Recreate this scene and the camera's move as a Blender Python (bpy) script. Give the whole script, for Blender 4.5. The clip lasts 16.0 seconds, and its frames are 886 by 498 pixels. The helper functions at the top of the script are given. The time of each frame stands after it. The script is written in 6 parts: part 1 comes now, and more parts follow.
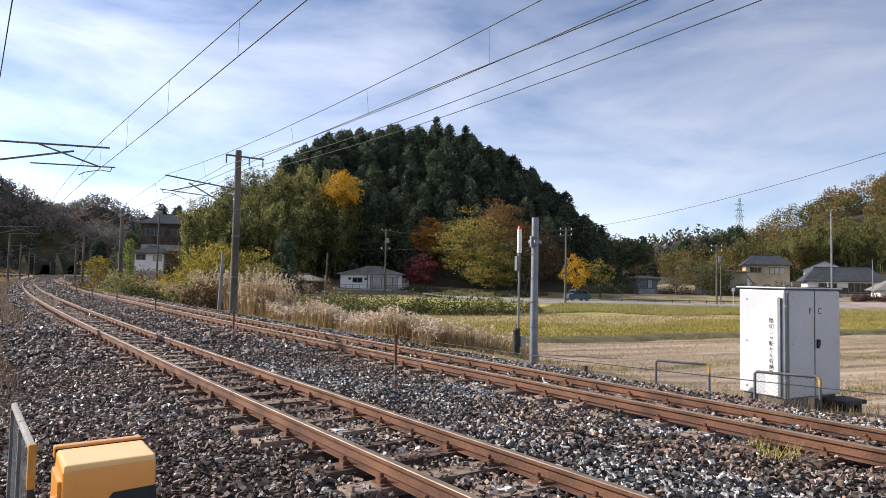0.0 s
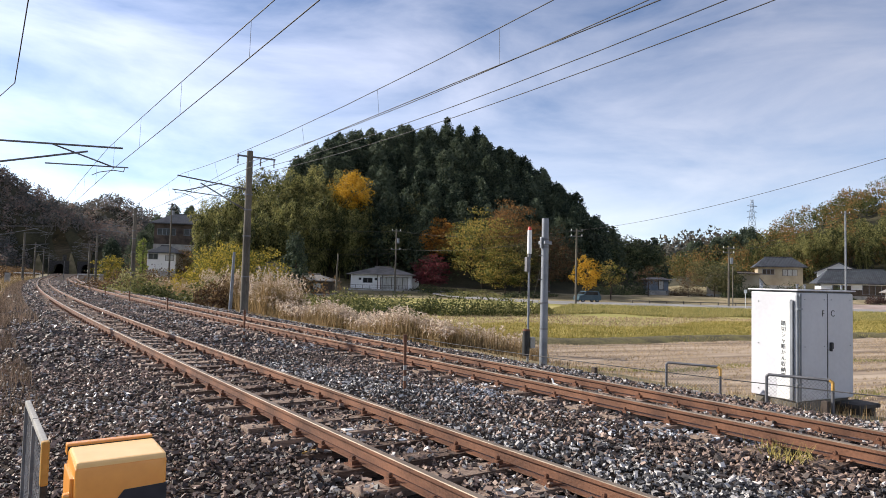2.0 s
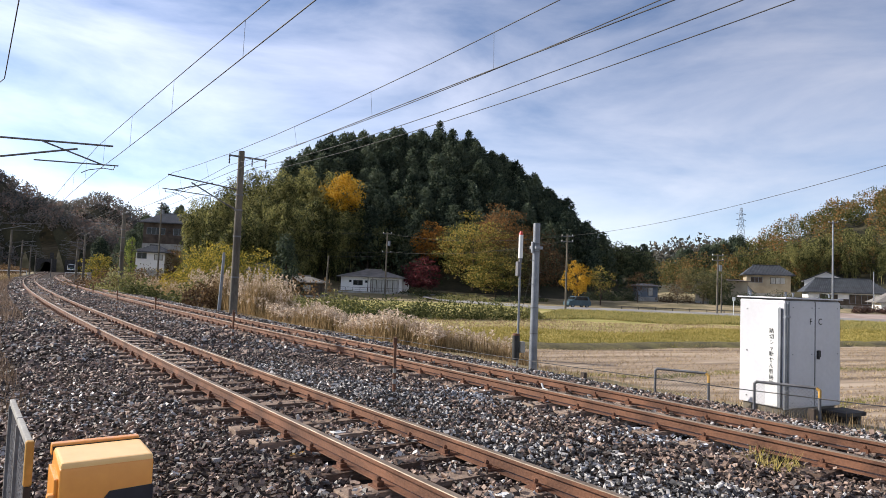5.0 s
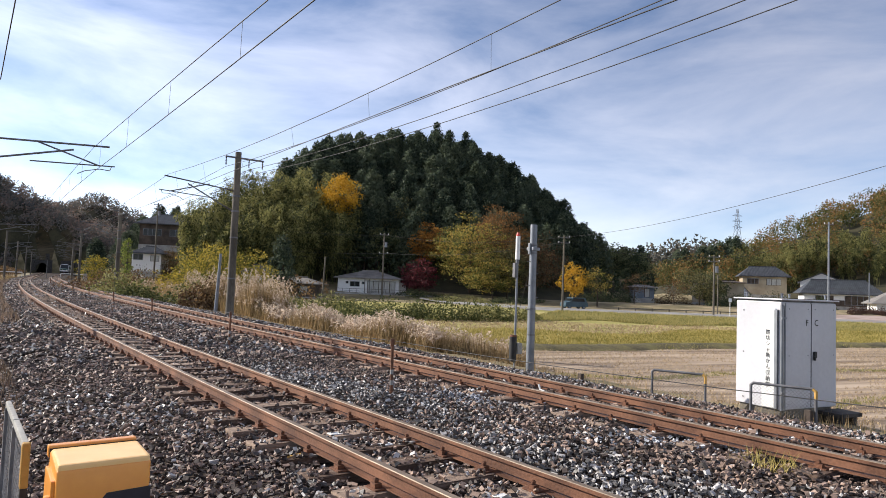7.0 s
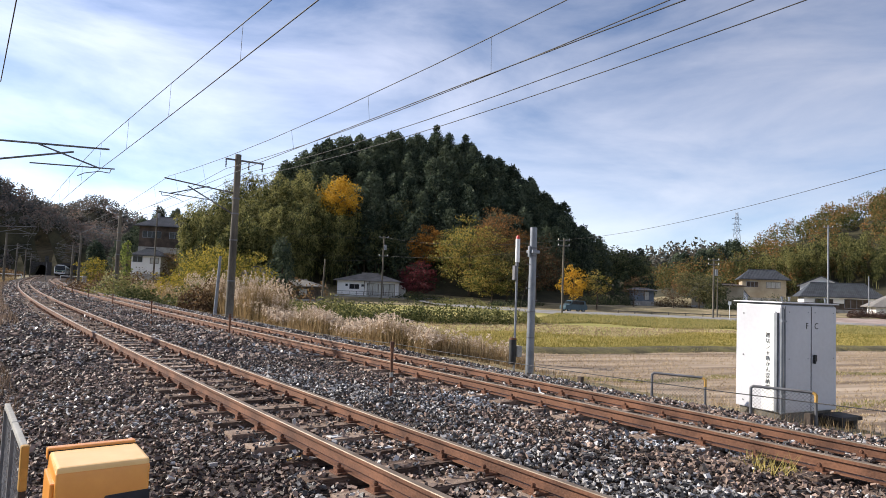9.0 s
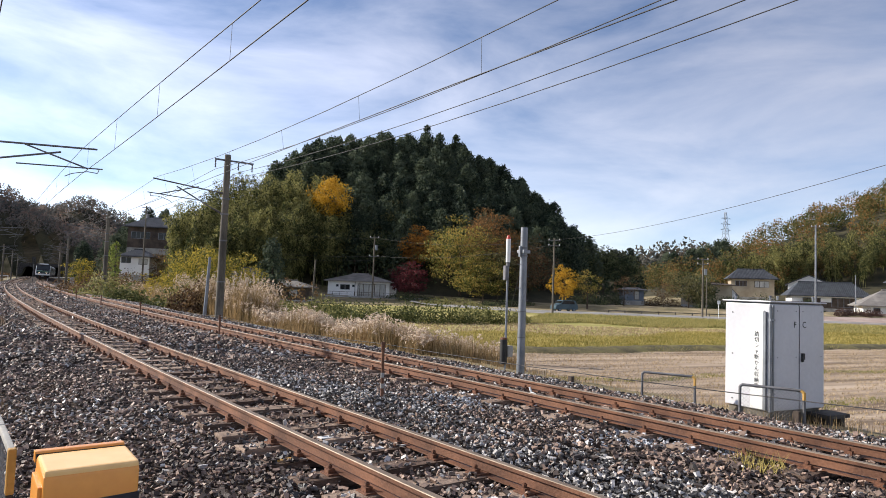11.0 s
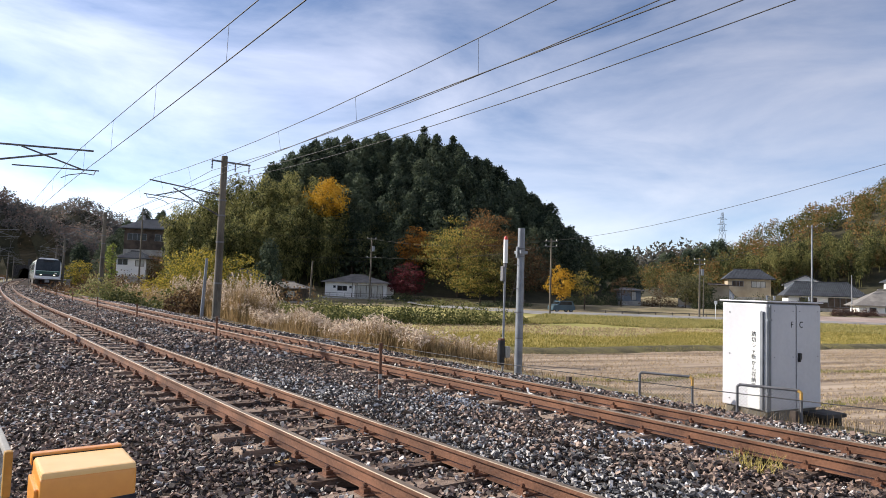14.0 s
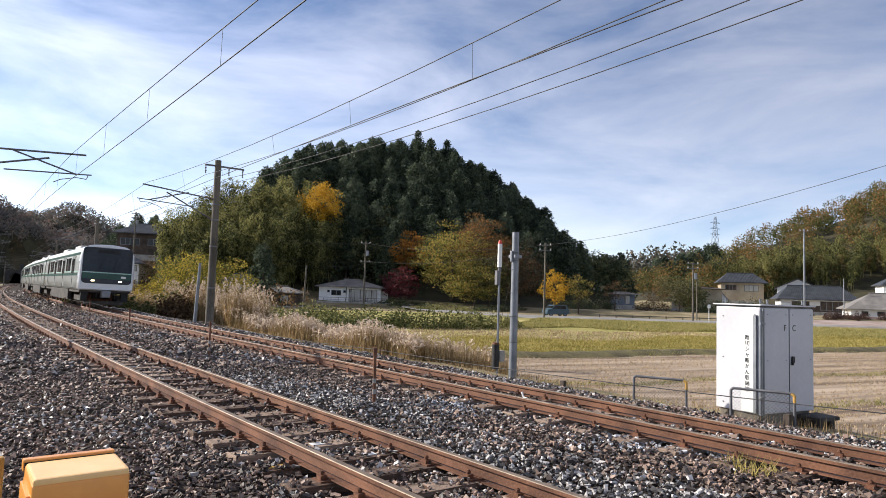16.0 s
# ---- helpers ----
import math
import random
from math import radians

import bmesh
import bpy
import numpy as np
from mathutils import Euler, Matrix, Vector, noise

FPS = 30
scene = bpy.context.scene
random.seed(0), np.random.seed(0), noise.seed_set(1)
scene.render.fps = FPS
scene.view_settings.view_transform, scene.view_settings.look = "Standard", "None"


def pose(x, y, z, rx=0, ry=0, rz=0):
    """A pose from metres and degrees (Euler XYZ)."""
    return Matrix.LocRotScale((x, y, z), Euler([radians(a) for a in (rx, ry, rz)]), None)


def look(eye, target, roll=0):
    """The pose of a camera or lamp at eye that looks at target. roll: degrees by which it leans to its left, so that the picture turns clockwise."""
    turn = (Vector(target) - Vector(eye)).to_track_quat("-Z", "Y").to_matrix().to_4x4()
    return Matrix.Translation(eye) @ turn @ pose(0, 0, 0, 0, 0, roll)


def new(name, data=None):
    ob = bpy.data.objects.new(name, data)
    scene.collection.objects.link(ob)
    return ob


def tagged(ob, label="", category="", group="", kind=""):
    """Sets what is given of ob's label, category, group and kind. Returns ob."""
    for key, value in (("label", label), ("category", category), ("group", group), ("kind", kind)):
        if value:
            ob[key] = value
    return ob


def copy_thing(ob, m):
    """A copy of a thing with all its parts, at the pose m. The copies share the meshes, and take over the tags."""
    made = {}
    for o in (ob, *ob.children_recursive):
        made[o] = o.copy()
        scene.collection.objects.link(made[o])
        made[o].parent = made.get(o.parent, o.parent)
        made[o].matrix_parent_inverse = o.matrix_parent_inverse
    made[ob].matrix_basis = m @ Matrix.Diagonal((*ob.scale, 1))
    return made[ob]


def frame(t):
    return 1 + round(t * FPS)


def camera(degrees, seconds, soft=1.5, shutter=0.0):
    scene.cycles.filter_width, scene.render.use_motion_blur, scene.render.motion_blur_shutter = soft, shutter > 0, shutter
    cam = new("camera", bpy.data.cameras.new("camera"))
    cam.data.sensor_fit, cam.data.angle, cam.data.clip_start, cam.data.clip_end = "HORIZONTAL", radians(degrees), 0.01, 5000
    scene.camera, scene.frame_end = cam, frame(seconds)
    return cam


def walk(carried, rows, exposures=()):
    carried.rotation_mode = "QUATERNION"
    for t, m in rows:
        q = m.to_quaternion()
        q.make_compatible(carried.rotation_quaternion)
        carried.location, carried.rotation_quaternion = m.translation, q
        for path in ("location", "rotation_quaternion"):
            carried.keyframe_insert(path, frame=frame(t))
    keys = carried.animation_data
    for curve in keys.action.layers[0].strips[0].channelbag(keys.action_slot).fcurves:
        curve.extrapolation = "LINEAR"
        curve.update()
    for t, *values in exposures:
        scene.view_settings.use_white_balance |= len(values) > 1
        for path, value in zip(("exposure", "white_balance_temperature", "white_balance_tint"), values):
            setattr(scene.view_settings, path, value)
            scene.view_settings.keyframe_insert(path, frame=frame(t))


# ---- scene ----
# ---------- camera ----------
cam = camera(70, 16.0, soft=0.4)
# seconds, eye, heading to the right, tilt up, roll (degrees)
PATH = [
    (0, 0.000, 0.000, 1.480, 0.000, 2.713, 1.140),
    (0.5, -0.001, -0.001, 1.479, -0.082, 2.404, 1.154),
    (1, 0.004, 0.002, 1.481, -0.376, 2.312, 1.144),
    (1.5, 0.003, 0.002, 1.480, -0.696, 2.497, 1.227),
    (2, 0.008, -0.009, 1.482, -0.925, 2.745, 1.385),
    (2.5, -0.002, -0.005, 1.481, -0.863, 2.933, 1.615),
    (3, -0.006, -0.002, 1.481, -0.740, 2.968, 1.738),
    (3.5, -0.001, -0.004, 1.483, -0.666, 2.985, 1.837),
    (4, -0.002, -0.002, 1.481, -0.479, 3.085, 2.010),
    (6.5, -0.005, 0.003, 1.478, 0.184, 3.080, 2.148),
    (7, -0.009, 0.001, 1.479, 0.175, 3.211, 2.182),
    (7.5, -0.011, 0.000, 1.478, 0.123, 3.359, 2.261),
    (8, -0.011, 0.001, 1.479, 0.072, 3.410, 2.392),
    (8.5, -0.012, 0.001, 1.479, 0.087, 3.471, 2.384),
    (9, -0.013, 0.006, 1.478, 0.200, 3.456, 2.256),
    (11.5, -0.015, 0.007, 1.478, 1.163, 3.518, 2.023),
    (12, -0.017, 0.008, 1.475, 1.218, 3.526, 1.933),
    (12.5, -0.019, 0.009, 1.477, 1.294, 3.524, 1.919),
    (13, -0.017, 0.011, 1.476, 1.291, 3.526, 1.921),
    (13.5, -0.015, 0.009, 1.475, 1.282, 3.593, 1.834),
    (14, -0.017, 0.010, 1.476, 1.289, 3.602, 1.922),
    (14.5, -0.020, 0.010, 1.475, 1.342, 3.689, 1.906),
    (15, -0.016, 0.012, 1.476, 1.415, 3.775, 1.779),
    (15.5, -0.019, 0.011, 1.473, 1.583, 3.884, 1.755),
    (16, -0.021, 0.011, 1.474, 1.808, 4.007, 1.820),
]


def eye_pose(x, y, z, yaw, tilt, roll):
    a, b = radians(yaw), radians(tilt)
    way = Vector((math.sin(a) * math.cos(b), math.cos(a) * math.cos(b), math.sin(b)))
    return look(Vector((x, y, z)), Vector((x, y, z)) + way, roll)


walk(cam, [(r[0], eye_pose(*r[1:])) for r in PATH])

# ---------- light ----------
SUN_AZ, SUN_EL = radians(-73), radians(27)      # azimuth clockwise from +y
world = bpy.data.worlds.new("world")
scene.world = world
world.use_nodes = True
wn, wl = world.node_tree.nodes, world.node_tree.links
sky = wn.new("ShaderNodeTexSky")
sky.sky_type, sky.sun_disc = "NISHITA", False
sky.sun_elevation, sky.sun_rotation = SUN_EL, SUN_AZ
sky.altitude = 1800
sky.air_density, sky.dust_density, sky.ozone_density = 0.9, 0.1, 2.2
bg = wn["Background"]
bg.inputs["Strength"].default_value = 0.109
tc = wn.new("ShaderNodeTexCoord")
mp = wn.new("ShaderNodeMapping")
mp.inputs["Scale"].default_value = (1.0, 1.3, 3.4)
mp.inputs["Rotation"].default_value = (radians(8), radians(-14), 0)
wl.new(tc.outputs["Generated"], mp.inputs["Vector"])
n1 = wn.new("ShaderNodeTexNoise")
n1.inputs["Scale"].default_value, n1.inputs["Detail"].default_value = 2.3, 12
n1.inputs["Roughness"].default_value, n1.inputs["Distortion"].default_value = 0.56, 0.35
wl.new(mp.outputs[0], n1.inputs["Vector"])
cr = wn.new("ShaderNodeValToRGB")
cr.color_ramp.elements[0].position, cr.color_ramp.elements[1].position = 0.29, 0.64
wl.new(n1.outputs["Fac"], cr.inputs[0])
cm = wn.new("ShaderNodeMix")
cm.data_type = "RGBA"
wl.new(cr.outputs[0], cm.inputs["Factor"])
wl.new(sky.outputs[0], cm.inputs["A"])
vm = wn.new("ShaderNodeVectorMath")
vm.operation = "MULTIPLY_ADD"
vm.inputs[1].default_value, vm.inputs[2].default_value = (0.97, 0.9, 0.82), (3.42, 3.45, 3.58)
wl.new(sky.outputs[0], vm.inputs[0])
# thin cloud is brighter towards the sun
toward = wn.new("ShaderNodeVectorMath")
toward.operation = "DOT_PRODUCT"
toward.inputs[1].default_value = (math.sin(SUN_AZ), math.cos(SUN_AZ), 0.0)
wl.new(tc.outputs["Generated"], toward.inputs[0])
lit = wn.new("ShaderNodeMapRange")
lit.inputs["From Min"].default_value, lit.inputs["From Max"].default_value = -0.5, 0.9
lit.inputs["To Min"].default_value, lit.inputs["To Max"].default_value = 0.68, 1.18
wl.new(toward.outputs["Value"], lit.inputs["Value"])
cl = wn.new("ShaderNodeVectorMath")
cl.operation = "SCALE"
wl.new(vm.outputs[0], cl.inputs[0])
wl.new(lit.outputs[0], cl.inputs["Scale"])
wl.new(cl.outputs[0], cm.inputs["B"])
wb = wn.new("ShaderNodeVectorMath")
wb.operation = "MULTIPLY"
wb.inputs[1].default_value = (1.06, 1.0, 1.02)
wl.new(cm.outputs["Result"], wb.inputs[0])
wl.new(wb.outputs[0], bg.inputs["Color"])

sun = new("sun", bpy.data.lights.new("sun", "SUN"))
sun.data.energy, sun.data.angle, sun.data.color = 5.0, radians(0.6), (1.0, 0.92, 0.81)
sv = Vector((math.sin(SUN_AZ) * math.cos(SUN_EL), math.cos(SUN_AZ) * math.cos(SUN_EL), math.sin(SUN_EL)))
sun.matrix_world = look(sv * 60, (0, 0, 0))
scene.view_settings.exposure = 0.5


# ---------- materials ----------
def material(name, c1, c2, scale=3.0, rough=0.8, bump=0.3, metal=0.0, fine=30.0, vary=0.0, island=0.0, space="Object", c3=None, spec=0.4, stretch=(1, 1, 1), turn=0.0):
    """Two colours mixed by coarse and fine noise, with fine relief."""
    m = bpy.data.materials.new(name)
    m.use_nodes = True
    n, l = m.node_tree.nodes, m.node_tree.links
    b = n["Principled BSDF"]
    co = n.new("ShaderNodeTexCoord")
    mapp = n.new("ShaderNodeMapping")
    mapp.inputs["Scale"].default_value = stretch
    if space == "World":
        geo = n.new("ShaderNodeNewGeometry")
        rot = n.new("ShaderNodeMapping")
        rot.inputs["Rotation"].default_value = (0, 0, radians(turn))
        l.new(geo.outputs["Position"], rot.inputs["Vector"])
        l.new(rot.outputs[0], mapp.inputs["Vector"])
    else:
        l.new(co.outputs["Object"], mapp.inputs["Vector"])
    a = n.new("ShaderNodeTexNoise")
    a.inputs["Scale"].default_value, a.inputs["Detail"].default_value = scale, 6
    f = n.new("ShaderNodeTexNoise")
    f.inputs["Scale"].default_value, f.inputs["Detail"].default_value = fine, 4
    for t in (a, f):
        l.new(mapp.outputs[0], t.inputs["Vector"])
    ramp = n.new("ShaderNodeValToRGB")
    ramp.color_ramp.elements[0].position, ramp.color_ramp.elements[1].position = 0.32, 0.68
    ramp.color_ramp.elements[0].color, ramp.color_ramp.elements[1].color = (*c1, 1), (*c2, 1)
    if c3:
        e = ramp.color_ramp.elements.new(0.5)
        e.color = (*c3, 1)
    mixv = n.new("ShaderNodeMath")
    mixv.operation = "MULTIPLY_ADD"
    mixv.inputs[1].default_value = 0.4
    l.new(f.outputs["Fac"], mixv.inputs[0])
    off = n.new("ShaderNodeMath")
    off.operation = "MULTIPLY_ADD"
    off.inputs[1].default_value, off.inputs[2].default_value = 1.0, -0.2
    l.new(a.outputs["Fac"], off.inputs[0])
    l.new(off.outputs[0], mixv.inputs[2])
    last = mixv.outputs[0]
    if vary:
        oi = n.new("ShaderNodeObjectInfo")
        v = n.new("ShaderNodeMath")
        v.operation = "MULTIPLY_ADD"
        v.inputs[1].default_value = vary
        l.new(oi.outputs["Random"], v.inputs[0])
        sh = n.new("ShaderNodeMath")
        sh.operation = "ADD"
        sh.inputs[1].default_value = -vary / 2
        l.new(last, sh.inputs[0])
        l.new(sh.outputs[0], v.inputs[2])
        last = v.outputs[0]
    if island:
        ge = n.new("ShaderNodeNewGeometry")
        v = n.new("ShaderNodeMath")
        v.operation = "MULTIPLY_ADD"
        v.inputs[1].default_value = island
        l.new(ge.outputs["Random Per Island"], v.inputs[0])
        sh = n.new("ShaderNodeMath")
        sh.operation = "ADD"
        sh.inputs[1].default_value = -island / 2
        l.new(last, sh.inputs[0])
        l.new(sh.outputs[0], v.inputs[2])
        last = v.outputs[0]
    l.new(last, ramp.inputs[0])
    l.new(ramp.outputs[0], b.inputs["Base Color"])
    b.inputs["Roughness"].default_value, b.inputs["Metallic"].default_value = rough, metal
    b.inputs["Specular IOR Level"].default_value = spec
    if bump:
        bp = n.new("ShaderNodeBump")
        bp.inputs["Strength"].default_value, bp.inputs["Distance"].default_value = bump, 0.02
        l.new(f.outputs["Fac"], bp.inputs["Height"])
        l.new(bp.outputs[0], b.inputs["Normal"])
    return m


def leafmat(name, c1, c2, c3=None, vary=0.5, island=0.5, trans=0.38, scale=0.5):
    """Thin leaves: rough, a little light passes through."""
    m = material(name, c1, c2, scale=scale, fine=4.0, rough=0.7, bump=0, vary=vary, island=island, c3=c3, spec=0.2, space="World")
    n, l = m.node_tree.nodes, m.node_tree.links
    b = n["Principled BSDF"]
    tr = n.new("ShaderNodeBsdfTranslucent")
    mx = n.new("ShaderNodeMixShader")
    mx.inputs[0].default_value = trans
    col = b.inputs["Base Color"].links[0].from_socket
    l.new(col, tr.inputs["Color"])
    l.new(b.outputs[0], mx.inputs[1])
    l.new(tr.outputs[0], mx.inputs[2])
    l.new(mx.outputs[0], n["Material Output"].inputs["Surface"])
    return m


def glow(name, col, power):
    m = bpy.data.materials.new(name)
    m.use_nodes = True
    b = m.node_tree.nodes["Principled BSDF"]
    b.inputs["Base Color"].default_value = (*col, 1)
    b.inputs["Emission Color"].default_value = (*col, 1)
    b.inputs["Emission Strength"].default_value = power
    return m


M = {}
# random stone tones, widened so pale ones act as glints, dark ones as gaps
M["stone"] = material("ballast_stone", (0.045, 0.042, 0.041), (0.52, 0.495, 0.475), scale=0.35, fine=18, rough=0.48, bump=0.3, island=0.95, c3=(0.125, 0.118, 0.114), space="World", spec=0.45)
M["dusty"] = material("rust_dusted_stone", (0.048, 0.035, 0.029), (0.32, 0.225, 0.175), scale=0.35, fine=18, rough=0.6, bump=0.35, island=0.8, c3=(0.112, 0.082, 0.067), space="World")
M["limed"] = material("lime_dusted_stone", (0.2, 0.21, 0.23), (0.62, 0.63, 0.66), scale=0.6, fine=18, rough=0.6, bump=0.3, island=0.7, c3=(0.36, 0.37, 0.39), space="World")
# bed colour lowered to near black to deepen the shade between the stones
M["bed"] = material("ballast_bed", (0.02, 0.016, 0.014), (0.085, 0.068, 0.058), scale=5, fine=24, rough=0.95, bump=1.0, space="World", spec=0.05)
M["rust"] = material("rusty_rail_side", (0.095, 0.042, 0.024), (0.22, 0.1, 0.055), scale=2.5, fine=40, rough=0.75, bump=0.25, space="World")
M["railtop"] = material("worn_rail_head", (0.15, 0.11, 0.078), (0.3, 0.235, 0.175), scale=3, fine=60, rough=0.55, metal=0.35, bump=0.05, space="World")
M["sleeper"] = material("weathered_sleeper", (0.11, 0.07, 0.05), (0.34, 0.25, 0.19), scale=2.2, fine=26, rough=0.9, bump=0.5, vary=0.5, stretch=(1, 6, 4))
M["bolt"] = material("rusty_fastening", (0.06, 0.028, 0.018), (0.2, 0.085, 0.045), scale=12, fine=50, rough=0.8, bump=0.3)
M["ground"] = material("ground_dry_grass", (0.12, 0.1, 0.05), (0.36, 0.28, 0.17), scale=0.25, fine=6, rough=1, bump=0.8, space="World", c3=(0.2, 0.165, 0.085))
M["field"] = material("stubble_soil", (0.15, 0.105, 0.07), (0.46, 0.36, 0.265), scale=0.6, fine=9, rough=1, bump=0.8, space="World", c3=(0.3, 0.228, 0.16), stretch=(0.1, 2.0, 1), turn=-23)
M["meadow"] = material("yellow_green_field", (0.15, 0.145, 0.035), (0.44, 0.36, 0.14), scale=0.3, fine=7, rough=1, bump=0.8, space="World", c3=(0.27, 0.25, 0.06), stretch=(0.15, 1.5, 1), turn=-20)
M["forest_floor"] = material("forest_floor", (0.02, 0.022, 0.012), (0.07, 0.06, 0.03), scale=0.2, fine=3, rough=1, bump=0.8, space="World")
M["asphalt"] = material("asphalt", (0.2, 0.19, 0.18), (0.32, 0.31, 0.295), scale=0.4, fine=30, rough=0.9, bump=0.2, space="World")
M["concrete"] = material("grey_concrete", (0.26, 0.25, 0.235), (0.44, 0.43, 0.4), scale=1.2, fine=22, rough=0.85, bump=0.25)
M["polecon"] = material("weathered_concrete_pole", (0.075, 0.066, 0.053), (0.19, 0.168, 0.135), scale=1.5, fine=25, rough=0.9, bump=0.25, stretch=(1, 1, 0.25))
M["galv"] = material("galvanised_steel", (0.17, 0.182, 0.2), (0.26, 0.275, 0.3), scale=3, fine=40, rough=0.5, metal=0.55, bump=0.06)
M["wire"] = material("dark_wire", (0.03, 0.03, 0.032), (0.07, 0.066, 0.066), scale=3, fine=20, rough=0.6, metal=0.3, bump=0)
M["tube"] = material("weathered_bracket_tube", (0.1, 0.1, 0.105), (0.2, 0.2, 0.21), scale=3, fine=30, rough=0.6, metal=0.3, bump=0.1)
M["insul"] = material("brown_porcelain", (0.04, 0.025, 0.02), (0.1, 0.06, 0.045), scale=4, fine=10, rough=0.3, bump=0)
M["cabinet"] = material("white_painted_steel", (0.5, 0.5, 0.53), (0.59, 0.59, 0.62), scale=0.8, fine=14, rough=0.42, bump=0.03, spec=0.5)
M["dark"] = material("dark_gap", (0.012, 0.012, 0.013), (0.03, 0.03, 0.03), scale=4, fine=12, rough=0.8, bump=0)
M["ink"] = material("black_lettering", (0.015, 0.015, 0.016), (0.035, 0.035, 0.035), scale=4, fine=30, rough=0.6, bump=0)
M["orange"] = material("orange_paint", (0.74, 0.28, 0.035), (0.88, 0.37, 0.06), scale=1.5, fine=16, rough=0.3, bump=0.03, spec=0.9)
M["navy"] = material("dark_paint", (0.012, 0.013, 0.022), (0.03, 0.032, 0.045), scale=2, fine=20, rough=0.35, bump=0.03)
M["yellow"] = material("yellow_paint", (0.4, 0.22, 0.05), (0.58, 0.34, 0.09), scale=6, fine=30, rough=0.5, bump=0.1)
M["rod_white"] = material("white_plastic", (0.72, 0.72, 0.7), (0.82, 0.82, 0.8), scale=3, fine=20, rough=0.4, bump=0)
M["red"] = material("red_plastic", (0.5, 0.04, 0.03), (0.65, 0.08, 0.05), scale=3, fine=20, rough=0.4, bump=0)
M["bark"] = material("bark", (0.04, 0.03, 0.022), (0.12, 0.09, 0.065), scale=3, fine=12, rough=0.95, bump=0.6, stretch=(3, 3, 0.5))
M["cedar"] = leafmat("cedar_needles", (0.026, 0.042, 0.027), (0.125, 0.152, 0.095), vary=0.45, island=0.6, trans=0.24)
M["bamboo"] = leafmat("bamboo_leaves", (0.035, 0.048, 0.018), (0.31, 0.29, 0.105), vary=0.35, island=0.6, trans=0.42)
M["evergreen"] = leafmat("evergreen_leaves", (0.046, 0.064, 0.032), (0.18, 0.19, 0.088), vary=0.6, island=0.6, trans=0.32)
M["autumn"] = leafmat("autumn_leaves", (0.1, 0.1, 0.03), (0.34, 0.15, 0.05), c3=(0.2, 0.17, 0.045), vary=0.7, island=0.6)
M["ginkgo"] = leafmat("ginkgo_leaves", (0.42, 0.24, 0.02), (0.65, 0.4, 0.05), vary=0.3, island=0.6, trans=0.35)
M["maple"] = leafmat("maple_leaves", (0.07, 0.02, 0.025), (0.2, 0.05, 0.055), vary=0.3, island=0.6)
M["goldgreen"] = leafmat("gold_green_leaves", (0.095, 0.105, 0.028), (0.44, 0.31, 0.08), c3=(0.26, 0.25, 0.06), vary=0.1, island=0.55, scale=0.45)
M["olive"] = leafmat("olive_leaves", (0.04, 0.048, 0.02), (0.19, 0.17, 0.075), vary=0.3, island=0.6)
M["amber"] = leafmat("amber_leaves", (0.22, 0.1, 0.025), (0.5, 0.24, 0.05), vary=0.1, island=0.5)
M["hedge"] = leafmat("clipped_hedge_leaves", (0.045, 0.026, 0.022), (0.13, 0.075, 0.06), vary=0.2, island=0.5)
M["rustleaf"] = leafmat("russet_leaves", (0.15, 0.085, 0.034), (0.37, 0.2, 0.07), vary=0.5, island=0.6)
M["yellowgreen"] = leafmat("yellow_green_leaves", (0.12, 0.125, 0.025), (0.46, 0.35, 0.06), vary=0.3, island=0.7, scale=0.35)
M["kudzu"] = leafmat("creeper_leaves", (0.07, 0.085, 0.03), (0.3, 0.28, 0.11), vary=0.4, island=0.7, c3=(0.15, 0.15, 0.055))
M["brownscrub"] = leafmat("dry_scrub", (0.08, 0.05, 0.028), (0.22, 0.14, 0.07), vary=0.4, island=0.7)
M["plume"] = leafmat("pampas_plumes", (0.44, 0.34, 0.25), (0.76, 0.63, 0.5), vary=0.1, island=0.7, trans=0.35)
M["reed"] = leafmat("dry_reed_blades", (0.15, 0.11, 0.05), (0.42, 0.3, 0.16), vary=0.3, island=0.8, trans=0.3)
M["straw"] = leafmat("rice_stubble", (0.27, 0.195, 0.11), (0.54, 0.42, 0.27), vary=0.2, island=0.7, trans=0.2)
M["deadweed"] = leafmat("dead_pinkish_weeds", (0.12, 0.085, 0.058), (0.36, 0.26, 0.185), vary=0.3, island=0.8, trans=0.2)
M["grassgreen"] = leafmat("green_grass", (0.24, 0.205, 0.05), (0.52, 0.42, 0.15), vary=0.2, island=0.7, trans=0.3)
M["bankgreen"] = leafmat("bright_bank_grass", (0.15, 0.16, 0.045), (0.42, 0.36, 0.14), vary=0.4, island=0.7, trans=0.3)
M["ivy"] = leafmat("bright_creeper", (0.11, 0.15, 0.035), (0.32, 0.36, 0.09), vary=0.2, island=0.7, trans=0.3)
# orange made paler: the sheen on the box top is put into the colour
M["lid_sheen"] = material("lit_orange_paint", (0.86, 0.52, 0.2), (0.93, 0.62, 0.28), scale=2.5, fine=18, rough=0.35, bump=0.02, spec=0.6)
M["tile"] = material("grey_roof_tile", (0.028, 0.031, 0.036), (0.068, 0.074, 0.084), scale=1, fine=12, rough=0.5, bump=0.2)
M["slate"] = material("brown_grey_roof", (0.14, 0.13, 0.12), (0.26, 0.24, 0.22), scale=0.8, fine=14, rough=0.7, bump=0.2)
M["whitewall"] = material("white_plaster", (0.8, 0.79, 0.77), (0.88, 0.87, 0.85), scale=0.5, fine=10, rough=0.85, bump=0.1)
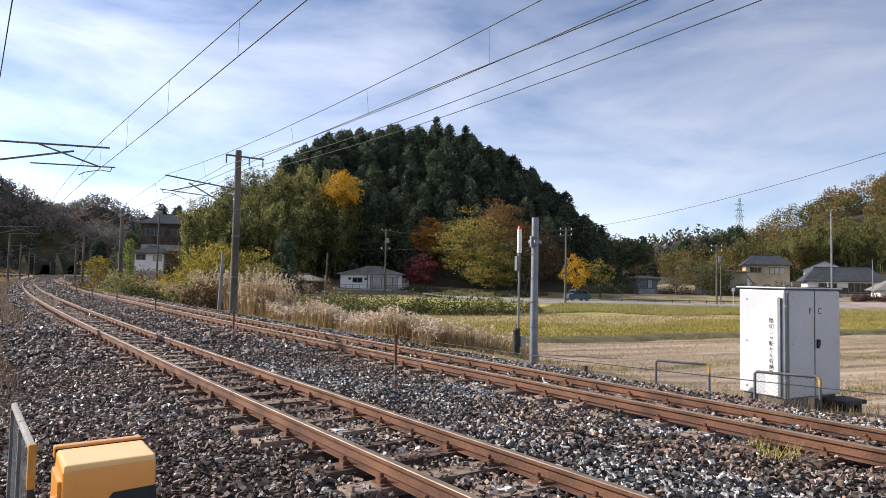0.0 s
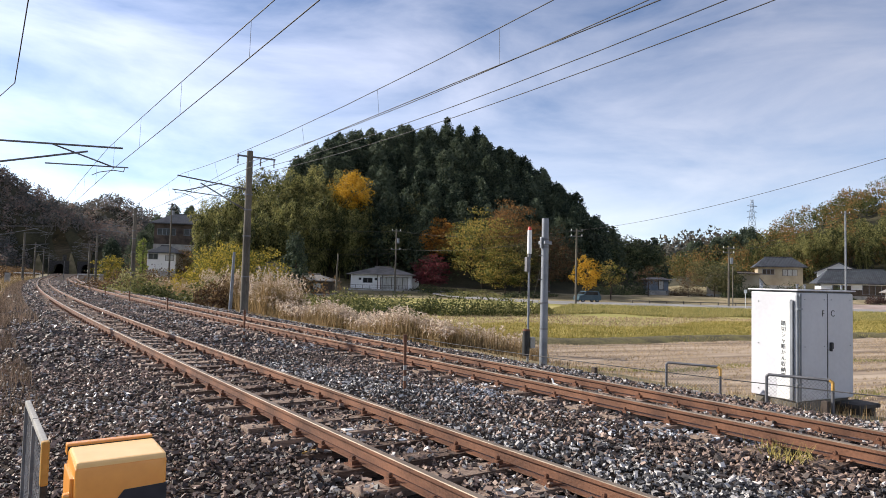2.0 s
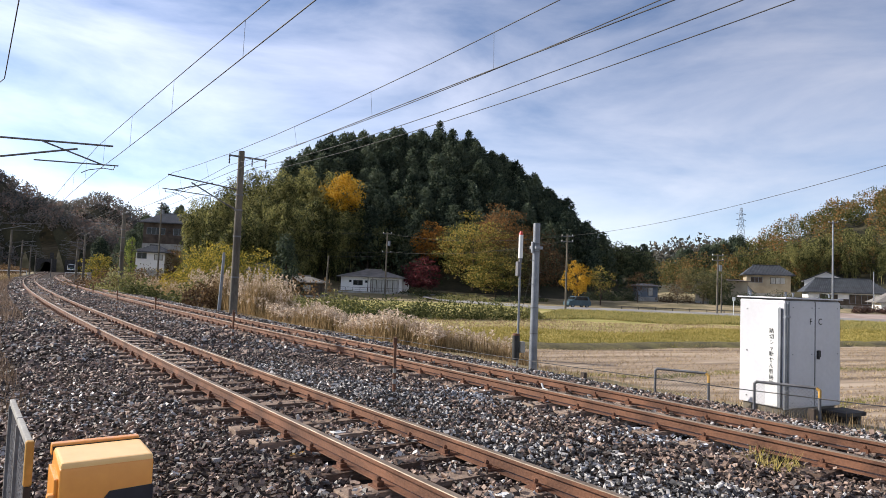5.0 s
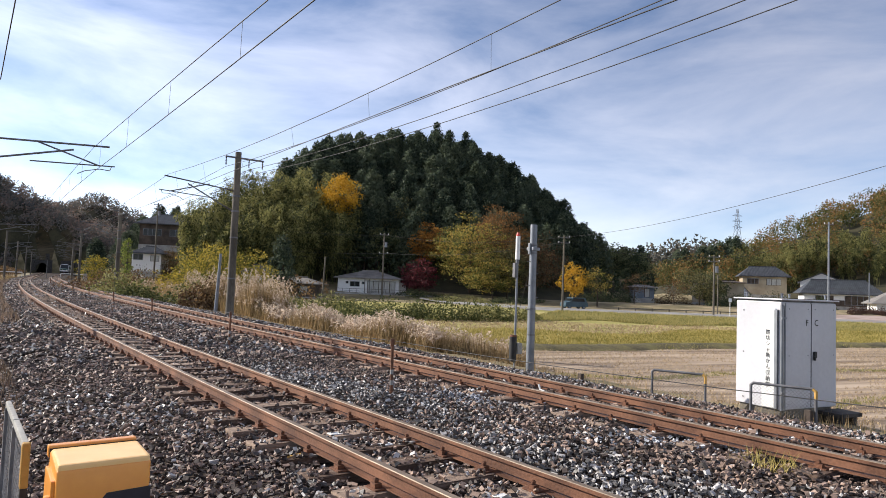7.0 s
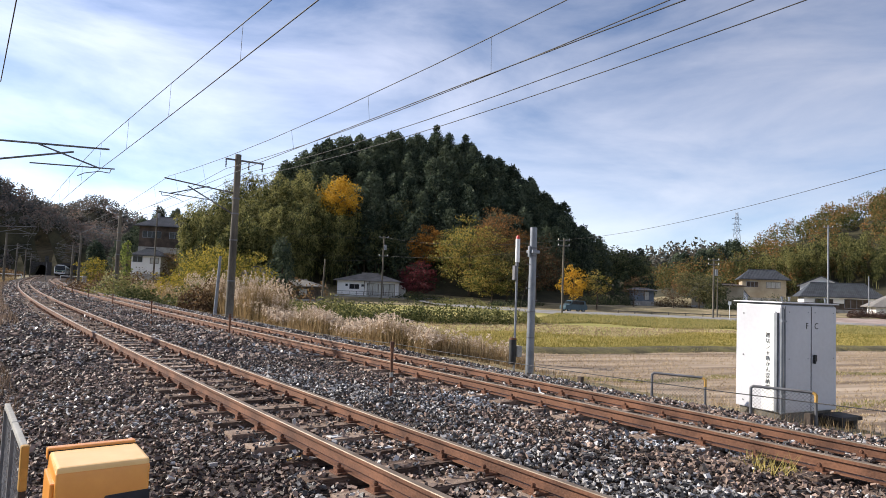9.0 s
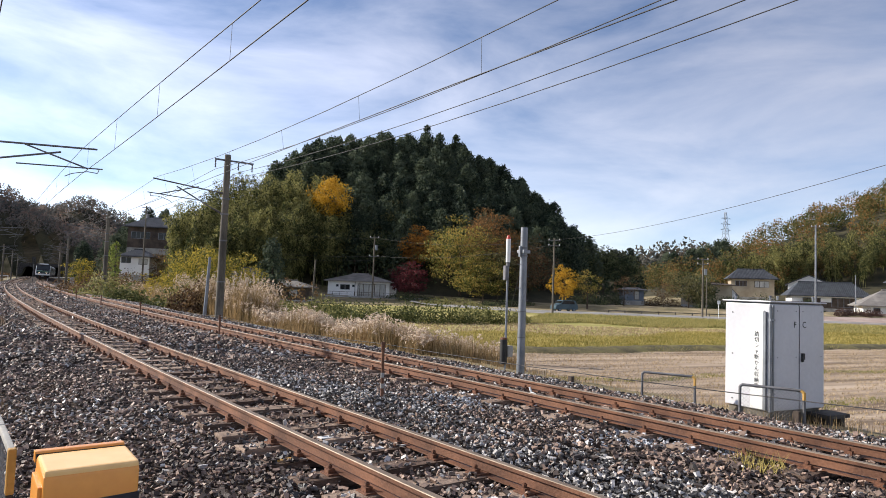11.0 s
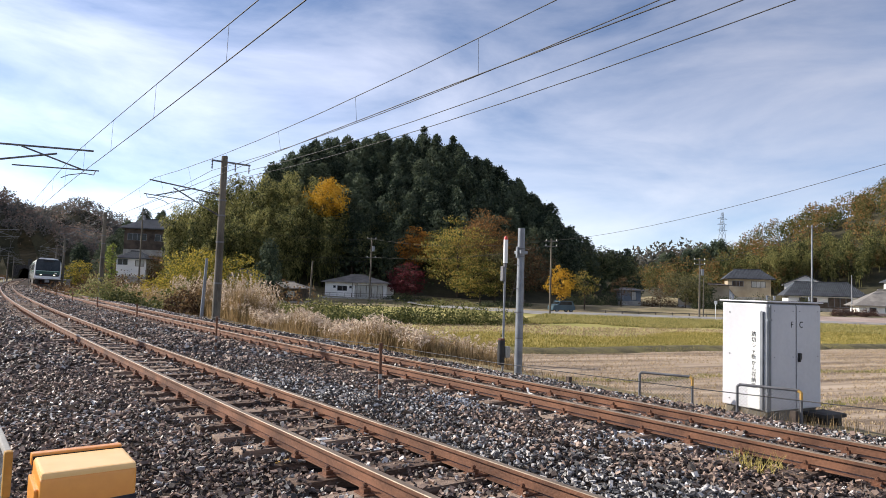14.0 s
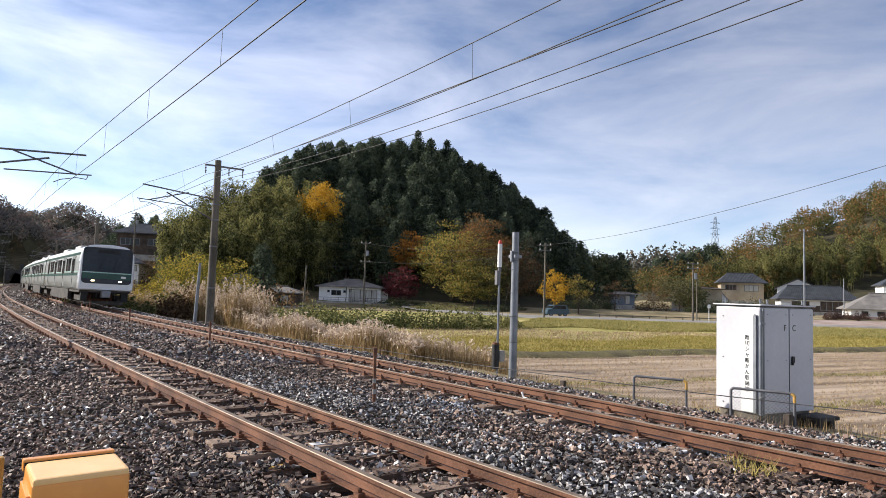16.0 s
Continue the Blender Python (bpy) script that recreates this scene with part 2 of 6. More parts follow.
M["cream"] = material("cream_plaster", (0.32, 0.26, 0.18), (0.46, 0.39, 0.28), scale=0.5, fine=10, rough=0.85, bump=0.1)
M["pinkwall"] = material("pale_pink_wall", (0.55, 0.38, 0.3), (0.68, 0.5, 0.41), scale=0.5, fine=10, rough=0.85, bump=0.1)
M["bluewall"] = material("blue_grey_cladding", (0.12, 0.15, 0.19), (0.2, 0.235, 0.28), scale=0.8, fine=12, rough=0.7, bump=0.1)
M["wood"] = material("dark_timber", (0.04, 0.03, 0.024), (0.12, 0.09, 0.07), scale=1, fine=14, rough=0.8, bump=0.3)
M["curtain"] = material("curtained_window", (0.3, 0.3, 0.29), (0.55, 0.54, 0.5), scale=3, fine=9, rough=0.25, bump=0, stretch=(6, 6, 0.3), spec=0.6)
M["glass"] = material("dark_window_glass", (0.008, 0.01, 0.012), (0.03, 0.034, 0.038), scale=0.7, fine=6, rough=0.08, bump=0, spec=0.3)
M["steelbody"] = material("brushed_steel_body", (0.27, 0.28, 0.265), (0.38, 0.39, 0.37), scale=0.9, fine=20, rough=0.38, metal=0.5, bump=0.02, stretch=(0.2, 1, 1))
M["trainwhite"] = material("white_train_paint", (0.66, 0.67, 0.68), (0.76, 0.77, 0.78), scale=0.8, fine=14, rough=0.35, bump=0, spec=0.5)
M["traingreen"] = material("green_stripe", (0.007, 0.052, 0.04), (0.013, 0.078, 0.06), scale=0.8, fine=14, rough=0.35, bump=0, spec=0.5)
M["palegreen"] = material("pale_green_stripe", (0.33, 0.52, 0.45), (0.42, 0.6, 0.54), scale=0.8, fine=14, rough=0.4, bump=0)
M["under"] = material("dusty_underframe", (0.03, 0.027, 0.025), (0.09, 0.08, 0.07), scale=2, fine=14, rough=0.9, bump=0.2)
M["roofgrey"] = material("grey_train_roof", (0.4, 0.41, 0.41), (0.52, 0.53, 0.53), scale=1, fine=14, rough=0.7, bump=0.05)
M["headlight"] = glow("headlight", (1.0, 0.86, 0.56), 2.2)
M["carblue"] = material("blue_car_paint", (0.025, 0.055, 0.075), (0.045, 0.085, 0.11), scale=1, fine=12, rough=0.3, bump=0)
M["tyre"] = material("tyre_rubber", (0.012, 0.012, 0.012), (0.03, 0.03, 0.03), scale=4, fine=20, rough=0.9, bump=0.1)
M["tower"] = material("pylon_steel", (0.2, 0.23, 0.28), (0.3, 0.33, 0.38), scale=1, fine=8, rough=0.6, metal=0.3, bump=0)


# ---------- mesh helpers ----------
def mesh(name, verts, faces, mats, index=None, smooth=False):
    me = bpy.data.meshes.new(name)
    me.from_pydata([tuple(v) for v in verts], [], [tuple(f) for f in faces])
    for m in (mats if isinstance(mats, (list, tuple)) else [mats]):
        me.materials.append(m)
    if index is not None:
        me.polygons.foreach_set("material_index", list(index))
    if smooth:
        me.polygons.foreach_set("use_smooth", [True] * len(me.polygons))
    me.update()
    return me


def soup(name, verts, n, mat):
    """A mesh of loose polygons with n corners each, from an array of their corners."""
    v = np.asarray(verts, dtype=np.float32).reshape(-1, 3)
    k = len(v) // n
    me = bpy.data.meshes.new(name)
    me.vertices.add(len(v))
    me.vertices.foreach_set("co", v.ravel())
    me.loops.add(len(v))
    me.loops.foreach_set("vertex_index", np.arange(len(v), dtype=np.int32))
    me.polygons.add(k)
    me.polygons.foreach_set("loop_start", np.arange(0, len(v), n, dtype=np.int32))
    me.polygons.foreach_set("loop_total", np.full(k, n, dtype=np.int32))
    me.materials.append(mat)
    me.update(calc_edges=True)
    me.validate()
    return me


def solids(name, base_v, base_f, rot, scl, pos, mat):
    """Many deformed copies of one small solid in one mesh: rot (k,3,3), scl (k,V,1 or 3), pos (k,3)."""
    k, nv = len(pos), len(base_v)
    v = np.einsum("kij,kvj->kvi", rot, base_v[None] * scl) + pos[:, None]
    fa = (np.asarray(base_f)[None] + (np.arange(k) * nv)[:, None, None]).reshape(-1)
    n = len(base_f[0])
    me = bpy.data.meshes.new(name)
    me.vertices.add(k * nv)
    me.vertices.foreach_set("co", v.astype(np.float32).ravel())
    me.loops.add(len(fa))
    me.loops.foreach_set("vertex_index", fa.astype(np.int32))
    me.polygons.add(len(fa) // n)
    me.polygons.foreach_set("loop_start", np.arange(0, len(fa), n, dtype=np.int32))
    me.polygons.foreach_set("loop_total", np.full(len(fa) // n, n, dtype=np.int32))
    me.polygons.foreach_set("use_smooth", np.zeros(len(fa) // n, dtype=bool))
    me.materials.append(mat)
    me.update(calc_edges=True)
    return me


def bm_box(bm, x0, x1, y0, y1, z0, z1, bevel=0.0):
    r = bmesh.ops.create_cube(bm, size=1, matrix=Matrix.LocRotScale(((x0 + x1) / 2, (y0 + y1) / 2, (z0 + z1) / 2), None, (x1 - x0, y1 - y0, z1 - z0)))
    if bevel:
        es = list({e for v in r["verts"] for e in v.link_edges})
        bmesh.ops.bevel(bm, geom=es, offset=bevel, segments=2, profile=0.6, affect="EDGES")
    return bm


def bm_cyl(bm, a, b, r0, r1=None, seg=12):
    a, b = Vector(a), Vector(b)
    d = b - a
    m = Matrix.Translation((a + b) / 2) @ d.to_track_quat("Z", "Y").to_matrix().to_4x4()
    bmesh.ops.create_cone(bm, cap_ends=True, segments=seg, radius1=r0, radius2=r0 if r1 is None else r1, depth=d.length, matrix=m)
    return bm


def boxes(*dims, bevel=0.0):
    bm = bmesh.new()
    for d in dims:
        bm_box(bm, *d, bevel=bevel)
    return bm


def cyls(*dims):
    bm = bmesh.new()
    for d in dims:
        bm_cyl(bm, *d)
    return bm


def part(name, bm, mat, parent=None, label="", smooth=False):
    """One mesh object from a bmesh, under a thing or a part."""
    me = bpy.data.meshes.new(name)
    bm.to_mesh(me)
    bm.free()
    me.materials.append(mat)
    if smooth:
        me.polygons.foreach_set("use_smooth", [True] * len(me.polygons))
        me.set_sharp_from_angle(angle=radians(38))
    ob = new(name, me)
    ob.parent = parent
    if label:
        ob["label"] = label
    return ob


def place(ob, m):
    ob.matrix_basis = m
    return ob


def thing(name, label, category, m=None, group="", kind=""):
    ob = tagged(new(name), label, category, group, kind)
    ob.empty_display_size = 0.2
    if m is not None:
        ob.matrix_basis = m
    return ob


def prism(bm, poly, y0, y1):
    """A polygon in x, z drawn out along y."""
    a = [bm.verts.new((x, y0, z)) for x, z in poly]
    b = [bm.verts.new((x, y1, z)) for x, z in poly]
    n = len(poly)
    bm.faces.new(a)
    bm.faces.new(b[::-1])
    for i in range(n):
        bm.faces.new((a[i], b[i], b[(i + 1) % n], a[(i + 1) % n]))
    bmesh.ops.recalc_face_normals(bm, faces=bm.faces[:])
    return bm


# ---------- the line ----------
ANG, K0, K1, D1, GAP = 0.661014, 0.0011643, -5.669e-6, 3.45, 3.97
ST = np.arange(-120, 640, 0.25)


def heading(s):
    c = np.clip(s, -15, 290)
    return -ANG + K0 * c + K1 * c * c / 2


_h = heading(ST)
_x, _y = np.cumsum(np.sin(_h)) * 0.25, np.cumsum(np.cos(_h)) * 0.25
_i = int(np.argmin(abs(ST)))
_x += D1 * math.cos(ANG) - _x[_i]
_y += D1 * math.sin(ANG) - _y[_i]


def gap2(s):
    """Offset of the second track from the first; they part before the tunnels."""
    u = np.clip(np.asarray(s, float) - 120, 0, 260)
    return GAP + 1.25e-4 * u * u


def on_line(s, off, z=0.0):
    """World place at s metres along the first track, off metres to its right."""
    h = heading(s)
    return Vector((float(np.interp(s, ST, _x) + math.cos(h) * off), float(np.interp(s, ST, _y) - math.sin(h) * off), z))


def on_lines(s, off, z):
    h = heading(s)
    return np.stack([np.interp(s, ST, _x) + np.cos(h) * off, np.interp(s, ST, _y) - np.sin(h) * off, np.broadcast_to(z, np.shape(s))], -1)


def line_pose(s, off, z=0.0, turn=0.0):
    """Pose whose +y runs along the track away from the eye and +x to its right."""
    return Matrix.Translation(on_line(s, off, z)) @ Matrix.Rotation(-float(heading(s)) + radians(turn), 4, "Z")


def to_line(x, y):
    """s and off of many points, by the nearest point of the line."""
    x, y = np.asarray(x, float).ravel(), np.asarray(y, float).ravel()
    so, oo = np.empty_like(x), np.empty_like(x)
    for a in range(0, len(x), 4000):
        X, Y = x[a:a + 4000, None], y[a:a + 4000, None]
        j = np.argmin((X - _x[None, ::8]) ** 2 + (Y - _y[None, ::8]) ** 2, axis=1) * 8
        dx, dy, h = X[:, 0] - _x[j], Y[:, 0] - _y[j], _h[j]
        so[a:a + 4000] = ST[j] + dx * np.sin(h) + dy * np.cos(h)
        oo[a:a + 4000] = dx * np.cos(h) - dy * np.sin(h)
    return so, oo


# ---------- ground ----------
PROFILE_OFF = [-400, -30, -8, -4.6, -3.4, -2.4, 6.5, 7.6, 9.6, 12.5, 16, 400]
PROFILE_Z = [-0.5, -0.5, -0.45, -0.5, -0.55, -0.8, -0.8, -0.62, -0.75, -1.45, -1.6, -1.6]
# x, y, height, radius along x, radius along y
HILLS = [(-90, 192, 18, 22, 16), (-37, 124, 8.0, 18, 13), (-66, 142, 9, 16, 16),
         (150, 205, 25, 62, 46), (208, 185, 46, 55, 60), (135, 340, 19, 62, 50), (330, 640, 28, 160, 90), (150, 560, 18, 160, 60), (60, 900, 34, 300, 120),
         (-262, 345, 40, 75, 42), (-340, 330, 44, 80, 90), (-255, 450, 42, 62, 50), (-130, 420, 20, 70, 60), (-60, 330, 13, 60, 50), (-250, 580, 36, 160, 90), (-330, 120, 26, 120, 90)]
# the round cedar hill: height of its crest along x
CREST_X = [-62, -50, -44, -40, -36, -31, -24, -12, 0, 5, 10, 14, 18, 22, 26, 30, 34, 40, 46, 54]
CREST_Z = [0, 0, 2, 6, 15, 21.5, 25.5, 27.4, 27, 25, 23, 20.8, 18.0, 15.2, 12.2, 8.4, 6.5, 5.2, 3, 0]


def smooth01(v):
    v = np.clip(v, 0, 1)
    return v * v * (3 - 2 * v)


def ground_z(x, y):
    x, y = np.asarray(x, float), np.asarray(y, float)
    shp = x.shape
    s, o = to_line(x, y)
    z = np.interp(o, PROFILE_OFF, PROFILE_Z)
    x, y = x.ravel(), y.ravel()
    d = np.hypot(x, y)
    # house lots and verge behind the fields
    up = smooth01((y - 96 + 0.12 * x) / 10) * smooth01((o - 20) / 20)
    z = z + up * 0.75
    # weedy bank up to the road
    z = z + smooth01((y - 62 + 0.06 * x) / 12) * smooth01((o - 24) / 20) * 0.36
    hills = np.zeros_like(z)
    for hx, hy, hh, rx, ry in HILLS:
        hills = hills + hh * np.exp(-((x - hx) / rx) ** 2 - ((y - hy) / ry) ** 2)
    hills = hills + np.interp(x, CREST_X, CREST_Z) * np.exp(-((y - 149) / 23.0) ** 2)
    wob = np.sin(x * 0.11 + 1.3 * np.sin(y * 0.07)) * np.cos(y * 0.09 + 0.8) * 0.09
    hills = np.maximum(hills * (1 + wob) - 1.3, 0)
    # the cutting in which the line runs keeps free of the hills up to the portals
    dist = np.where(o < 2, -o, o - gap2(s))
    keep = smooth01((dist - 9) / 22)
    keep = np.where(s > 381, np.maximum(keep, smooth01((s - 381) / 5)), keep)
    return (z + hills * keep).reshape(shp)


def axis(lo, hi, dense_lo, dense_hi, step, grow):
    c = list(np.arange(dense_lo, dense_hi + step / 2, step))
    st = step
    v = dense_lo
    left = []
    while v > lo:
        st *= grow
        v -= st
        left.append(v)
    st, v = step, dense_hi
    right = []
    while v < hi:
        st *= grow
        v += st
        right.append(v)
    return np.array(left[::-1] + c + right)


gx, gy = axis(-2600, 2600, -66, 60, 1.15, 1.055), axis(-600, 3800, -6, 126, 1.15, 1.055)
gx, gy = np.unique(np.round(np.concatenate([gx, np.arange(-244, -170, 4.0)]), 2)), np.unique(np.round(np.concatenate([gy, np.arange(300, 352, 4.0)]), 2))
GX, GY = np.meshgrid(gx, gy)
GZ = ground_z(GX, GY)
nx_, ny_ = len(gx), len(gy)
gi = np.arange(nx_ * ny_).reshape(ny_, nx_)
faces = np.stack([gi[:-1, :-1], gi[:-1, 1:], gi[1:, 1:], gi[1:, :-1]], -1).reshape(-1, 4)
cx, cy = (GX[:-1, :-1] + GX[1:, 1:]).ravel() / 2, (GY[:-1, :-1] + GY[1:, 1:]).ravel() / 2
cs, co_ = to_line(cx, cy)
bore = (cs > 379) & (cs < 410) & ((abs(co_) < 3.2) | (abs(co_ - gap2(cs)) < 3.2))
woods = np.zeros(len(cx), bool)
cz = ground_z(cx, cy)
woods = (cz > 1.2)
keepf = ~bore
kinds = (woods | ((cy > 111) & (cx > -70) & (cx < 34) & (co_ > 30))).astype(int)
lev = 30.1 + 0.44 * cx
kinds[(co_ > 11.5) & (cy < lev - 0.5) & ~woods] = 2
kinds[(co_ > 13) & (cy > lev - 0.5) & (cy < 88) & ~woods] = 3
gme = mesh("ground", np.stack([GX.ravel(), GY.ravel(), GZ.ravel()], 1), faces[keepf], [M["ground"], M["forest_floor"], M["field"], M["meadow"]], kinds[keepf], smooth=True)
ground = tagged(new("ground", gme), "flat valley floor with dry grass and wooded hills", "ground", kind="structure")


# ---------- trackbed ----------
BED_OFF = [-4.3, -3.5, -1.75, 5.75, 7.0, 7.7, 8.4]
BED_Z = [-0.62, -0.5, -0.2, -0.2, -0.5, -0.56, -0.9]


def bed_z(off):
    return np.interp(off, BED_OFF, BED_Z)


def strip(name, s_list, offs, zs, mat, label, category, kind="structure", wob=0.0, rng=None):
    v, fcs = [], []
    for s in s_list:
        for o, z in zip(offs, zs):
            e = float(gap2(s)) - GAP if o > 2 else 0.0
            p = on_line(s, o + e, z)
            if wob:
                p.z += rng.uniform(-wob, wob)
            v.append(p)
    n = len(offs)
    for i in range(len(s_list) - 1):
        for j in range(n - 1):
            a = i * n + j
            fcs.append((a, a + 1, a + n + 1, a + n))
    ob = new(name, mesh(name, v, fcs, mat, smooth=True))
    return tagged(ob, label, category, kind=kind)


rng = np.random.default_rng(7)
s_bed = list(np.arange(-40, 60, 0.5)) + list(np.arange(60, 396, 3.0))
bo = [-4.3, -3.9, -3.5, -3.0, -2.5, -2.1, -1.75] + list(np.arange(-1.4, 5.8, 0.36)) + [6.1, 6.5, 6.9, 7.3, 7.7, 8.05, 8.4]
strip("trackbed", s_bed, bo, [float(bed_z(o)) - 0.05 for o in bo], M["bed"], "grey brown ballast bed carrying two tracks, darkened for shade between stones", "ballast", wob=0.025, rng=rng)

# rails: head, web and foot, as one section drawn along the curve
RAIL = [(-0.064, -0.153), (0.064, -0.153), (0.064, -0.142), (0.012, -0.122), (0.009, -0.045), (0.0325, -0.036), (0.0325, -0.006), (0.027, 0.0), (-0.027, 0.0), (-0.0325, -0.006), (-0.0325, -0.036), (-0.009, -0.045), (-0.012, -0.122), (-0.064, -0.142)]
s_rail = np.concatenate([np.arange(-40, 120, 0.75), np.arange(120, 470, 4.0)])


def rail(track, side):
    t = thing("rail", "rusty brown steel rail with worn head", "rail", group="rails of the double track")
    cant = 0.0 if side < 0 else -0.043
    for name, sec, mat, label, idx in (("head", RAIL[5:11], M["rust"], "worn grey brown running head", (1, 2, 3)), ("web", RAIL[3:5] + RAIL[11:13], M["rust"], "rusty web", ()), ("foot", RAIL[0:3] + RAIL[13:], M["rust"], "rusty foot", ())):
        v, fcs, ix = [], [], []
        n = len(sec)
        for s in s_rail:
            base = float(gap2(s)) if track else 0.0
            for x, z in sec:
                v.append(on_line(s, base + side * 0.566 + x, z + cant))
        for i in range(len(s_rail) - 1):
            for j in range(n):
                a, b = i * n + j, i * n + (j + 1) % n
                fcs.append((a, b, b + n, a + n))
                ix.append(1 if j in idx else 0)
        ob = new(name, mesh(name, v, fcs, [mat, M["railtop"]], ix))
        ob.parent = t
        ob["label"] = label


for tr_ in (0, 1):
    for sd in (-1, 1):
        rail(tr_, sd)


# sleepers with their rail fastenings
def sleeper_proto():
    top = thing("sleeper", "weathered grey brown sleeper half buried in ballast", "sleeper", group="sleepers")
    bm = boxes((-1.0, 1.0, -0.115, 0.115, -0.33, -0.172), bevel=0.012)
    rn = random.Random(3)
    for v in bm.verts:
        v.co.z += rn.uniform(-0.006, 0.006)
        v.co.y += rn.uniform(-0.008, 0.008)
    part("timber", bm, M["sleeper"], top)
    for sx in (-0.566, 0.566):
        dz = 0.0 if sx < 0 else -0.043
        part("tie_plate", boxes((sx - 0.15, sx + 0.15, -0.08, 0.08, -0.184, -0.157), bevel=0.004), M["bolt"], top, "rusty tie plate")
        for e in (-1, 1):
            x = sx + e * 0.1
            bm = boxes((x - 0.032, x + 0.032, -0.038, 0.038, -0.158, -0.122))
            bm_cyl(bm, (x, 0, -0.13), (x, 0, -0.085), 0.013, seg=8)
            bm_cyl(bm, (x, 0, -0.115), (x, 0, -0.095), 0.022, seg=6)
            part("rail_clip", bm, M["bolt"], top, "rusty bolt and clip")
    return top


proto = sleeper_proto()
rs = random.Random(11)
first = True
for tr_ in (0, 1):
    for k in range(-4, 66):
        s = k * 0.61 + (0.2 if tr_ else 0.05)
        m = line_pose(s, float(gap2(s)) if tr_ else 0.0, rs.uniform(-0.012, 0.004), rs.uniform(-1.2, 1.2)) @ Matrix.Rotation(radians(1.1), 4, "Y")
        if first:
            proto.matrix_basis = m
            first = False
        else:
            copy_thing(proto, m)
for s_, o_, w_, m_, la in ((6.15, -0.05, 0.16, "rod_white", "white paint mark"), (5.55, 0.2, 0.14, "rod_white", "white paint mark"), (3.1, 0.15, 0.2, "yellow", "yellow paint mark"), (3.1, 0.38, 0.1, "rod_white", "white paint mark"), (5.55, -0.8, 0.2, "yellow", "ochre paint mark"), (3.7, 0.12, 0.12, "rod_white", "white paint mark")):
    near = min((o for o in scene.objects if o.name.startswith("sleeper")), key=lambda o: (o.matrix_basis.translation - on_line(s_, 0.0)).length)
    part("paint_mark", boxes((o_ - w_ / 2, o_ + w_ / 2, -0.05, 0.045, -0.176, -0.163), bevel=0.002), M[m_], near, la)
v, fcs = [], []
for tr_ in (0, 1):
    for k in range(66, 330):
        s = k * 0.61
        m = line_pose(s, float(gap2(s)) if tr_ else 0.0)
        b = len(v)
        for dx in (-1, 1):
            for dy in (-0.11, 0.11):
                for z in (-0.3, -0.17):
                    v.append(m @ Vector((dx, dy, z)))
        fcs += [tuple(b + i for i in q) for q in ((1, 3, 7, 5), (0, 4, 6, 2), (0, 1, 5, 4), (2, 6, 7, 3), (0, 2, 3, 1), (4, 5, 7, 6))]
tagged(new("far_sleepers", mesh("far_sleepers", v, fcs, M["sleeper"])), "weathered sleepers of the farther tracks", "sleepers", kind="stuff")

# ballast stones
CUB = np.array([(x, y, z) for x in (-1, 1) for y in (-1, 1) for z in (-1, 1)]) * 0.68
CUB_F = [(0, 1, 3), (0, 3, 2), (4, 6, 7), (4, 7, 5), (0, 4, 5), (0, 5, 1), (2, 3, 7), (2, 7, 6), (0, 2, 6), (0, 6, 4), (1, 5, 7), (1, 7, 3)]


def lying(k, rng):
    """Turns of stones that lie more or less flat, tipped at random."""
    a, b, c = rng.random(k) * 6.283, rng.normal(size=k) * 0.55, rng.normal(size=k) * 0.55
    ca, sa, cb, sb, cc, sc = np.cos(a), np.sin(a), np.cos(b), np.sin(b), np.cos(c), np.sin(c)
    return np.stack([ca * cc - sa * sb * sc, -sa * cb, ca * sc + sa * sb * cc, sa * cc + ca * sb * sc, ca * cb, sa * sc - ca * sb * cc, -cb * sc, sb, cb * cc], 1).reshape(k, 3, 3)


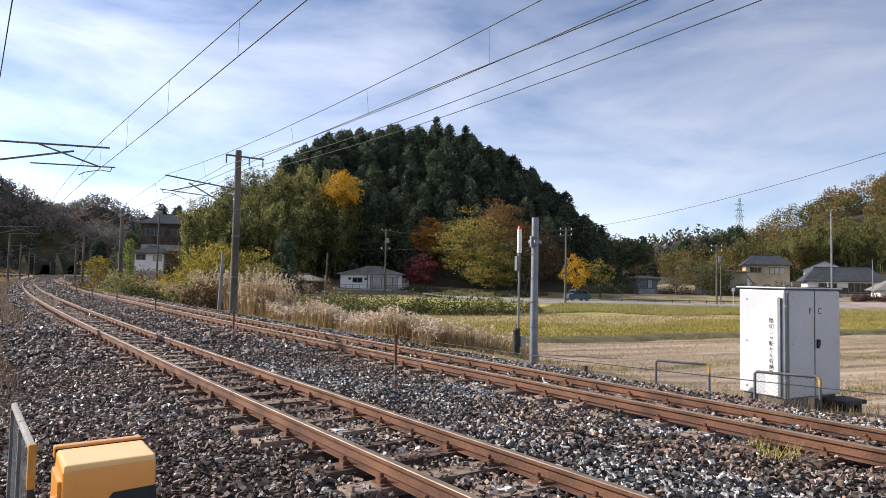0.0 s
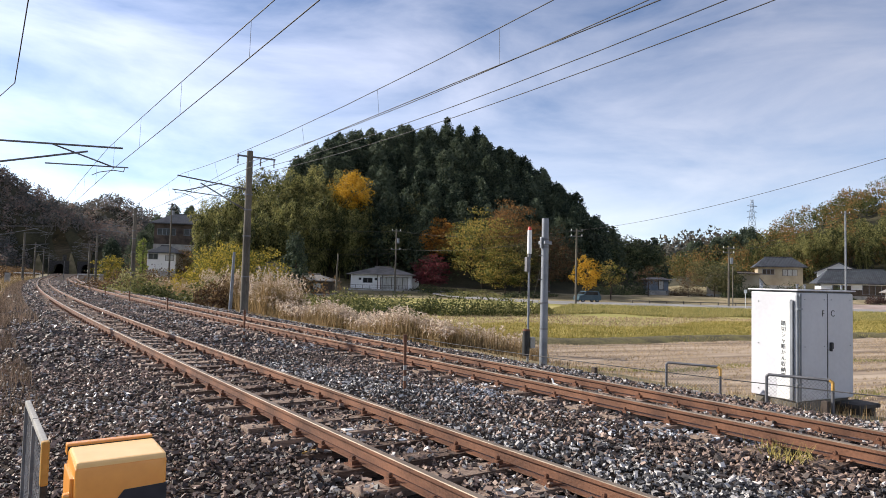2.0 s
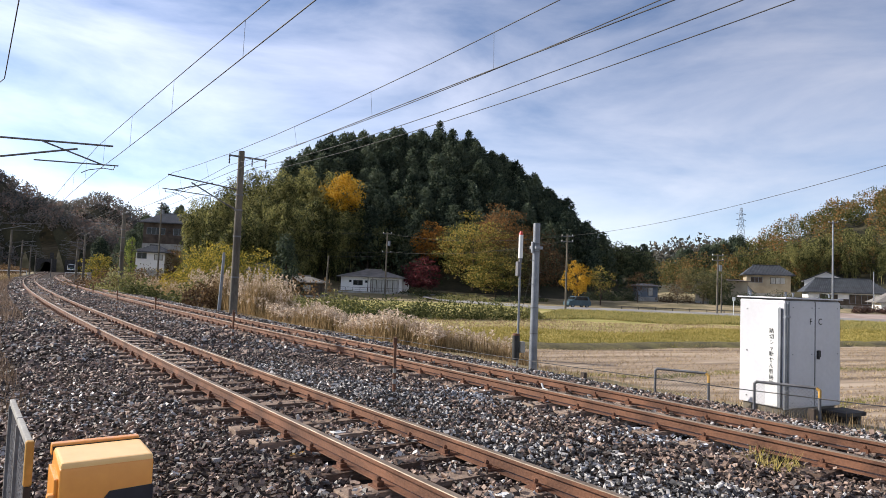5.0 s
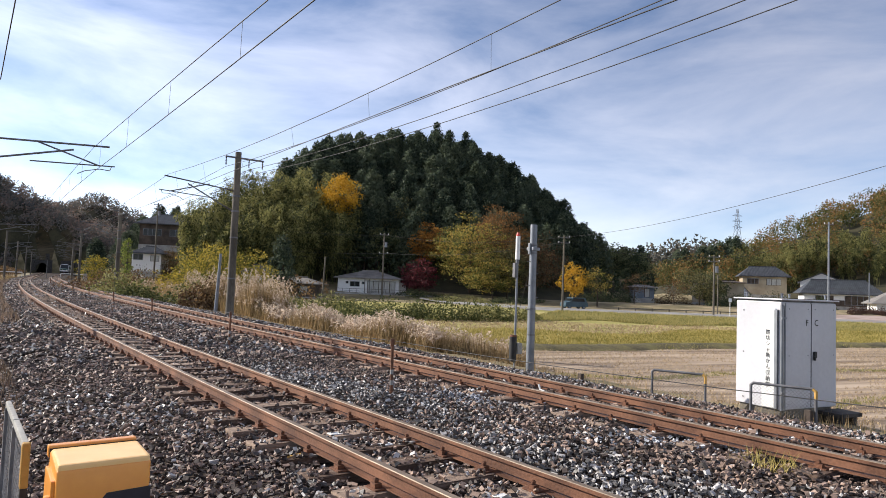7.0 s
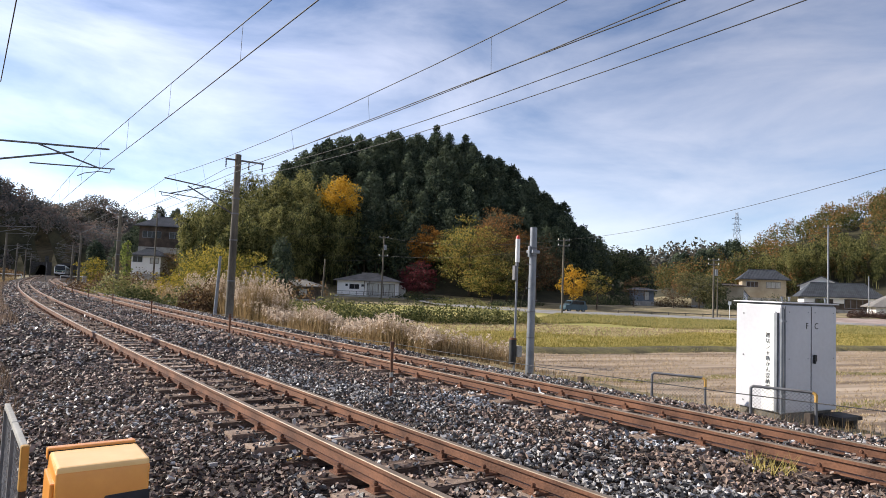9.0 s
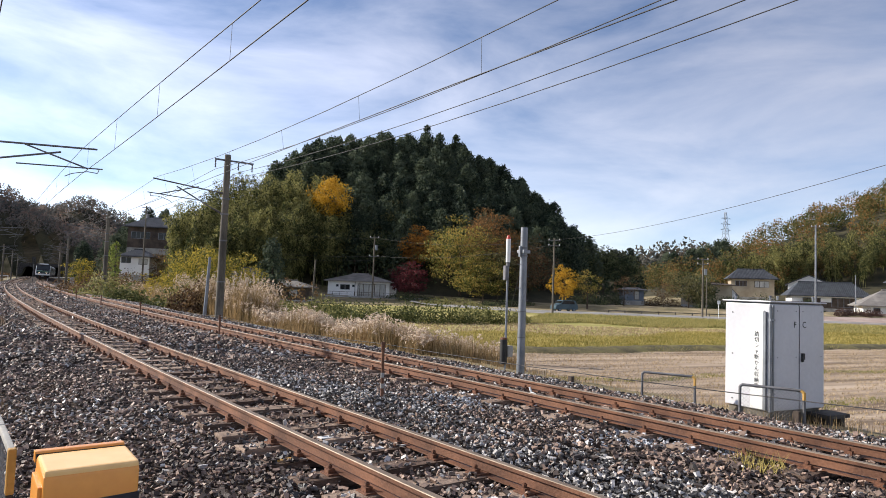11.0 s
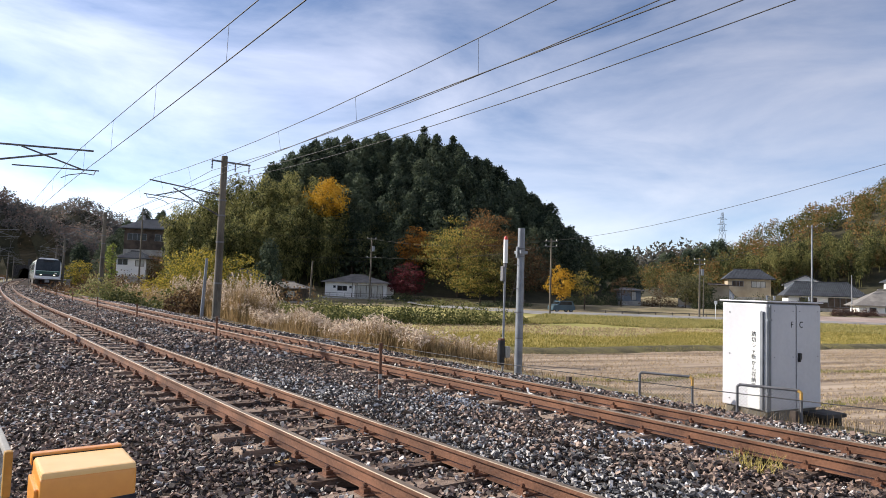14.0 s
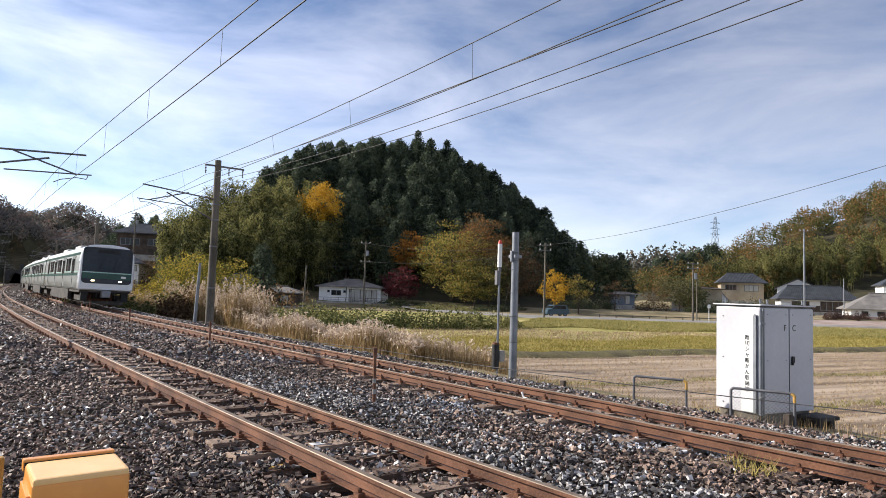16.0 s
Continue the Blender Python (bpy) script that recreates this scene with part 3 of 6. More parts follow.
def stones(name, k, s0, s1, o0, o1, base, fcs, r0, r1, rng, power=1.0):
    s = s0 + (s1 - s0) * rng.random(k) ** power
    o = o0 + (o1 - o0) * rng.random(k)
    # keep rails and much of the sleepers' tops clear
    t = np.where(o > 2, o - gap2(s), o)
    clear = np.ones(k, bool)
    for sx in (-0.566, 0.566):
        clear &= abs(t - sx) > 0.085
    ph = np.where(o > 2, s - 0.2, s - 0.05) / 0.61
    on_sl = (abs(ph - np.round(ph)) * 0.61 < 0.135) & (abs(t) < 0.98)
    patch = np.sin(s * 0.9 + o * 2.1) * np.cos(s * 0.37 - o * 1.3) > -0.05
    bury = (patch & (abs(t) > 0.3)) | (abs(t) > 0.8)
    clear &= ~(on_sl & ~bury & (rng.random(k) > 0.32))
    s, o, t, on_sl = s[clear], o[clear], t[clear], on_sl[clear]
    # clean grey stones along the cess and between the tracks, rust-dusted ones beside the rails
    share = np.where(abs(t) < 0.8, 0.9, np.where(o < 0, np.clip((s - 2.8) * 0.35, 0.12, 0.93), np.where(o < 2.1, 0.3 + np.clip((s - 8) * 0.08, 0, 0.6), np.where(o < 3.3, 0.86, 0.6))))
    rusty = rng.random(len(s)) < np.clip(share + 0.22 * np.sin(s * 0.9 + o * 1.7), 0.04, 0.96)
    r = r0 + (r1 - r0) * rng.random(len(s)) ** 1.4
    z = bed_z(o) - 0.02 + rng.random(len(s)) * 0.04 + 0.012 * np.sin(s * 2.1) * np.cos(o * 2.7)
    z = z - np.where(abs(t) < 1.05, 0.012, 0) + np.where(on_sl, 0.045, 0) + np.where((abs(t) > 0.95) & (abs(t) < 1.9), 0.02, 0)
    pos = on_lines(s, o, z)
    # pale lime dust in two patches between the tracks
    lime = np.exp(-((pos[:, 0] - 0.4) / 0.5) ** 2 - ((pos[:, 1] - 9.5) / 0.7) ** 2) + np.exp(-((pos[:, 0] - 2.9) / 1.0) ** 2 - ((pos[:, 1] - 7.3) / 0.4) ** 2)
    kind_ = np.where(rng.random(len(s)) < lime * 0.6, 2, rusty.astype(int))
    scl = (r[:, None, None] * (0.62 + 0.62 * rng.random((len(s), len(base), 1)))) * (np.array([0.85, 0.55, 0.26]) + np.array([0.7, 0.5, 0.34]) * rng.random((len(s), 1, 3)))
    me = solids(name, base, fcs, lying(len(s), rng), scl, pos, M["stone"])
    me.materials.append(M["dusty"])
    me.materials.append(M["limed"])
    me.polygons.foreach_set("material_index", np.repeat(kind_.astype(np.int32), len(fcs)))
    return tagged(new(name, me), "loose angular grey brown ballast stones", "ballast stones", kind="stuff")


stones("ballast_stones", 82000, 0.2, 13, -3.35, 7.6, CUB, CUB_F, 0.016, 0.038, rng, 1.45)
stones("ballast_stones_beyond", 30000, 13, 48, -3.2, 7.6, CUB, CUB_F, 0.03, 0.062, rng, 1.5)


stones("ballast_stones_far", 11000, 46, 120, -2.9, 8.0, CUB, CUB_F, 0.06, 0.12, rng, 1.3)


# ---------- overhead line ----------
def wire(name, pts, r, label, category="wire", mat=None, group=""):
    cu = bpy.data.curves.new(name, "CURVE")
    cu.dimensions, cu.bevel_depth, cu.bevel_resolution = "3D", r, 1
    sp_ = cu.splines.new("POLY")
    sp_.points.add(len(pts) - 1)
    for p, q in zip(sp_.points, pts):
        p.co = (*q, 1)
    cu.materials.append(mat or M["wire"])
    # a mesh of its own
    tmp = bpy.data.objects.new(name, cu)
    me = bpy.data.meshes.new_from_object(tmp)
    bpy.data.objects.remove(tmp)
    me.name = name
    return tagged(new(name, me), label, category, group)


def sag_line(a, b, sag, n=14):
    a, b = Vector(a), Vector(b)
    return [a.lerp(b, i / n) - Vector((0, 0, sag * 4 * (i / n) * (1 - i / n))) for i in range(n + 1)]


MASTS2 = [-19, 31, 67, 118, 160, 205, 250]      # along the second track
MASTS1 = [-26, 24, 72, 122, 165, 210, 255]      # along the first track


def catenary(masts, offset, z_con, z_mes, stag, d0, step, group):
    con, mes, drops = [], [], []
    for i in range(len(masts) - 1):
        s0, s1 = masts[i], masts[i + 1]
        n = 12
        for j in range(n + (i == len(masts) - 2)):
            u = j / n
            s = s0 + (s1 - s0) * u
            o = offset(s) + stag * (1 - 2 * u) * (-1) ** i
            con.append(on_line(s, o, z_con(s)))
            om = offset(s) + 0.1 * (-1) ** i * (1 - 2 * u)
            mes.append(on_line(s, om, z_mes(s, u)))
        for s in [d0 + step * j for j in range(-10, 24) if s0 + 1 < d0 + step * j < s1 - 1]:
            u = (s - s0) / (s1 - s0)
            o = offset(s) + stag * (1 - 2 * u) * (-1) ** i
            om = offset(s) + 0.1 * (-1) ** i * (1 - 2 * u)
            drops.append((on_line(s, o, z_con(s)), on_line(s, om, z_mes(s, u))))
    wire("contact_wire", con, 0.0095, "dark copper contact wire over the track", "wire", group=group)
    wire("messenger_wire", mes, 0.009, "dark steel messenger wire over the track", "wire", group=group)
    for a, b in drops:
        wire("dropper", [a, b], 0.0035, "thin dropper between the overhead wires", "wire", group=group)


catenary(MASTS1, lambda s: 0.0, lambda s: 4.785 + 0.00097 * min(max(0.0, 22.5 - s), 20.0) ** 2, lambda s, u: 5.68 - 0.6 * u * (1 - u), 0.12, 14.1, 4.25, "overhead wires of the first track")
catenary(MASTS2, lambda s: float(gap2(s)), lambda s: 5.12 + 0.0095 * max(0.0, 33 - s), lambda s, u: min(6.9, 5.8 + 0.0021 * (s - 18.5) ** 2) if s < 31 else 6.13 - 1.6 * u * (1 - u), -0.12, 8.4, 4.3, "overhead wires of the second track")


def insulator(bm, a, b, r=0.055, n=5):
    a, b = Vector(a), Vector(b)
    bm_cyl(bm, a, b, r * 0.4, seg=8)
    d = b - a
    for i in range(n):
        p = a + d * ((i + 0.3) / n)
        bm_cyl(bm, p, p + d * (0.35 / n), r, r * 0.6, seg=10)
    return bm


def mast(s, off, side, height, r, top_arm, group, reach):
    """Concrete mast with its hinged bracket; side is -1 where the track lies to its left."""
    m = line_pose(s, off, -0.55)
    t = thing("catenary_mast", "weathered concrete mast with bracket for the overhead wire", "catenary mast", m, group)
    h = height + 0.55
    part("pole", cyls(((0, 0, -0.3), (0, 0, h), r, r * 0.72, 18)), M["polecon"], t, "weathered concrete pole", smooth=True)
    for z in (1.9, 3.9, 5.2, 5.95):
        part("band", cyls(((0, 0, z), (0, 0, z + 0.07), r * 0.97, None, 18)), M["tube"], t, "steel band", smooth=True)
    # bracket in the mast's own space: x to the track
    zu, zl = (5.78 + 0.45, 4.7 + 0.45) if top_arm else (5.48 + 0.45, 4.42 + 0.45)
    br = part("bracket", cyls(((0, 0, zu), (side * (reach + 0.35), 0, zu + 0.35), 0.032, None, 8), ((0, 0, zl), (side * (reach - 0.7), 0, zu + 0.1), 0.032, None, 8)), M["tube"], t, "steel tube bracket")
    part("registration_tube", cyls(((side * (reach - 1.9), 0, zl + 0.62), (side * (reach + 0.55), 0, zl + 0.76), 0.022, None, 8), ((side * (reach - 1.7), 0, zu + 0.2), (side * (reach + 0.1), 0, zl + 0.72), 0.026, None, 6)), M["tube"], br)
    arm = [(reach + 0.45, zl + 0.76), (reach + 0.4, zl + 0.6), (reach + 0.1, zl + 0.62), (reach - 0.35, zl + 0.5), (reach - 0.55, zl + 0.38)]
    part("steady_arm", cyls(*[((side * a[0], 0, a[1]), (side * b[0], 0, b[1]), 0.014, None, 6) for a, b in zip(arm, arm[1:])]), M["tube"], br)
    part("insulator", insulator(bmesh.new(), (side * 0.15, 0, zu + 0.015), (side * 0.6, 0, zu + 0.07)), M["insul"], br, "brown ribbed insulator")
    part("insulator", insulator(bmesh.new(), (side * 0.15, 0, zl + 0.1), (side * 0.55, 0, zl + 0.3)), M["insul"], br, "brown ribbed insulator")
    if top_arm:
        z = h - 0.28
        ca = part("cross_arm", boxes((-0.62, 1.3, -0.035, 0.035, z - 0.04, z + 0.04), bevel=0.006), M["tube"], t, "steel cross arm for feeders")
        for x in (-0.58, 0.55, 1.24):
            part("insulator", insulator(bmesh.new(), (x, 0, z - 0.04), (x, 0, z - 0.42), 0.05), M["insul"], ca, "hanging ribbed insulator")
    return t


for i, s in enumerate(MASTS2):
    mast(s, float(gap2(s)) + 3.05, -1, 7.62 if i else 10.0, 0.205, True, "masts along the second track", 3.0)
for i, s in enumerate(MASTS1):
    mast(s, -5.0 if i < 3 else -3.1, 1, 7.4, 0.19, False, "masts along the first track", 5.0 if i < 3 else 3.0)
# feeders on the cross arms of the masts
for x, zz in ((-0.58, -0.78), (0.55, -0.8), (1.24, -0.82)):
    pts = []
    for s0, s1 in zip(MASTS2, MASTS2[1:]):
        za, sag, n = (10.0 + zz, 1.21, 16) if s0 < 0 else (7.62 + zz, 0.4, 10)
        for j in range(n + (s1 == MASTS2[-1])):
            u = j / n
            sj = s0 + (s1 - s0) * u
            pts.append(on_line(sj, float(gap2(sj)) + 3.05 + x, za + (7.62 + zz - za) * u - sag * 4 * u * (1 - u)))
    wire("feeder_wire", pts, 0.011, "dark feeder cable on the masts' cross arms", "wire", group="feeders")


wire("pull_wire", [on_line(-14, -3, 5.45), on_line(10.4, -3, 5.22), on_line(14.3, -3, 5.0), on_line(24, -5.0, 4.4)], 0.009, "dark anchor wire beside the first track", "wire")


# ---------- tunnels ----------
def tunnel(off0):
    off = float(off0)
    n = 16
    arch = [(-2.45, -0.5)] + [(-2.45 * math.cos(math.pi * i / n), 3.1 + 2.55 * math.sin(math.pi * i / n)) for i in range(n + 1)] + [(2.45, -0.5)]
    m = line_pose(381, off, -0.9)
    t = thing("tunnel_portal", "dark weathered concrete tunnel portal in the wooded hillside", "tunnel", m, "tunnels")
    bm = bmesh.new()
    outer = [(-4.4, -0.6)] + [(-4.4 + 8.8 * i / n, 7.2) for i in range(n + 1)] + [(4.4, -0.6)]
    for y0, y1 in ((0.0, 1.2),):
        rows = []
        for poly, y in ((arch, y0), (outer, y0), (outer, y1), (arch, y1)):
            rows.append([bm.verts.new((x, y, z)) for x, z in poly])
        for a, b in zip(rows, rows[1:] + rows[:1]):
            for i in range(len(a) - 1):
                bm.faces.new((a[i], a[i + 1], b[i + 1], b[i]))
    bmesh.ops.recalc_face_normals(bm, faces=bm.faces[:])
    part("headwall", bm, M["under"], t, "dark mossy headwall")
    bm = bmesh.new()
    rows = []
    for y in (1.2, 230):
        rows.append([bm.verts.new((x * 1.02, y, z)) for x, z in arch])
    for i in range(len(arch) - 1):
        bm.faces.new((rows[0][i], rows[0][i + 1], rows[1][i + 1], rows[1][i]))
    bm.faces.new(rows[1])
    bm.faces.new((rows[0][0], rows[0][-1], rows[1][-1], rows[1][0]))
    part("lining", bm, M["under"], t, "dark tunnel lining")


tunnel(0.0)
tunnel(gap2(381))


# ---------- train ----------
CAR_L, CAR_W, CAR_H = 19.5, 2.8, 3.6


def body_section(inset=0.0):
    """Half section of the body: straight sides leaning in a little, rounded roof shoulders."""
    w = CAR_W / 2 - inset
    return [(w - 0.1, 1.02 + inset), (w - 0.02, 1.12 + inset), (w, 1.5), (w - 0.015, 2.6), (w - 0.07, 3.1), (w - 0.2, 3.38 - inset), (w - 0.5, 3.54 - inset), (w - 1.0, 3.6 - inset), (0, 3.62 - inset)]


def loft(bm, rings):
    rows = [[bm.verts.new(p) for p in r] for r in rings]
    n = len(rows[0])
    for a, b in zip(rows, rows[1:]):
        for i in range(n):
            bm.faces.new((a[i], a[(i + 1) % n], b[(i + 1) % n], b[i]))
    bm.faces.new(rows[0][::-1])
    bm.faces.new(rows[-1])
    bmesh.ops.recalc_face_normals(bm, faces=bm.faces[:])
    return bm


def ring(y, inset=0.0, lean=0.0):
    half = body_section(inset)
    pts = half + [(-x, z) for x, z in half[-2::-1]]
    return [(x, y + lean * max(0.0, z - 1.9), z) for x, z in pts]


def rail_car(lead):
    """A car whose front end is at y = 0 and which runs towards -y."""
    t = thing("train_car", "silver commuter train car with green stripe" if not lead else "leading silver train car with white front and green stripe", "train car", group="cars of the approaching train")
    y0, y1 = (0.35 if lead else 0.15), CAR_L - 0.15
    part("body", loft(bmesh.new(), [ring(y0), ring(y1)]), M["steelbody"], t, "brushed stainless steel body", smooth=True)
    part("roof", loft(bmesh.new(), [[(x * 0.94, y, 3.42 + (z - 3.42) * 1.05) for x, y, z in ring(yy) if z > 3.3] for yy in (y0 + 0.1, y1 - 0.05)]), M["roofgrey"], t, "grey roof", smooth=True)
    for y in (6.5, 13.0):
        part("roof_unit", boxes((-0.8, 0.8, y - 1.3, y + 1.3, 3.5, 3.74), bevel=0.06), M["roofgrey"], t, "grey air conditioning unit")
    for sx in (-1, 1):
        x = sx * CAR_W / 2
        a, b = sorted((x + sx * 0.004, x - sx * 0.02))
        part("stripe", boxes((a, b, y0 + 0.05, y1 - 0.02, 1.8, 1.95)), M["traingreen"], t, "green stripe")
        a, b = sorted((x + sx * 0.005, x - sx * 0.02))
        part("stripe", boxes((a, b, y0 + 0.05, y1 - 0.02, 2.0, 2.06)), M["palegreen"], t, "pale green stripe")
        a, b = sorted((x + sx * 0.004, x - sx * 0.04))
        part("stripe", boxes((a - sx * 0.045, b - sx * 0.045, y0 + 0.05, y1 - 0.02, 2.98, 3.12)), M["traingreen"], t, "green stripe")
        for k in range(4):
            yd = 2.75 + k * 4.67
            a, b = sorted((x + sx * 0.012, x - sx * 0.04))
            d = part("door", boxes((a - sx * 0.01, b - sx * 0.01, yd - 0.65, yd + 0.65, 1.12, 2.95), bevel=0.006), M["steelbody"], t, "sliding door")
            for e in (-1, 1):
                a2, b2 = sorted((x + sx * 0.018, x - sx * 0.03))
                part("door_window", boxes((a2 - sx * 0.01, b2 - sx * 0.01, yd + e * 0.33 - 0.24, yd + e * 0.33 + 0.24, 1.95, 2.78), bevel=0.01), M["glass"], d, "dark door window")
            part("door_joint", boxes((sorted((x + sx * 0.02, x))[0], sorted((x + sx * 0.02, x))[1], yd - 0.015, yd + 0.015, 1.14, 2.92)), M["dark"], d)
            if k < 3:
                yw = yd + 2.33
                a3, b3 = sorted((x + sx * 0.006, x - sx * 0.03))
                part("window", boxes((a3, b3, yw - 1.0, yw + 1.0, 2.04, 2.86), bevel=0.02), M["glass"], t, "dark tinted side window")
                part("window_bar", boxes((a3 - 0.004, b3 + 0.004, yw - 0.03, yw + 0.03, 2.04, 2.86)), M["steelbody"], t)
        part("skirt", boxes((sx * 1.2 - 0.1, sx * 1.2 + 0.1, 4.9, 14.6, 0.35, 1.0), bevel=0.03), M["under"], t, "dusty underfloor equipment")
    part("underframe", boxes((-1.25, 1.25, 0.5, CAR_L - 0.4, 0.86, 1.05), (-0.9, 0.9, 5.2, 14.2, 0.3, 0.9)), M["under"], t, "dusty underframe")
    for yb in (2.85, 16.65):
        bo_ = part("bogie", boxes((-1.02, -0.82, yb - 1.5, yb + 1.5, 0.38, 0.72), (0.82, 1.02, yb - 1.5, yb + 1.5, 0.38, 0.72), (-0.8, 0.8, yb - 0.25, yb + 0.25, 0.4, 0.8), bevel=0.03), M["under"], t, "dusty bogie frame")
        for e in (-1.05, 1.05):
            part("wheelset", cyls(((-0.62, yb + e, 0.43), (-0.5, yb + e, 0.43), 0.43, None, 20), ((0.5, yb + e, 0.43), (0.62, yb + e, 0.43), 0.43, None, 20), ((-0.55, yb + e, 0.43), (0.55, yb + e, 0.43), 0.08, None, 10)), M["bolt"], bo_, "rusty wheels on their axle", smooth=True)
    if lead:
        # white front frame, swept back towards the roof
        cab = part("front_frame", loft(bmesh.new(), [ring(0.0, 0.05, 0.09), ring(0.1, -0.012, 0.07), ring(0.5, -0.012, 0.0)]), M["trainwhite"], t, "white moulded front", smooth=True)

        def panel(name, x0, x1, z0, z1, mat, out, label, r=0.12):
            bm = bmesh.new()
            pts = []
            for cx_, cz_, a0 in ((x1 - r, z1 - r, 0), (x0 + r, z1 - r, 90), (x0 + r, z0 + r, 180), (x1 - r, z0 + r, 270)):
                for i in range(5):
                    an = radians(a0 + i * 22.5)
                    pts.append((cx_ + r * math.cos(an), cz_ + r * math.sin(an)))
            fr = [bm.verts.new((x, -out + 0.09 * max(0, z - 1.9), z)) for x, z in pts]
            bk = [bm.verts.new((x, 0.05 + 0.09 * max(0, z - 1.9), z)) for x, z in pts]
            bm.faces.new(fr)
            for i in range(len(pts)):
                j = (i + 1) % len(pts)
                bm.faces.new((fr[i], bk[i], bk[j], fr[j]))
            bmesh.ops.recalc_face_normals(bm, faces=bm.faces[:])
            return part(name, bm, mat, cab, label)

        panel("front_mask", -1.27, 1.27, 1.4, 3.44, M["navy"], 0.012, "black front panel", 0.2)
        panel("windscreen", -1.23, 1.23, 2.08, 3.39, M["glass"], 0.024, "dark windscreen glass", 0.12)
        panel("front_stripe", -1.25, 1.25, 1.66, 1.98, M["traingreen"], 0.02, "green front stripe", 0.01)
        panel("front_stripe", -1.25, 1.25, 1.99, 2.05, M["palegreen"], 0.022, "pale front stripe", 0.01)
        panel("destination_board", -0.55, 0.55, 3.14, 3.32, M["dark"], 0.03, "dark destination board", 0.03)
        for sx in (-0.7, 0.7):
            panel("headlight", sx - 0.1, sx + 0.1, 1.51, 1.6, M["headlight"], 0.03, "lit headlight", 0.04)
        panel("emblem", 0.72, 0.98, 1.74, 1.86, M["rod_white"], 0.03, "small white emblem", 0.02)
        for sx in (-0.45, 0.25):
            part("wiper", cyls(((sx, -0.05, 2.1), (sx + 0.2, 0.04, 2.75), 0.012, None, 6)), M["dark"], cab, "black wiper")
        part("front_skirt", boxes((-1.0, 1.0, 0.25, 0.4, 0.2, 0.42), (-1.3, 1.3, 0.1, 0.5, 0.9, 1.04), bevel=0.03), M["under"], t, "grey snow plough")
        part("step", boxes((-1.2, -0.85, 0.2, 0.5, 0.42, 0.9), (0.85, 1.2, 0.2, 0.5, 0.42, 0.9), bevel=0.02), M["dark"], t, "dark cab steps")
        cp = part("coupler", boxes((-0.22, 0.22, -0.32, 0.35, 0.62, 1.0), bevel=0.04), M["galv"], t, "grey coupler")
        part("hose", cyls(((0.4, -0.08, 0.95), (0.5, -0.12, 0.55), 0.03, None, 6), ((-0.4, -0.08, 0.95), (-0.5, -0.12, 0.55), 0.03, None, 6)), M["dark"], cp)
        for x in (-1.42, 1.42):
            part("handrail", cyls(((x * 0.99, 0.3, 1.3), (x * 0.99, 0.3, 2.6), 0.015, None, 6)), M["galv"], cab)
    return t


TRAIN = [rail_car(True)]
mid = rail_car(False)
TRAIN.append(mid)
for i in range(3):
    TRAIN.append(copy_thing(mid, Matrix.Identity(4)))
TRAIN_S16, TRAIN_V = 40.0, 25.6


def car_pose(s_front):
    a, b = s_front + 2.85, s_front + 16.65
    p, q = on_line(a, float(gap2(a))), on_line(b, float(gap2(b)))
    d = (q - p).normalized()
    m = Matrix.Translation(p - d * 2.85) @ Matrix.Rotation(math.atan2(-d.x, d.y), 4, "Z")
    return m @ Matrix.Rotation(radians(1.5), 4, "Y")


def motions():
    for i, car in enumerate(TRAIN):
        rows = []
        for k in range(0, 65):
            t = k * 0.25
            rows.append((t, car_pose(TRAIN_S16 + TRAIN_V * (16 - t) + i * 20.0)))
        walk(car, rows)


# ---------- plants ----------
def leaves(centres, radii, n_each, size, rng, flat=0.5, up=0.35, long=1.0, corners=3):
    """Leaf tufts round many centres as loose polygons. radii: (k,3)."""
    k = len(centres)
    d = rng.normal(size=(k, n_each, 3))
    d /= np.linalg.norm(d, axis=2)[..., None]
    rr = (0.35 + 0.65 * rng.random((k, n_each, 1))) ** 0.6
    p = (centres[:, None] + d * rr * radii[:, None]).reshape(-1, 3)
    out = d.reshape(-1, 3)
    m = len(p)
    a = rng.normal(size=(m, 3)) * (1 - flat) + out * 0.4 + np.array([0, 0, -up])
    a /= np.linalg.norm(a, axis=1)[:, None]
    b = np.cross(a, rng.normal(size=(m, 3)))
    b /= np.linalg.norm(b, axis=1)[:, None] + 1e-6
    sz = (size * (0.55 + 0.9 * rng.random(m)))[:, None]
    if corners == 3:
        return np.stack([p - b * sz * 0.42, p + b * sz * 0.42, p + a * sz * long], 1)
    return np.stack([p - a * sz * long * 0.5, p - b * sz * 0.36, p + a * sz * long * 0.5, p + b * sz * 0.36], 1)


def trunk_bm(h, r, rng, limbs=6, spread=2.0, start=0.35, lean=0.03):
    bm = bmesh.new()
    pts = [Vector((rng.normal() * lean * h * i / 5, rng.normal() * lean * h * i / 5, h * i / 5)) for i in range(6)]
    pts[0] = Vector((0, 0, -0.5))
    for i in range(5):
        bm_cyl(bm, pts[i], pts[i + 1] + (pts[i + 1] - pts[i]) * 0.03, r * (1 - i / 5.6), r * (1 - (i + 1) / 5.6), 7)
    for j in range(limbs):
        u = start + (0.95 - start) * (j + rng.random()) / limbs
        i = min(4, int(u * 5))
        p = pts[i].lerp(pts[i + 1], u * 5 - i)
        an = rng.random() * 6.283
        L = spread * (0.5 + 0.6 * rng.random()) * (1.15 - 0.6 * u)
        q = p + Vector((math.cos(an) * L, math.sin(an) * L, L * (0.35 + 0.5 * rng.random())))
        bm_cyl(bm, p, q, r * 0.36 * (1.1 - u * 0.6), r * 0.1, 5)
    return bm


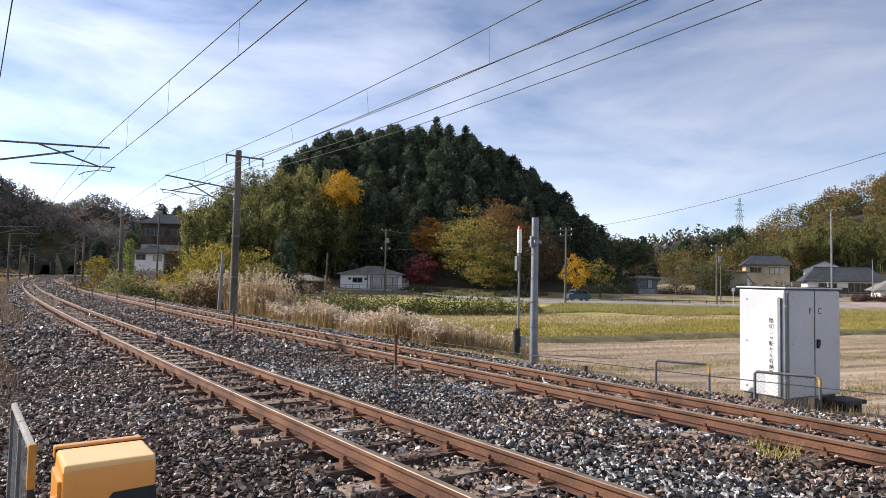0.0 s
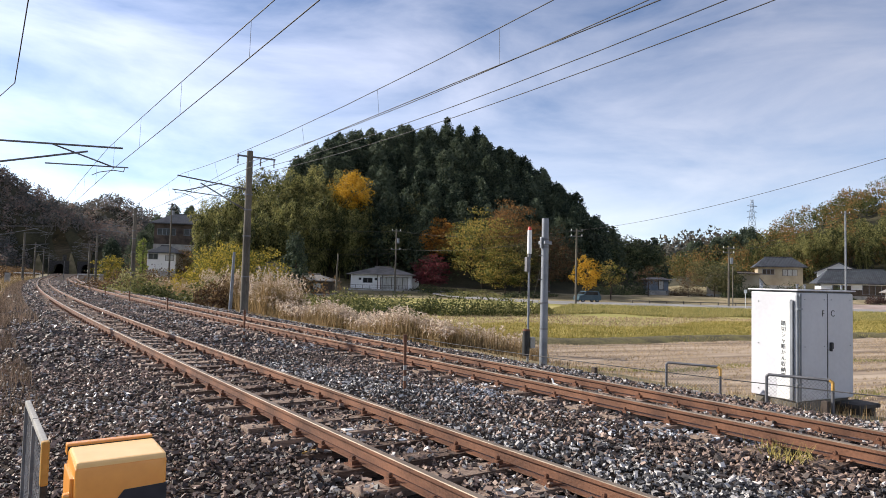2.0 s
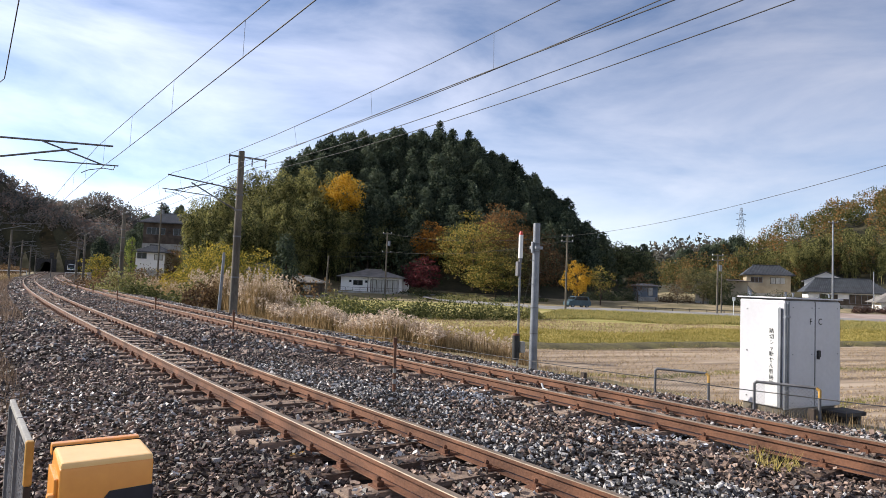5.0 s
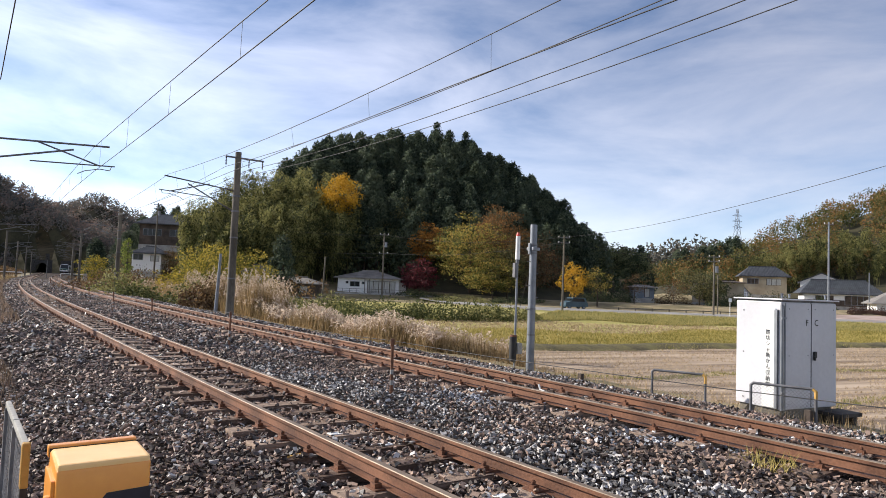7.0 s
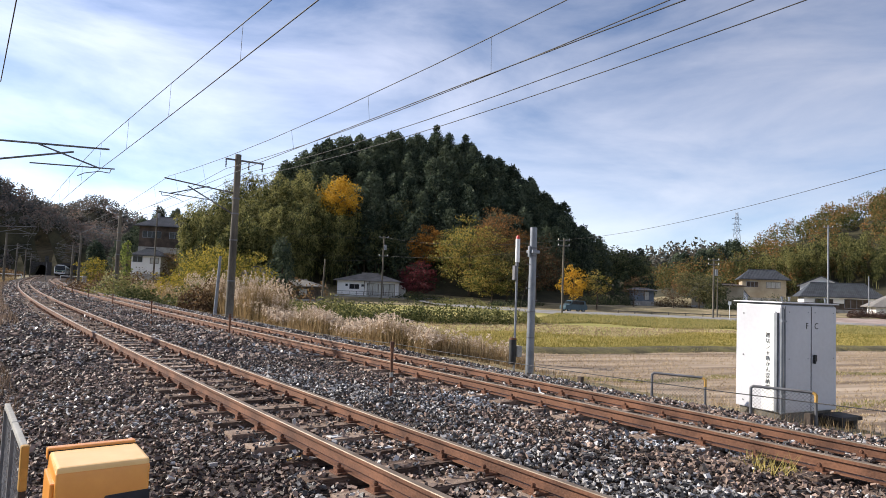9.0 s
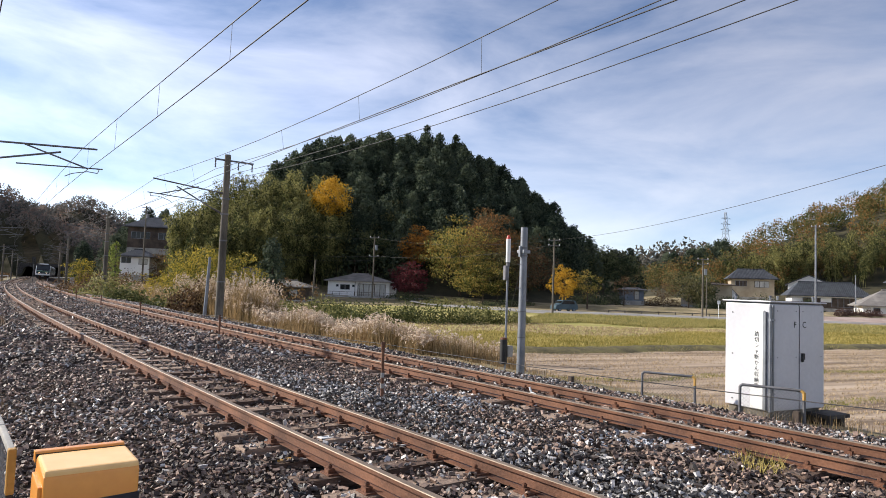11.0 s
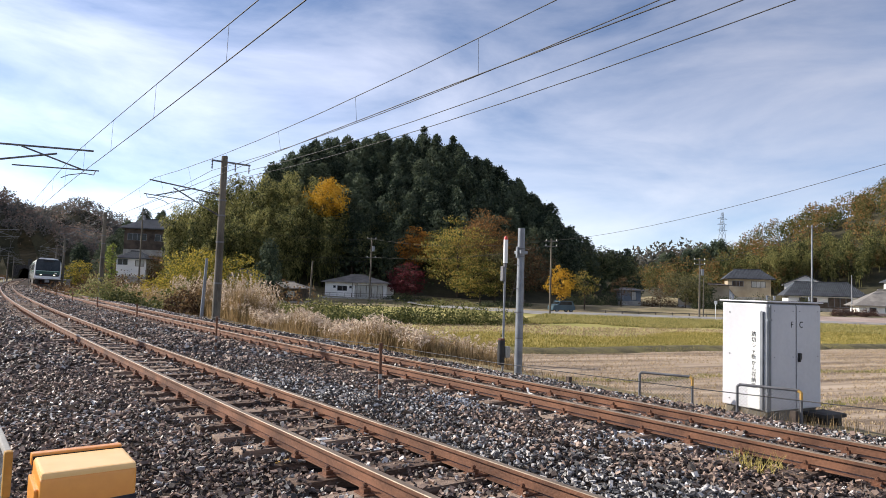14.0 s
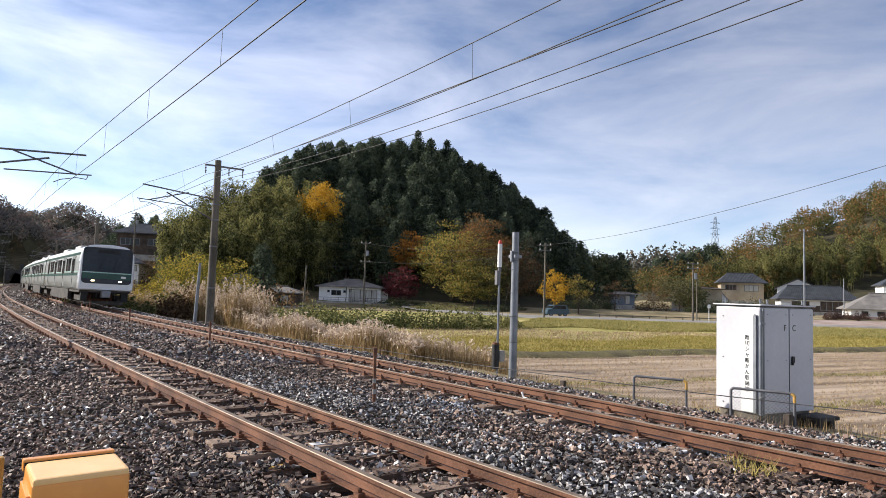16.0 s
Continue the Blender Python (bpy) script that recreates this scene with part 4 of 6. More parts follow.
def tree_thing(name, label, category, crown, trunk, mat, group=""):
    t = thing(name, label, category, group=group)
    part("trunk", trunk, M["bark"], t, smooth=True)
    ob = new("crown", soup("crown", crown.reshape(-1, 3), crown.shape[1], mat))
    ob.parent = t
    return t


def cedar(seed, h, R, label="tall dark green conical cedar tree", mat="cedar", clumps=96, each=28, size=0.3, group="cedars on the hill"):
    rng = np.random.default_rng(seed)
    u = rng.random(clumps) ** 0.85
    z = h * (0.14 + 0.84 * u)
    lob = 0.8 + 0.32 * rng.random(clumps)
    rad = R * (1.02 - u) ** 0.55 * lob
    an = np.arange(clumps) * 2.39996 + rng.random(clumps) * 0.7
    c = np.stack([np.cos(an) * rad, np.sin(an) * rad, z - 0.12 * rad], 1)
    rr = (0.42 + 0.5 * (1 - u)) * R * 0.36
    radii = np.stack([rr, rr, rr * 1.3], 1) + 0.1
    lv = leaves(c, radii, each, size, rng, flat=0.45, up=0.55, long=1.5)
    spire = leaves(np.array([[0, 0, h * 0.97]]), np.array([[0.3, 0.3, 0.8]]), 60, size * 0.9, rng, up=-0.4)
    core = leaves(np.stack([np.zeros(10), np.zeros(10), np.linspace(0.2, 0.85, 10) * h], 1), np.stack([R * 0.6 * (1.05 - np.linspace(0.2, 0.85, 10))] * 2 + [np.full(10, h * 0.07)], 1) + 0.1, 24, 0.75, rng)
    return tree_thing("cedar_tree", label, "cedar tree", np.concatenate([lv, spire, core]), trunk_bm(h * 0.95, 0.2, rng, 0), M[mat], group)


def broad(name, label, seed, h, R, mat, clumps=60, each=34, size=0.36, low=0.22, group="", category="tree", flatten=0.55):
    """A broad crown of flattish leaf sprays all round, from the height low * h up to the top."""
    rng = np.random.default_rng(seed)
    d = rng.normal(size=(clumps, 3))
    d /= np.linalg.norm(d, axis=1)[:, None]
    d[:, 2] = np.where(d[:, 2] < 0, d[:, 2] * 0.85, d[:, 2])
    shell = (0.4 + 0.55 * rng.random(clumps) ** 0.6)[:, None]
    az = np.arctan2(d[:, 1], d[:, 0])
    lob = 1 + (0.16 * np.sin(az * 3 + seed) + 0.12 * np.sin(az * 5 + d[:, 2] * 4 + seed * 2))[:, None]
    half = h * (1 - low) / 2
    c = d * shell * lob * np.array([R, R, half * 0.95]) + np.array([0, 0, h * low + half * 0.98])
    rr = R * (0.17 + 0.16 * rng.random(clumps))
    radii = np.stack([rr * 1.2, rr * 1.2, rr * flatten], 1)
    lv = leaves(c, radii, each, size, rng, flat=0.4, up=0.25, corners=4)
    return tree_thing(name, label, category, lv, trunk_bm(h * 0.72, 0.035 * h * 0.55, rng, 9, R * 0.9, max(low, 0.2)), M[mat], group)


def bamboo(seed, h, R, label="feathery yellow green bamboo clump", group="bamboo grove"):
    rng = np.random.default_rng(seed)
    bm = bmesh.new()
    cs, rs_ = [], []
    for i in range(9):
        an, r0 = rng.random() * 6.283, R * 0.5 * rng.random() ** 0.5
        b = Vector((math.cos(an) * r0, math.sin(an) * r0, -0.3))
        hh = h * (0.72 + 0.32 * rng.random())
        lean = Vector((math.cos(an), math.sin(an), 0)) * R * (0.25 + 0.5 * rng.random())
        last = b
        for j in range(1, 7):
            u = j / 6
            p = b + Vector((0, 0, hh * u * (1 - 0.1 * u * u))) + lean * u ** 3
            bm_cyl(bm, last, p, 0.055 * (1.1 - u), 0.055 * (1.0 - 0.95 * u), 5)
            last = p
            if u > 0.3:
                for q in range(2):
                    cs.append(p + Vector((rng.normal() * 0.45, rng.normal() * 0.45, rng.normal() * 0.35 - 0.2)))
                    rs_.append((0.3 + 0.35 * u, 0.3 + 0.35 * u, 1.0))
    lv = leaves(np.array([tuple(c) for c in cs]), np.array(rs_), 46, 0.155, rng, flat=0.5, up=0.7, long=3.0)
    t = thing("bamboo_clump", label, "bamboo", group=group)
    part("stem", bm, M["kudzu"], t)["kind"] = "stuff"
    ob = new("foliage", soup("foliage", lv.reshape(-1, 3), 3, M["bamboo"]))
    ob.parent = t
    return t


def scatter(protos, spots, rng, sink=0.0):
    used = set()
    for i, (x, y) in enumerate(spots):
        k = int(rng.integers(len(protos)))
        m = pose(x, y, float(ground_z(np.array([x]), np.array([y]))[0]) - sink, rng.normal() * 1.5, rng.normal() * 1.5, rng.random() * 360)
        if k not in used:
            used.add(k)
            protos[k].matrix_basis = m
        else:
            copy_thing(protos[k], m)
    for k, p in enumerate(protos):
        if k not in used:
            for o in (*p.children_recursive, p):
                bpy.data.objects.remove(o)


def jitter_grid(x0, x1, y0, y1, step, rng, keep):
    out = []
    n = 0
    y = y0
    while y < y1:
        x = x0 + (step / 2 if n % 2 else 0)
        while x < x1:
            px_, py_ = x + rng.uniform(-0.38, 0.38) * step, y + rng.uniform(-0.38, 0.38) * step
            if keep(px_, py_):
                out.append((px_, py_))
            x += step
        y += step * 0.87
        n += 1
    return out


rng = np.random.default_rng(21)


cedars = [cedar(101, 12.4, 3.0), cedar(102, 11.8, 3.2), cedar(103, 13.2, 2.9), cedar(104, 11.2, 3.0), cedar(105, 12.2, 3.3)]
spots = jitter_grid(-46, 31, 112, 158, 3.9, rng, lambda x, y: np.interp(x, CREST_X, CREST_Z) * math.exp(-((y - 149) / 23) ** 2) > 3.4 and x > -36.5 and not (x < -20 and y < 132) and not (x > -5 and y < 119))
scatter(cedars, spots, rng, 0.3)
scatter([cedar(111, 15.6, 2.5, group="tall cedars on the ridge"), cedar(112, 15.0, 2.4, group="tall cedars on the ridge")], [(-2.2, 149), (-34.4, 148), (5.4, 148)], rng, 0.3)
foot = "evergreens at the hill's foot"
scatter([cedar(121, 10.5, 3.2, "broad dark evergreen tree at the foot of the hill", "cedar", group=foot), broad("evergreen_tree", "rounded dark evergreen tree", 122, 9.5, 4.0, "evergreen", 70, 40, 0.3, 0.1, group=foot), broad("evergreen_tree", "rounded dark evergreen tree", 123, 8.4, 3.6, "evergreen", 70, 40, 0.3, 0.1, group=foot)],
        [(30.5, 134), (34, 137), (37.5, 138), (41, 140), (44, 142), (33, 143), (39, 146), (27, 130), (23, 126), (46, 146), (36, 148), (42, 149), (33, 150), (29, 139)] + [(-22, 117), (-17, 115.5), (-12, 118), (-7, 117), (-2, 119), (3, 120), (8, 120), (13, 120), (18, 121), (-28, 112), (-15, 121), (-5, 123)], rng)
bams = [bamboo(201, 12.5, 3.0), bamboo(202, 11, 2.8), bamboo(203, 13.5, 3.2)]
scatter(bams, jitter_grid(-50, -17, 105, 126, 3.1, rng, lambda x, y: x > -43.5 and x < -17.5 and y > 105 + 0.012 * (x + 34) ** 2 + max(0, x + 30) * 0.25), rng)

scatter([bamboo(204, 16.2, 2.3), bamboo(205, 15.2, 2.4)], [(-44.6, 112), (-43.4, 109), (-41.5, 112), (-43, 115), (-40, 110), (-38, 112), (-45.4, 115)], rng)

# single trees
def single(t, x, y, sink=0.2, turn=0.0, base=None):
    t.matrix_basis = pose(x, y, (float(ground_z(np.array([x]), np.array([y]))[0]) if base is None else base) - sink, 0, 0, turn)


single(broad("ginkgo_tree", "bright golden yellow ginkgo tree on the hillside", 301, 17.4, 3.7, "ginkgo", 120, 46, 0.28, low=0.5, flatten=0.9), -18.9, 117, base=4.4)
single(broad("autumn_tree", "wide layered gold green autumn tree at the hill's foot", 302, 12.6, 6.6, "goldgreen", 260, 44, 0.25, low=0.0, flatten=0.32), 5.0, 107, base=0.9)
single(broad("autumn_tree", "low gold green autumn tree before the taller ones", 324, 7.6, 4.4, "goldgreen", 150, 40, 0.24, low=0.0, flatten=0.35), 8.6, 102.6)
single(broad("autumn_tree", "tall brown orange autumn tree at the hill's foot", 303, 14.6, 5.4, "rustleaf", 190, 44, 0.26, low=0.05, flatten=0.45), 10.0, 112, base=2.0)
single(broad("autumn_tree", "brown half bare autumn tree at the hill's foot", 304, 11.8, 4.6, "brownscrub", 150, 36, 0.24, low=0.05), 16.6, 109)
single(broad("autumn_tree", "low olive brown autumn tree at the hill's foot", 305, 9.4, 4.2, "olive", 140, 42, 0.27, low=0.04, flatten=0.4), 11.2, 104.5)
single(broad("orange_tree", "orange leaved tree on the lower slope", 306, 9.6, 3.1, "amber", 90, 40, 0.27, low=0.2), -2.2, 114, base=3.2)
single(broad("olive_tree", "olive green broadleaf tree amid the cedars", 321, 12.0, 4.4, "olive", 130, 40, 0.28, low=0.1), -7.0, 122)
single(broad("olive_tree", "olive green broadleaf tree on the slope", 322, 9.0, 3.6, "olive", 100, 40, 0.28, low=0.08), -13.0, 121)
single(broad("grey_tree", "thin grey green tree on the hill's shoulder", 323, 12.5, 4.0, "olive", 90, 22, 0.22, low=0.2), 25.6, 142)
single(broad("maple_tree", "dark red maple tree beside the house", 307, 6.2, 3.4, "maple", 110, 44, 0.22, low=0.04, flatten=0.4), -3.6, 106)
single(broad("young_ginkgo", "small golden yellow roadside tree", 308, 7.0, 2.1, "ginkgo", 90, 40, 0.17, low=0.2, flatten=0.8), 20.4, 97)
single(broad("young_tree", "small thin brown yellow roadside tree", 309, 6.8, 1.9, "goldgreen", 60, 22, 0.16, low=0.2, flatten=0.9), 24.2, 97)
single(broad("young_tree", "nearly bare reddish roadside tree", 310, 5.6, 2.2, "brownscrub", 40, 18, 0.16), 32.0, 104)
single(broad("young_tree", "nearly bare brown roadside tree", 311, 5.2, 2.2, "brownscrub", 40, 18, 0.16), 40.0, 108)
single(broad("broad_bush_tree", "wide olive brown tree by the road", 312, 6.8, 4.4, "olive", 110, 40, 0.24, low=0.06), 46.0, 112)
single(broad("broad_bush_tree", "dark green tree by the road", 313, 6.6, 3.2, "evergreen", 80, 36, 0.26, low=0.06), 51.0, 119)
single(cedar(314, 9.5, 2.5, "small dark conifer beside the farm shed", "cedar", 70, 36, 0.2, group="garden conifers"), -23.8, 95)
single(broad("yellowing_tree", "wide yellow green autumn bush tree near the line", 315, 6.1, 4.2, "yellowgreen", 200, 60, 0.16, low=0.0), -19.6, 57)
single(broad("yellowing_tree", "yellow green autumn bush tree near the line", 316, 4.0, 2.4, "yellowgreen", 100, 50, 0.15, low=0.0), -23.6, 58)
single(broad("yellowing_tree", "small round yellow tree far along the line", 317, 6.2, 2.6, "yellowgreen", 80, 40, 0.22, low=0.0), -66.5, 122)
single(broad("bare_tree", "grey brown leafless tree on the slope", 318, 8.0, 3.6, "brownscrub", 80, 30, 0.2, low=0.1), -61, 127)
single(broad("bare_tree", "grey brown leafless tree on the slope", 319, 6.5, 3.4, "brownscrub", 80, 30, 0.2, low=0.1), -51.5, 122)
single(broad("evergreen_tree", "rounded dark evergreen tree", 320, 9, 3.4, "evergreen", 70, 36, 0.26, low=0.1), -64.5, 133)

# creeper mounds and scrub: low, uneven, one object each
def mound(x, y, rx, ry, h, mat, label, seed, n=46, each=50, size=0.18, name="scrub_mound"):
    rng = np.random.default_rng(seed)
    a, r = rng.random(n) * 6.283, rng.random(n) ** 0.5
    lx, ly = np.cos(a) * r * rx, np.sin(a) * r * ry
    gz = ground_z(x + lx, y + ly)
    top = h * (1 - r ** 2.2) * (0.65 + 0.5 * rng.random(n))
    c = np.stack([lx, ly, gz + top * 0.6], 1)
    rad = np.stack([np.full(n, rx * 0.2 + 0.15), np.full(n, ry * 0.2 + 0.15), top * 0.5 + 0.18], 1)
    lv = leaves(c, rad, each, size, rng, flat=0.35, up=0.1, corners=4)
    ob = new(name, soup(name, lv.reshape(-1, 3), 4, M[mat]))
    ob.location = (x, y, 0)
    return tagged(ob, label, "shrub", group="scrub beside the line", kind="stuff")


for i, (x, y, rx, ry, h, mat) in enumerate([
        (-26.5, 52, 2.6, 1.8, 2.3, "kudzu"), (-22, 46, 2.2, 1.6, 1.6, "kudzu"), (-16.5, 44, 3.0, 1.8, 2.0, "kudzu"), (-14.2, 40, 2.4, 1.6, 1.9, "brownscrub"), (-12, 43, 3.0, 2, 1.9, "kudzu"),
        (-9.2, 42, 2.6, 2.0, 1.6, "kudzu"), (-17, 50, 3.5, 2, 2.6, "kudzu"), (-13, 52, 3.2, 2.2, 2.0, "kudzu"), (-9.5, 56, 3.4, 2.0, 1.9, "kudzu"), (-6, 50, 3.0, 2.2, 1.7, "kudzu"), (-3.4, 56, 3.6, 2.0, 1.9, "kudzu"), (0.2, 55, 3.6, 2.0, 1.8, "kudzu"),
        (3.8, 57, 3.2, 1.8, 1.7, "kudzu"), (6.8, 60, 2.8, 1.8, 1.6, "kudzu"), (-5.5, 44, 3.4, 1.8, 1.2, "kudzu"), (-10.5, 62, 3.2, 2.0, 1.7, "kudzu"), (-20, 64, 4, 3, 3.4, "brownscrub"), (-31, 66, 4, 3, 2.8, "brownscrub"), (-36, 74, 4, 3, 3.0, "kudzu"), (-43, 84, 5, 3, 3.0, "brownscrub"),
        (-30, 56, 2.6, 2, 1.6, "brownscrub"), (-36, 64, 3, 2, 1.6, "brownscrub"), (-3.2, 104, 4, 2, 1.2, "evergreen"), (3, 98, 5, 1.6, 1.2, "kudzu"), (12, 99, 5, 1.6, 1.0, "evergreen"),
        (27, 110, 4, 2, 2.2, "evergreen"), (33, 114, 4, 2, 2.4, "evergreen"), (43, 117, 4, 2, 2.6, "brownscrub"), (49, 110, 3.4, 1.6, 2.0, "evergreen"), (55, 115, 4, 2, 2.6, "evergreen"), (60, 113, 3.6, 1.8, 2.2, "brownscrub"), (64, 121, 4, 2, 3.0, "evergreen"), (71, 118, 3, 1.6, 2.4, "evergreen")]):
    mound(x, y, rx, ry, h, mat, {"kudzu": "low mound of green creeper and weeds", "brownscrub": "low mound of dry brown scrub", "evergreen": "low dark green bushes"}[mat], 400 + i)


def blades(pos, h, w, rng, lean=0.3):
    """Upright grass blades as thin triangles."""
    k = len(pos)
    an = rng.random(k) * 6.283
    hh = h * (0.6 + 0.6 * rng.random(k))
    ln = rng.normal(size=(k, 2)) * lean * hh[:, None]
    side = np.stack([np.cos(an) * w, np.sin(an) * w, np.zeros(k)], 1)
    tip = pos + np.stack([ln[:, 0], ln[:, 1], hh], 1)
    return np.stack([pos - side, pos + side, tip], 1), tip


def reeds(name, label, s0, s1, o0, o1, k, h, w, plume, seed, mat="reed"):
    rng = np.random.default_rng(seed)
    s, o = s0 + (s1 - s0) * rng.random(k), o0 + (o1 - o0) * rng.random(k)
    clump = np.sin(s * 1.7 + o * 0.6) * np.sin(o * 1.9 - s * 0.5) + rng.normal(size=k) * 0.5 > -0.45
    s, o = s[clump], o[clump]
    p = on_lines(s, o, 0.0)
    p[:, 2] = ground_z(p[:, 0], p[:, 1])
    if o1 > -3 and o1 < 0:
        p[:, 2] = np.maximum(p[:, 2], bed_z(o) - 0.01)
    hh = h * (0.75 + 0.35 * np.sin(s * 0.9) * np.cos(o * 1.1))
    v, tip = blades(p, hh, w, rng, 0.16)
    tagged(new(name, soup(name, v.reshape(-1, 3), 3, M[mat])), label, "grass", kind="stuff")
    if plume:
        sel = rng.random(len(tip)) < plume
        c = tip[sel]
        lv = leaves(c, np.tile([[0.03, 0.03, 0.15]], (len(c), 1)), 9, 0.055, rng, flat=0.3, up=0.3, long=2.2)
        tagged(new("pampas_plumes", soup("pampas_plumes", lv.reshape(-1, 3), 3, M["plume"])), "pale silvery pampas grass plumes", "pampas grass", kind="stuff")


reeds("reed_strip", "dry tan and green reeds beside the ballast", 16.8, 35, 8.8, 13.6, 34000, 0.9, 0.011, 0.13, 501)
reeds("reed_strip_edge", "short dry green reeds at the field's edge", 16.0, 23, 9.5, 13.2, 8000, 0.95, 0.012, 0.0, 502)
reeds("pampas_clump", "tall dry pampas clump with pale plumes", 33, 47, 8.8, 11.8, 22000, 2.2, 0.014, 0.09, 503)
reeds("pampas_clump_beyond", "dry pampas beyond with pale plumes", 50, 90, 9.0, 13.5, 14000, 1.8, 0.02, 0.06, 504)
reeds("trackside_weeds", "dry pinkish weeds beside the ballast", 3, 50, -8.5, -3.2, 60000, 0.36, 0.006, 0.0, 505, "deadweed")
reeds("trackside_weeds_beyond", "dry brown weeds beside the far line", 45, 170, -12, -2.9, 26000, 0.8, 0.02, 0.02, 506)
reeds("verge_weeds", "dry pinkish brown weeds creeping over the ballast", 9.5, 50, -3.7, -2.6, 12000, 0.26, 0.006, 0.0, 508, "deadweed")
reeds("verge_weeds_beyond", "dry pinkish brown weeds along the far ballast", 24, 110, -3.2, -1.8, 10000, 0.34, 0.012, 0.0, 509, "deadweed")
reeds("shoulder_weeds", "sparse weeds on the ballast shoulder", -4, 40, 7.6, 9.6, 7000, 0.22, 0.006, 0.0, 507)


def field_cover(name, label, poly_x, poly_y, k, h, w, mat, seed, rows=0.0, keep=None, thick=2):
    """Stubble or grass scattered over an area bounded by x, y ranges."""
    rng = np.random.default_rng(seed)
    x = poly_x[0] + (poly_x[1] - poly_x[0]) * rng.random(k)
    y = poly_y[0] + (poly_y[1] - poly_y[0]) * rng.random(k) ** 1.3
    if rows:
        q = y * 0.92 - x * 0.39
        q = np.round(q / rows) * rows - q
        y = y + q * 0.92 + rng.normal(size=k) * 0.13
        x = x - q * 0.39 + rng.normal(size=k) * 0.13
    s, o = to_line(x, y)
    ok = o > 11.5
    if keep is not None:
        ok &= keep(x, y)
    x, y = x[ok], y[ok]
    p = np.stack([x, y, ground_z(x, y)], 1)
    vs = [blades(p + rng.normal(size=p.shape) * [0.03, 0.03, 0.0], h, w, rng, 0.45)[0] for _ in range(thick)]
    v = np.concatenate(vs)
    tagged(new(name, soup(name, v.reshape(-1, 3), 3, M[mat])), label, "field", kind="stuff")


def levee(x):
    return 30.1 + 0.44 * x


v, fcs = [], []
rl = np.random.default_rng(610)
prof = [(-1.0, -0.02), (-0.7, 0.1), (-0.35, 0.2), (0.1, 0.24), (0.6, 0.18), (1.2, -0.02)]
lx = np.arange(2.0, 68, 0.5)
for x in lx:
    w = 0.25 * math.sin(x * 0.55) + 0.15 * math.sin(x * 1.7)
    for dy, dz in prof:
        y = levee(x) + dy + w + rl.uniform(-0.06, 0.06)
        v.append((x - 0.39 * dy, y, -1.6 + dz + rl.uniform(-0.03, 0.03)))
for i in range(len(lx) - 1):
    for j in range(len(prof) - 1):
        k = i * len(prof) + j
        fcs.append((k, k + len(prof), k + len(prof) + 1, k + 1))
# soil and grass tones darkened to hold the shade along the bank's edge
M["leveesoil"] = material("shaded_grassy_soil", (0.05, 0.045, 0.022), (0.17, 0.15, 0.055), scale=0.8, fine=9, rough=1, bump=0.9, space="World", c3=(0.12, 0.1, 0.045))
tagged(new("levee", mesh("levee", v, fcs, M["leveesoil"], smooth=True)), "low grassy earth bank between the rice fields, darkened for its shaded edge", "bank", kind="structure")
field_cover("rice_stubble", "cut rice stubble in rows on the near field", (0, 60), (12, 60), 90000, 0.075, 0.013, "straw", 601, 0.64, lambda x, y: (y < levee(x) - 0.6) & (np.sin((y * 0.92 - x * 0.39) * 1.1) + 0.6 * np.sin(x * 0.7 + y * 0.3) > -1.3))
field_cover("field_ridge_grass", "thin green grass on low ridges of the near field", (4, 60), (10, 46), 160000, 0.09, 0.012, "bankgreen", 606, 0.0, lambda x, y: (abs(y - levee(x) + 10.4 + 0.3 * np.sin(x)) < 0.45) | (abs(y - levee(x) + 16.6 + 0.3 * np.sin(x * 0.8)) < 0.4))
field_cover("green_field_grass", "yellow green regrown rice on the middle field", (-6, 70), (30, 62), 90000, 0.17, 0.035, "grassgreen", 602, 0.0, lambda x, y: (y > levee(x) + 0.3) & (y < levee(x) + 12 + 2.5 * np.sin(x * 0.35)))
field_cover("far_stubble", "pale straw stubble on the far field", (-4, 90), (40, 80), 50000, 0.13, 0.035, "straw", 603, 0.0, lambda x, y: (y > levee(x) + 11 + 2.5 * np.sin(x * 0.35)) & (y < 61 - 0.06 * x + 2 * np.sin(x * 0.3)))
field_cover("levee_grass", "green grass on the field bank", (0, 70), (28, 62), 70000, 0.26, 0.022, "bankgreen", 604, 0.0, lambda x, y: abs(y - levee(x) - 0.3) < 0.8 + 0.45 * np.sin(x * 0.8) * np.sin(x * 0.23 + 1))
field_cover("road_bank_grass", "green grass on the road bank", (6, 60), (58, 77), 42000, 0.3, 0.045, "bankgreen", 605, 0.0, lambda x, y: (y > 63 - 0.06 * x + 1.6 * np.sin(x * 0.5)) & (y < 75.8 - 0.08 * (x - 15)) & (x > 8 + 0.4 * (y - 60)))


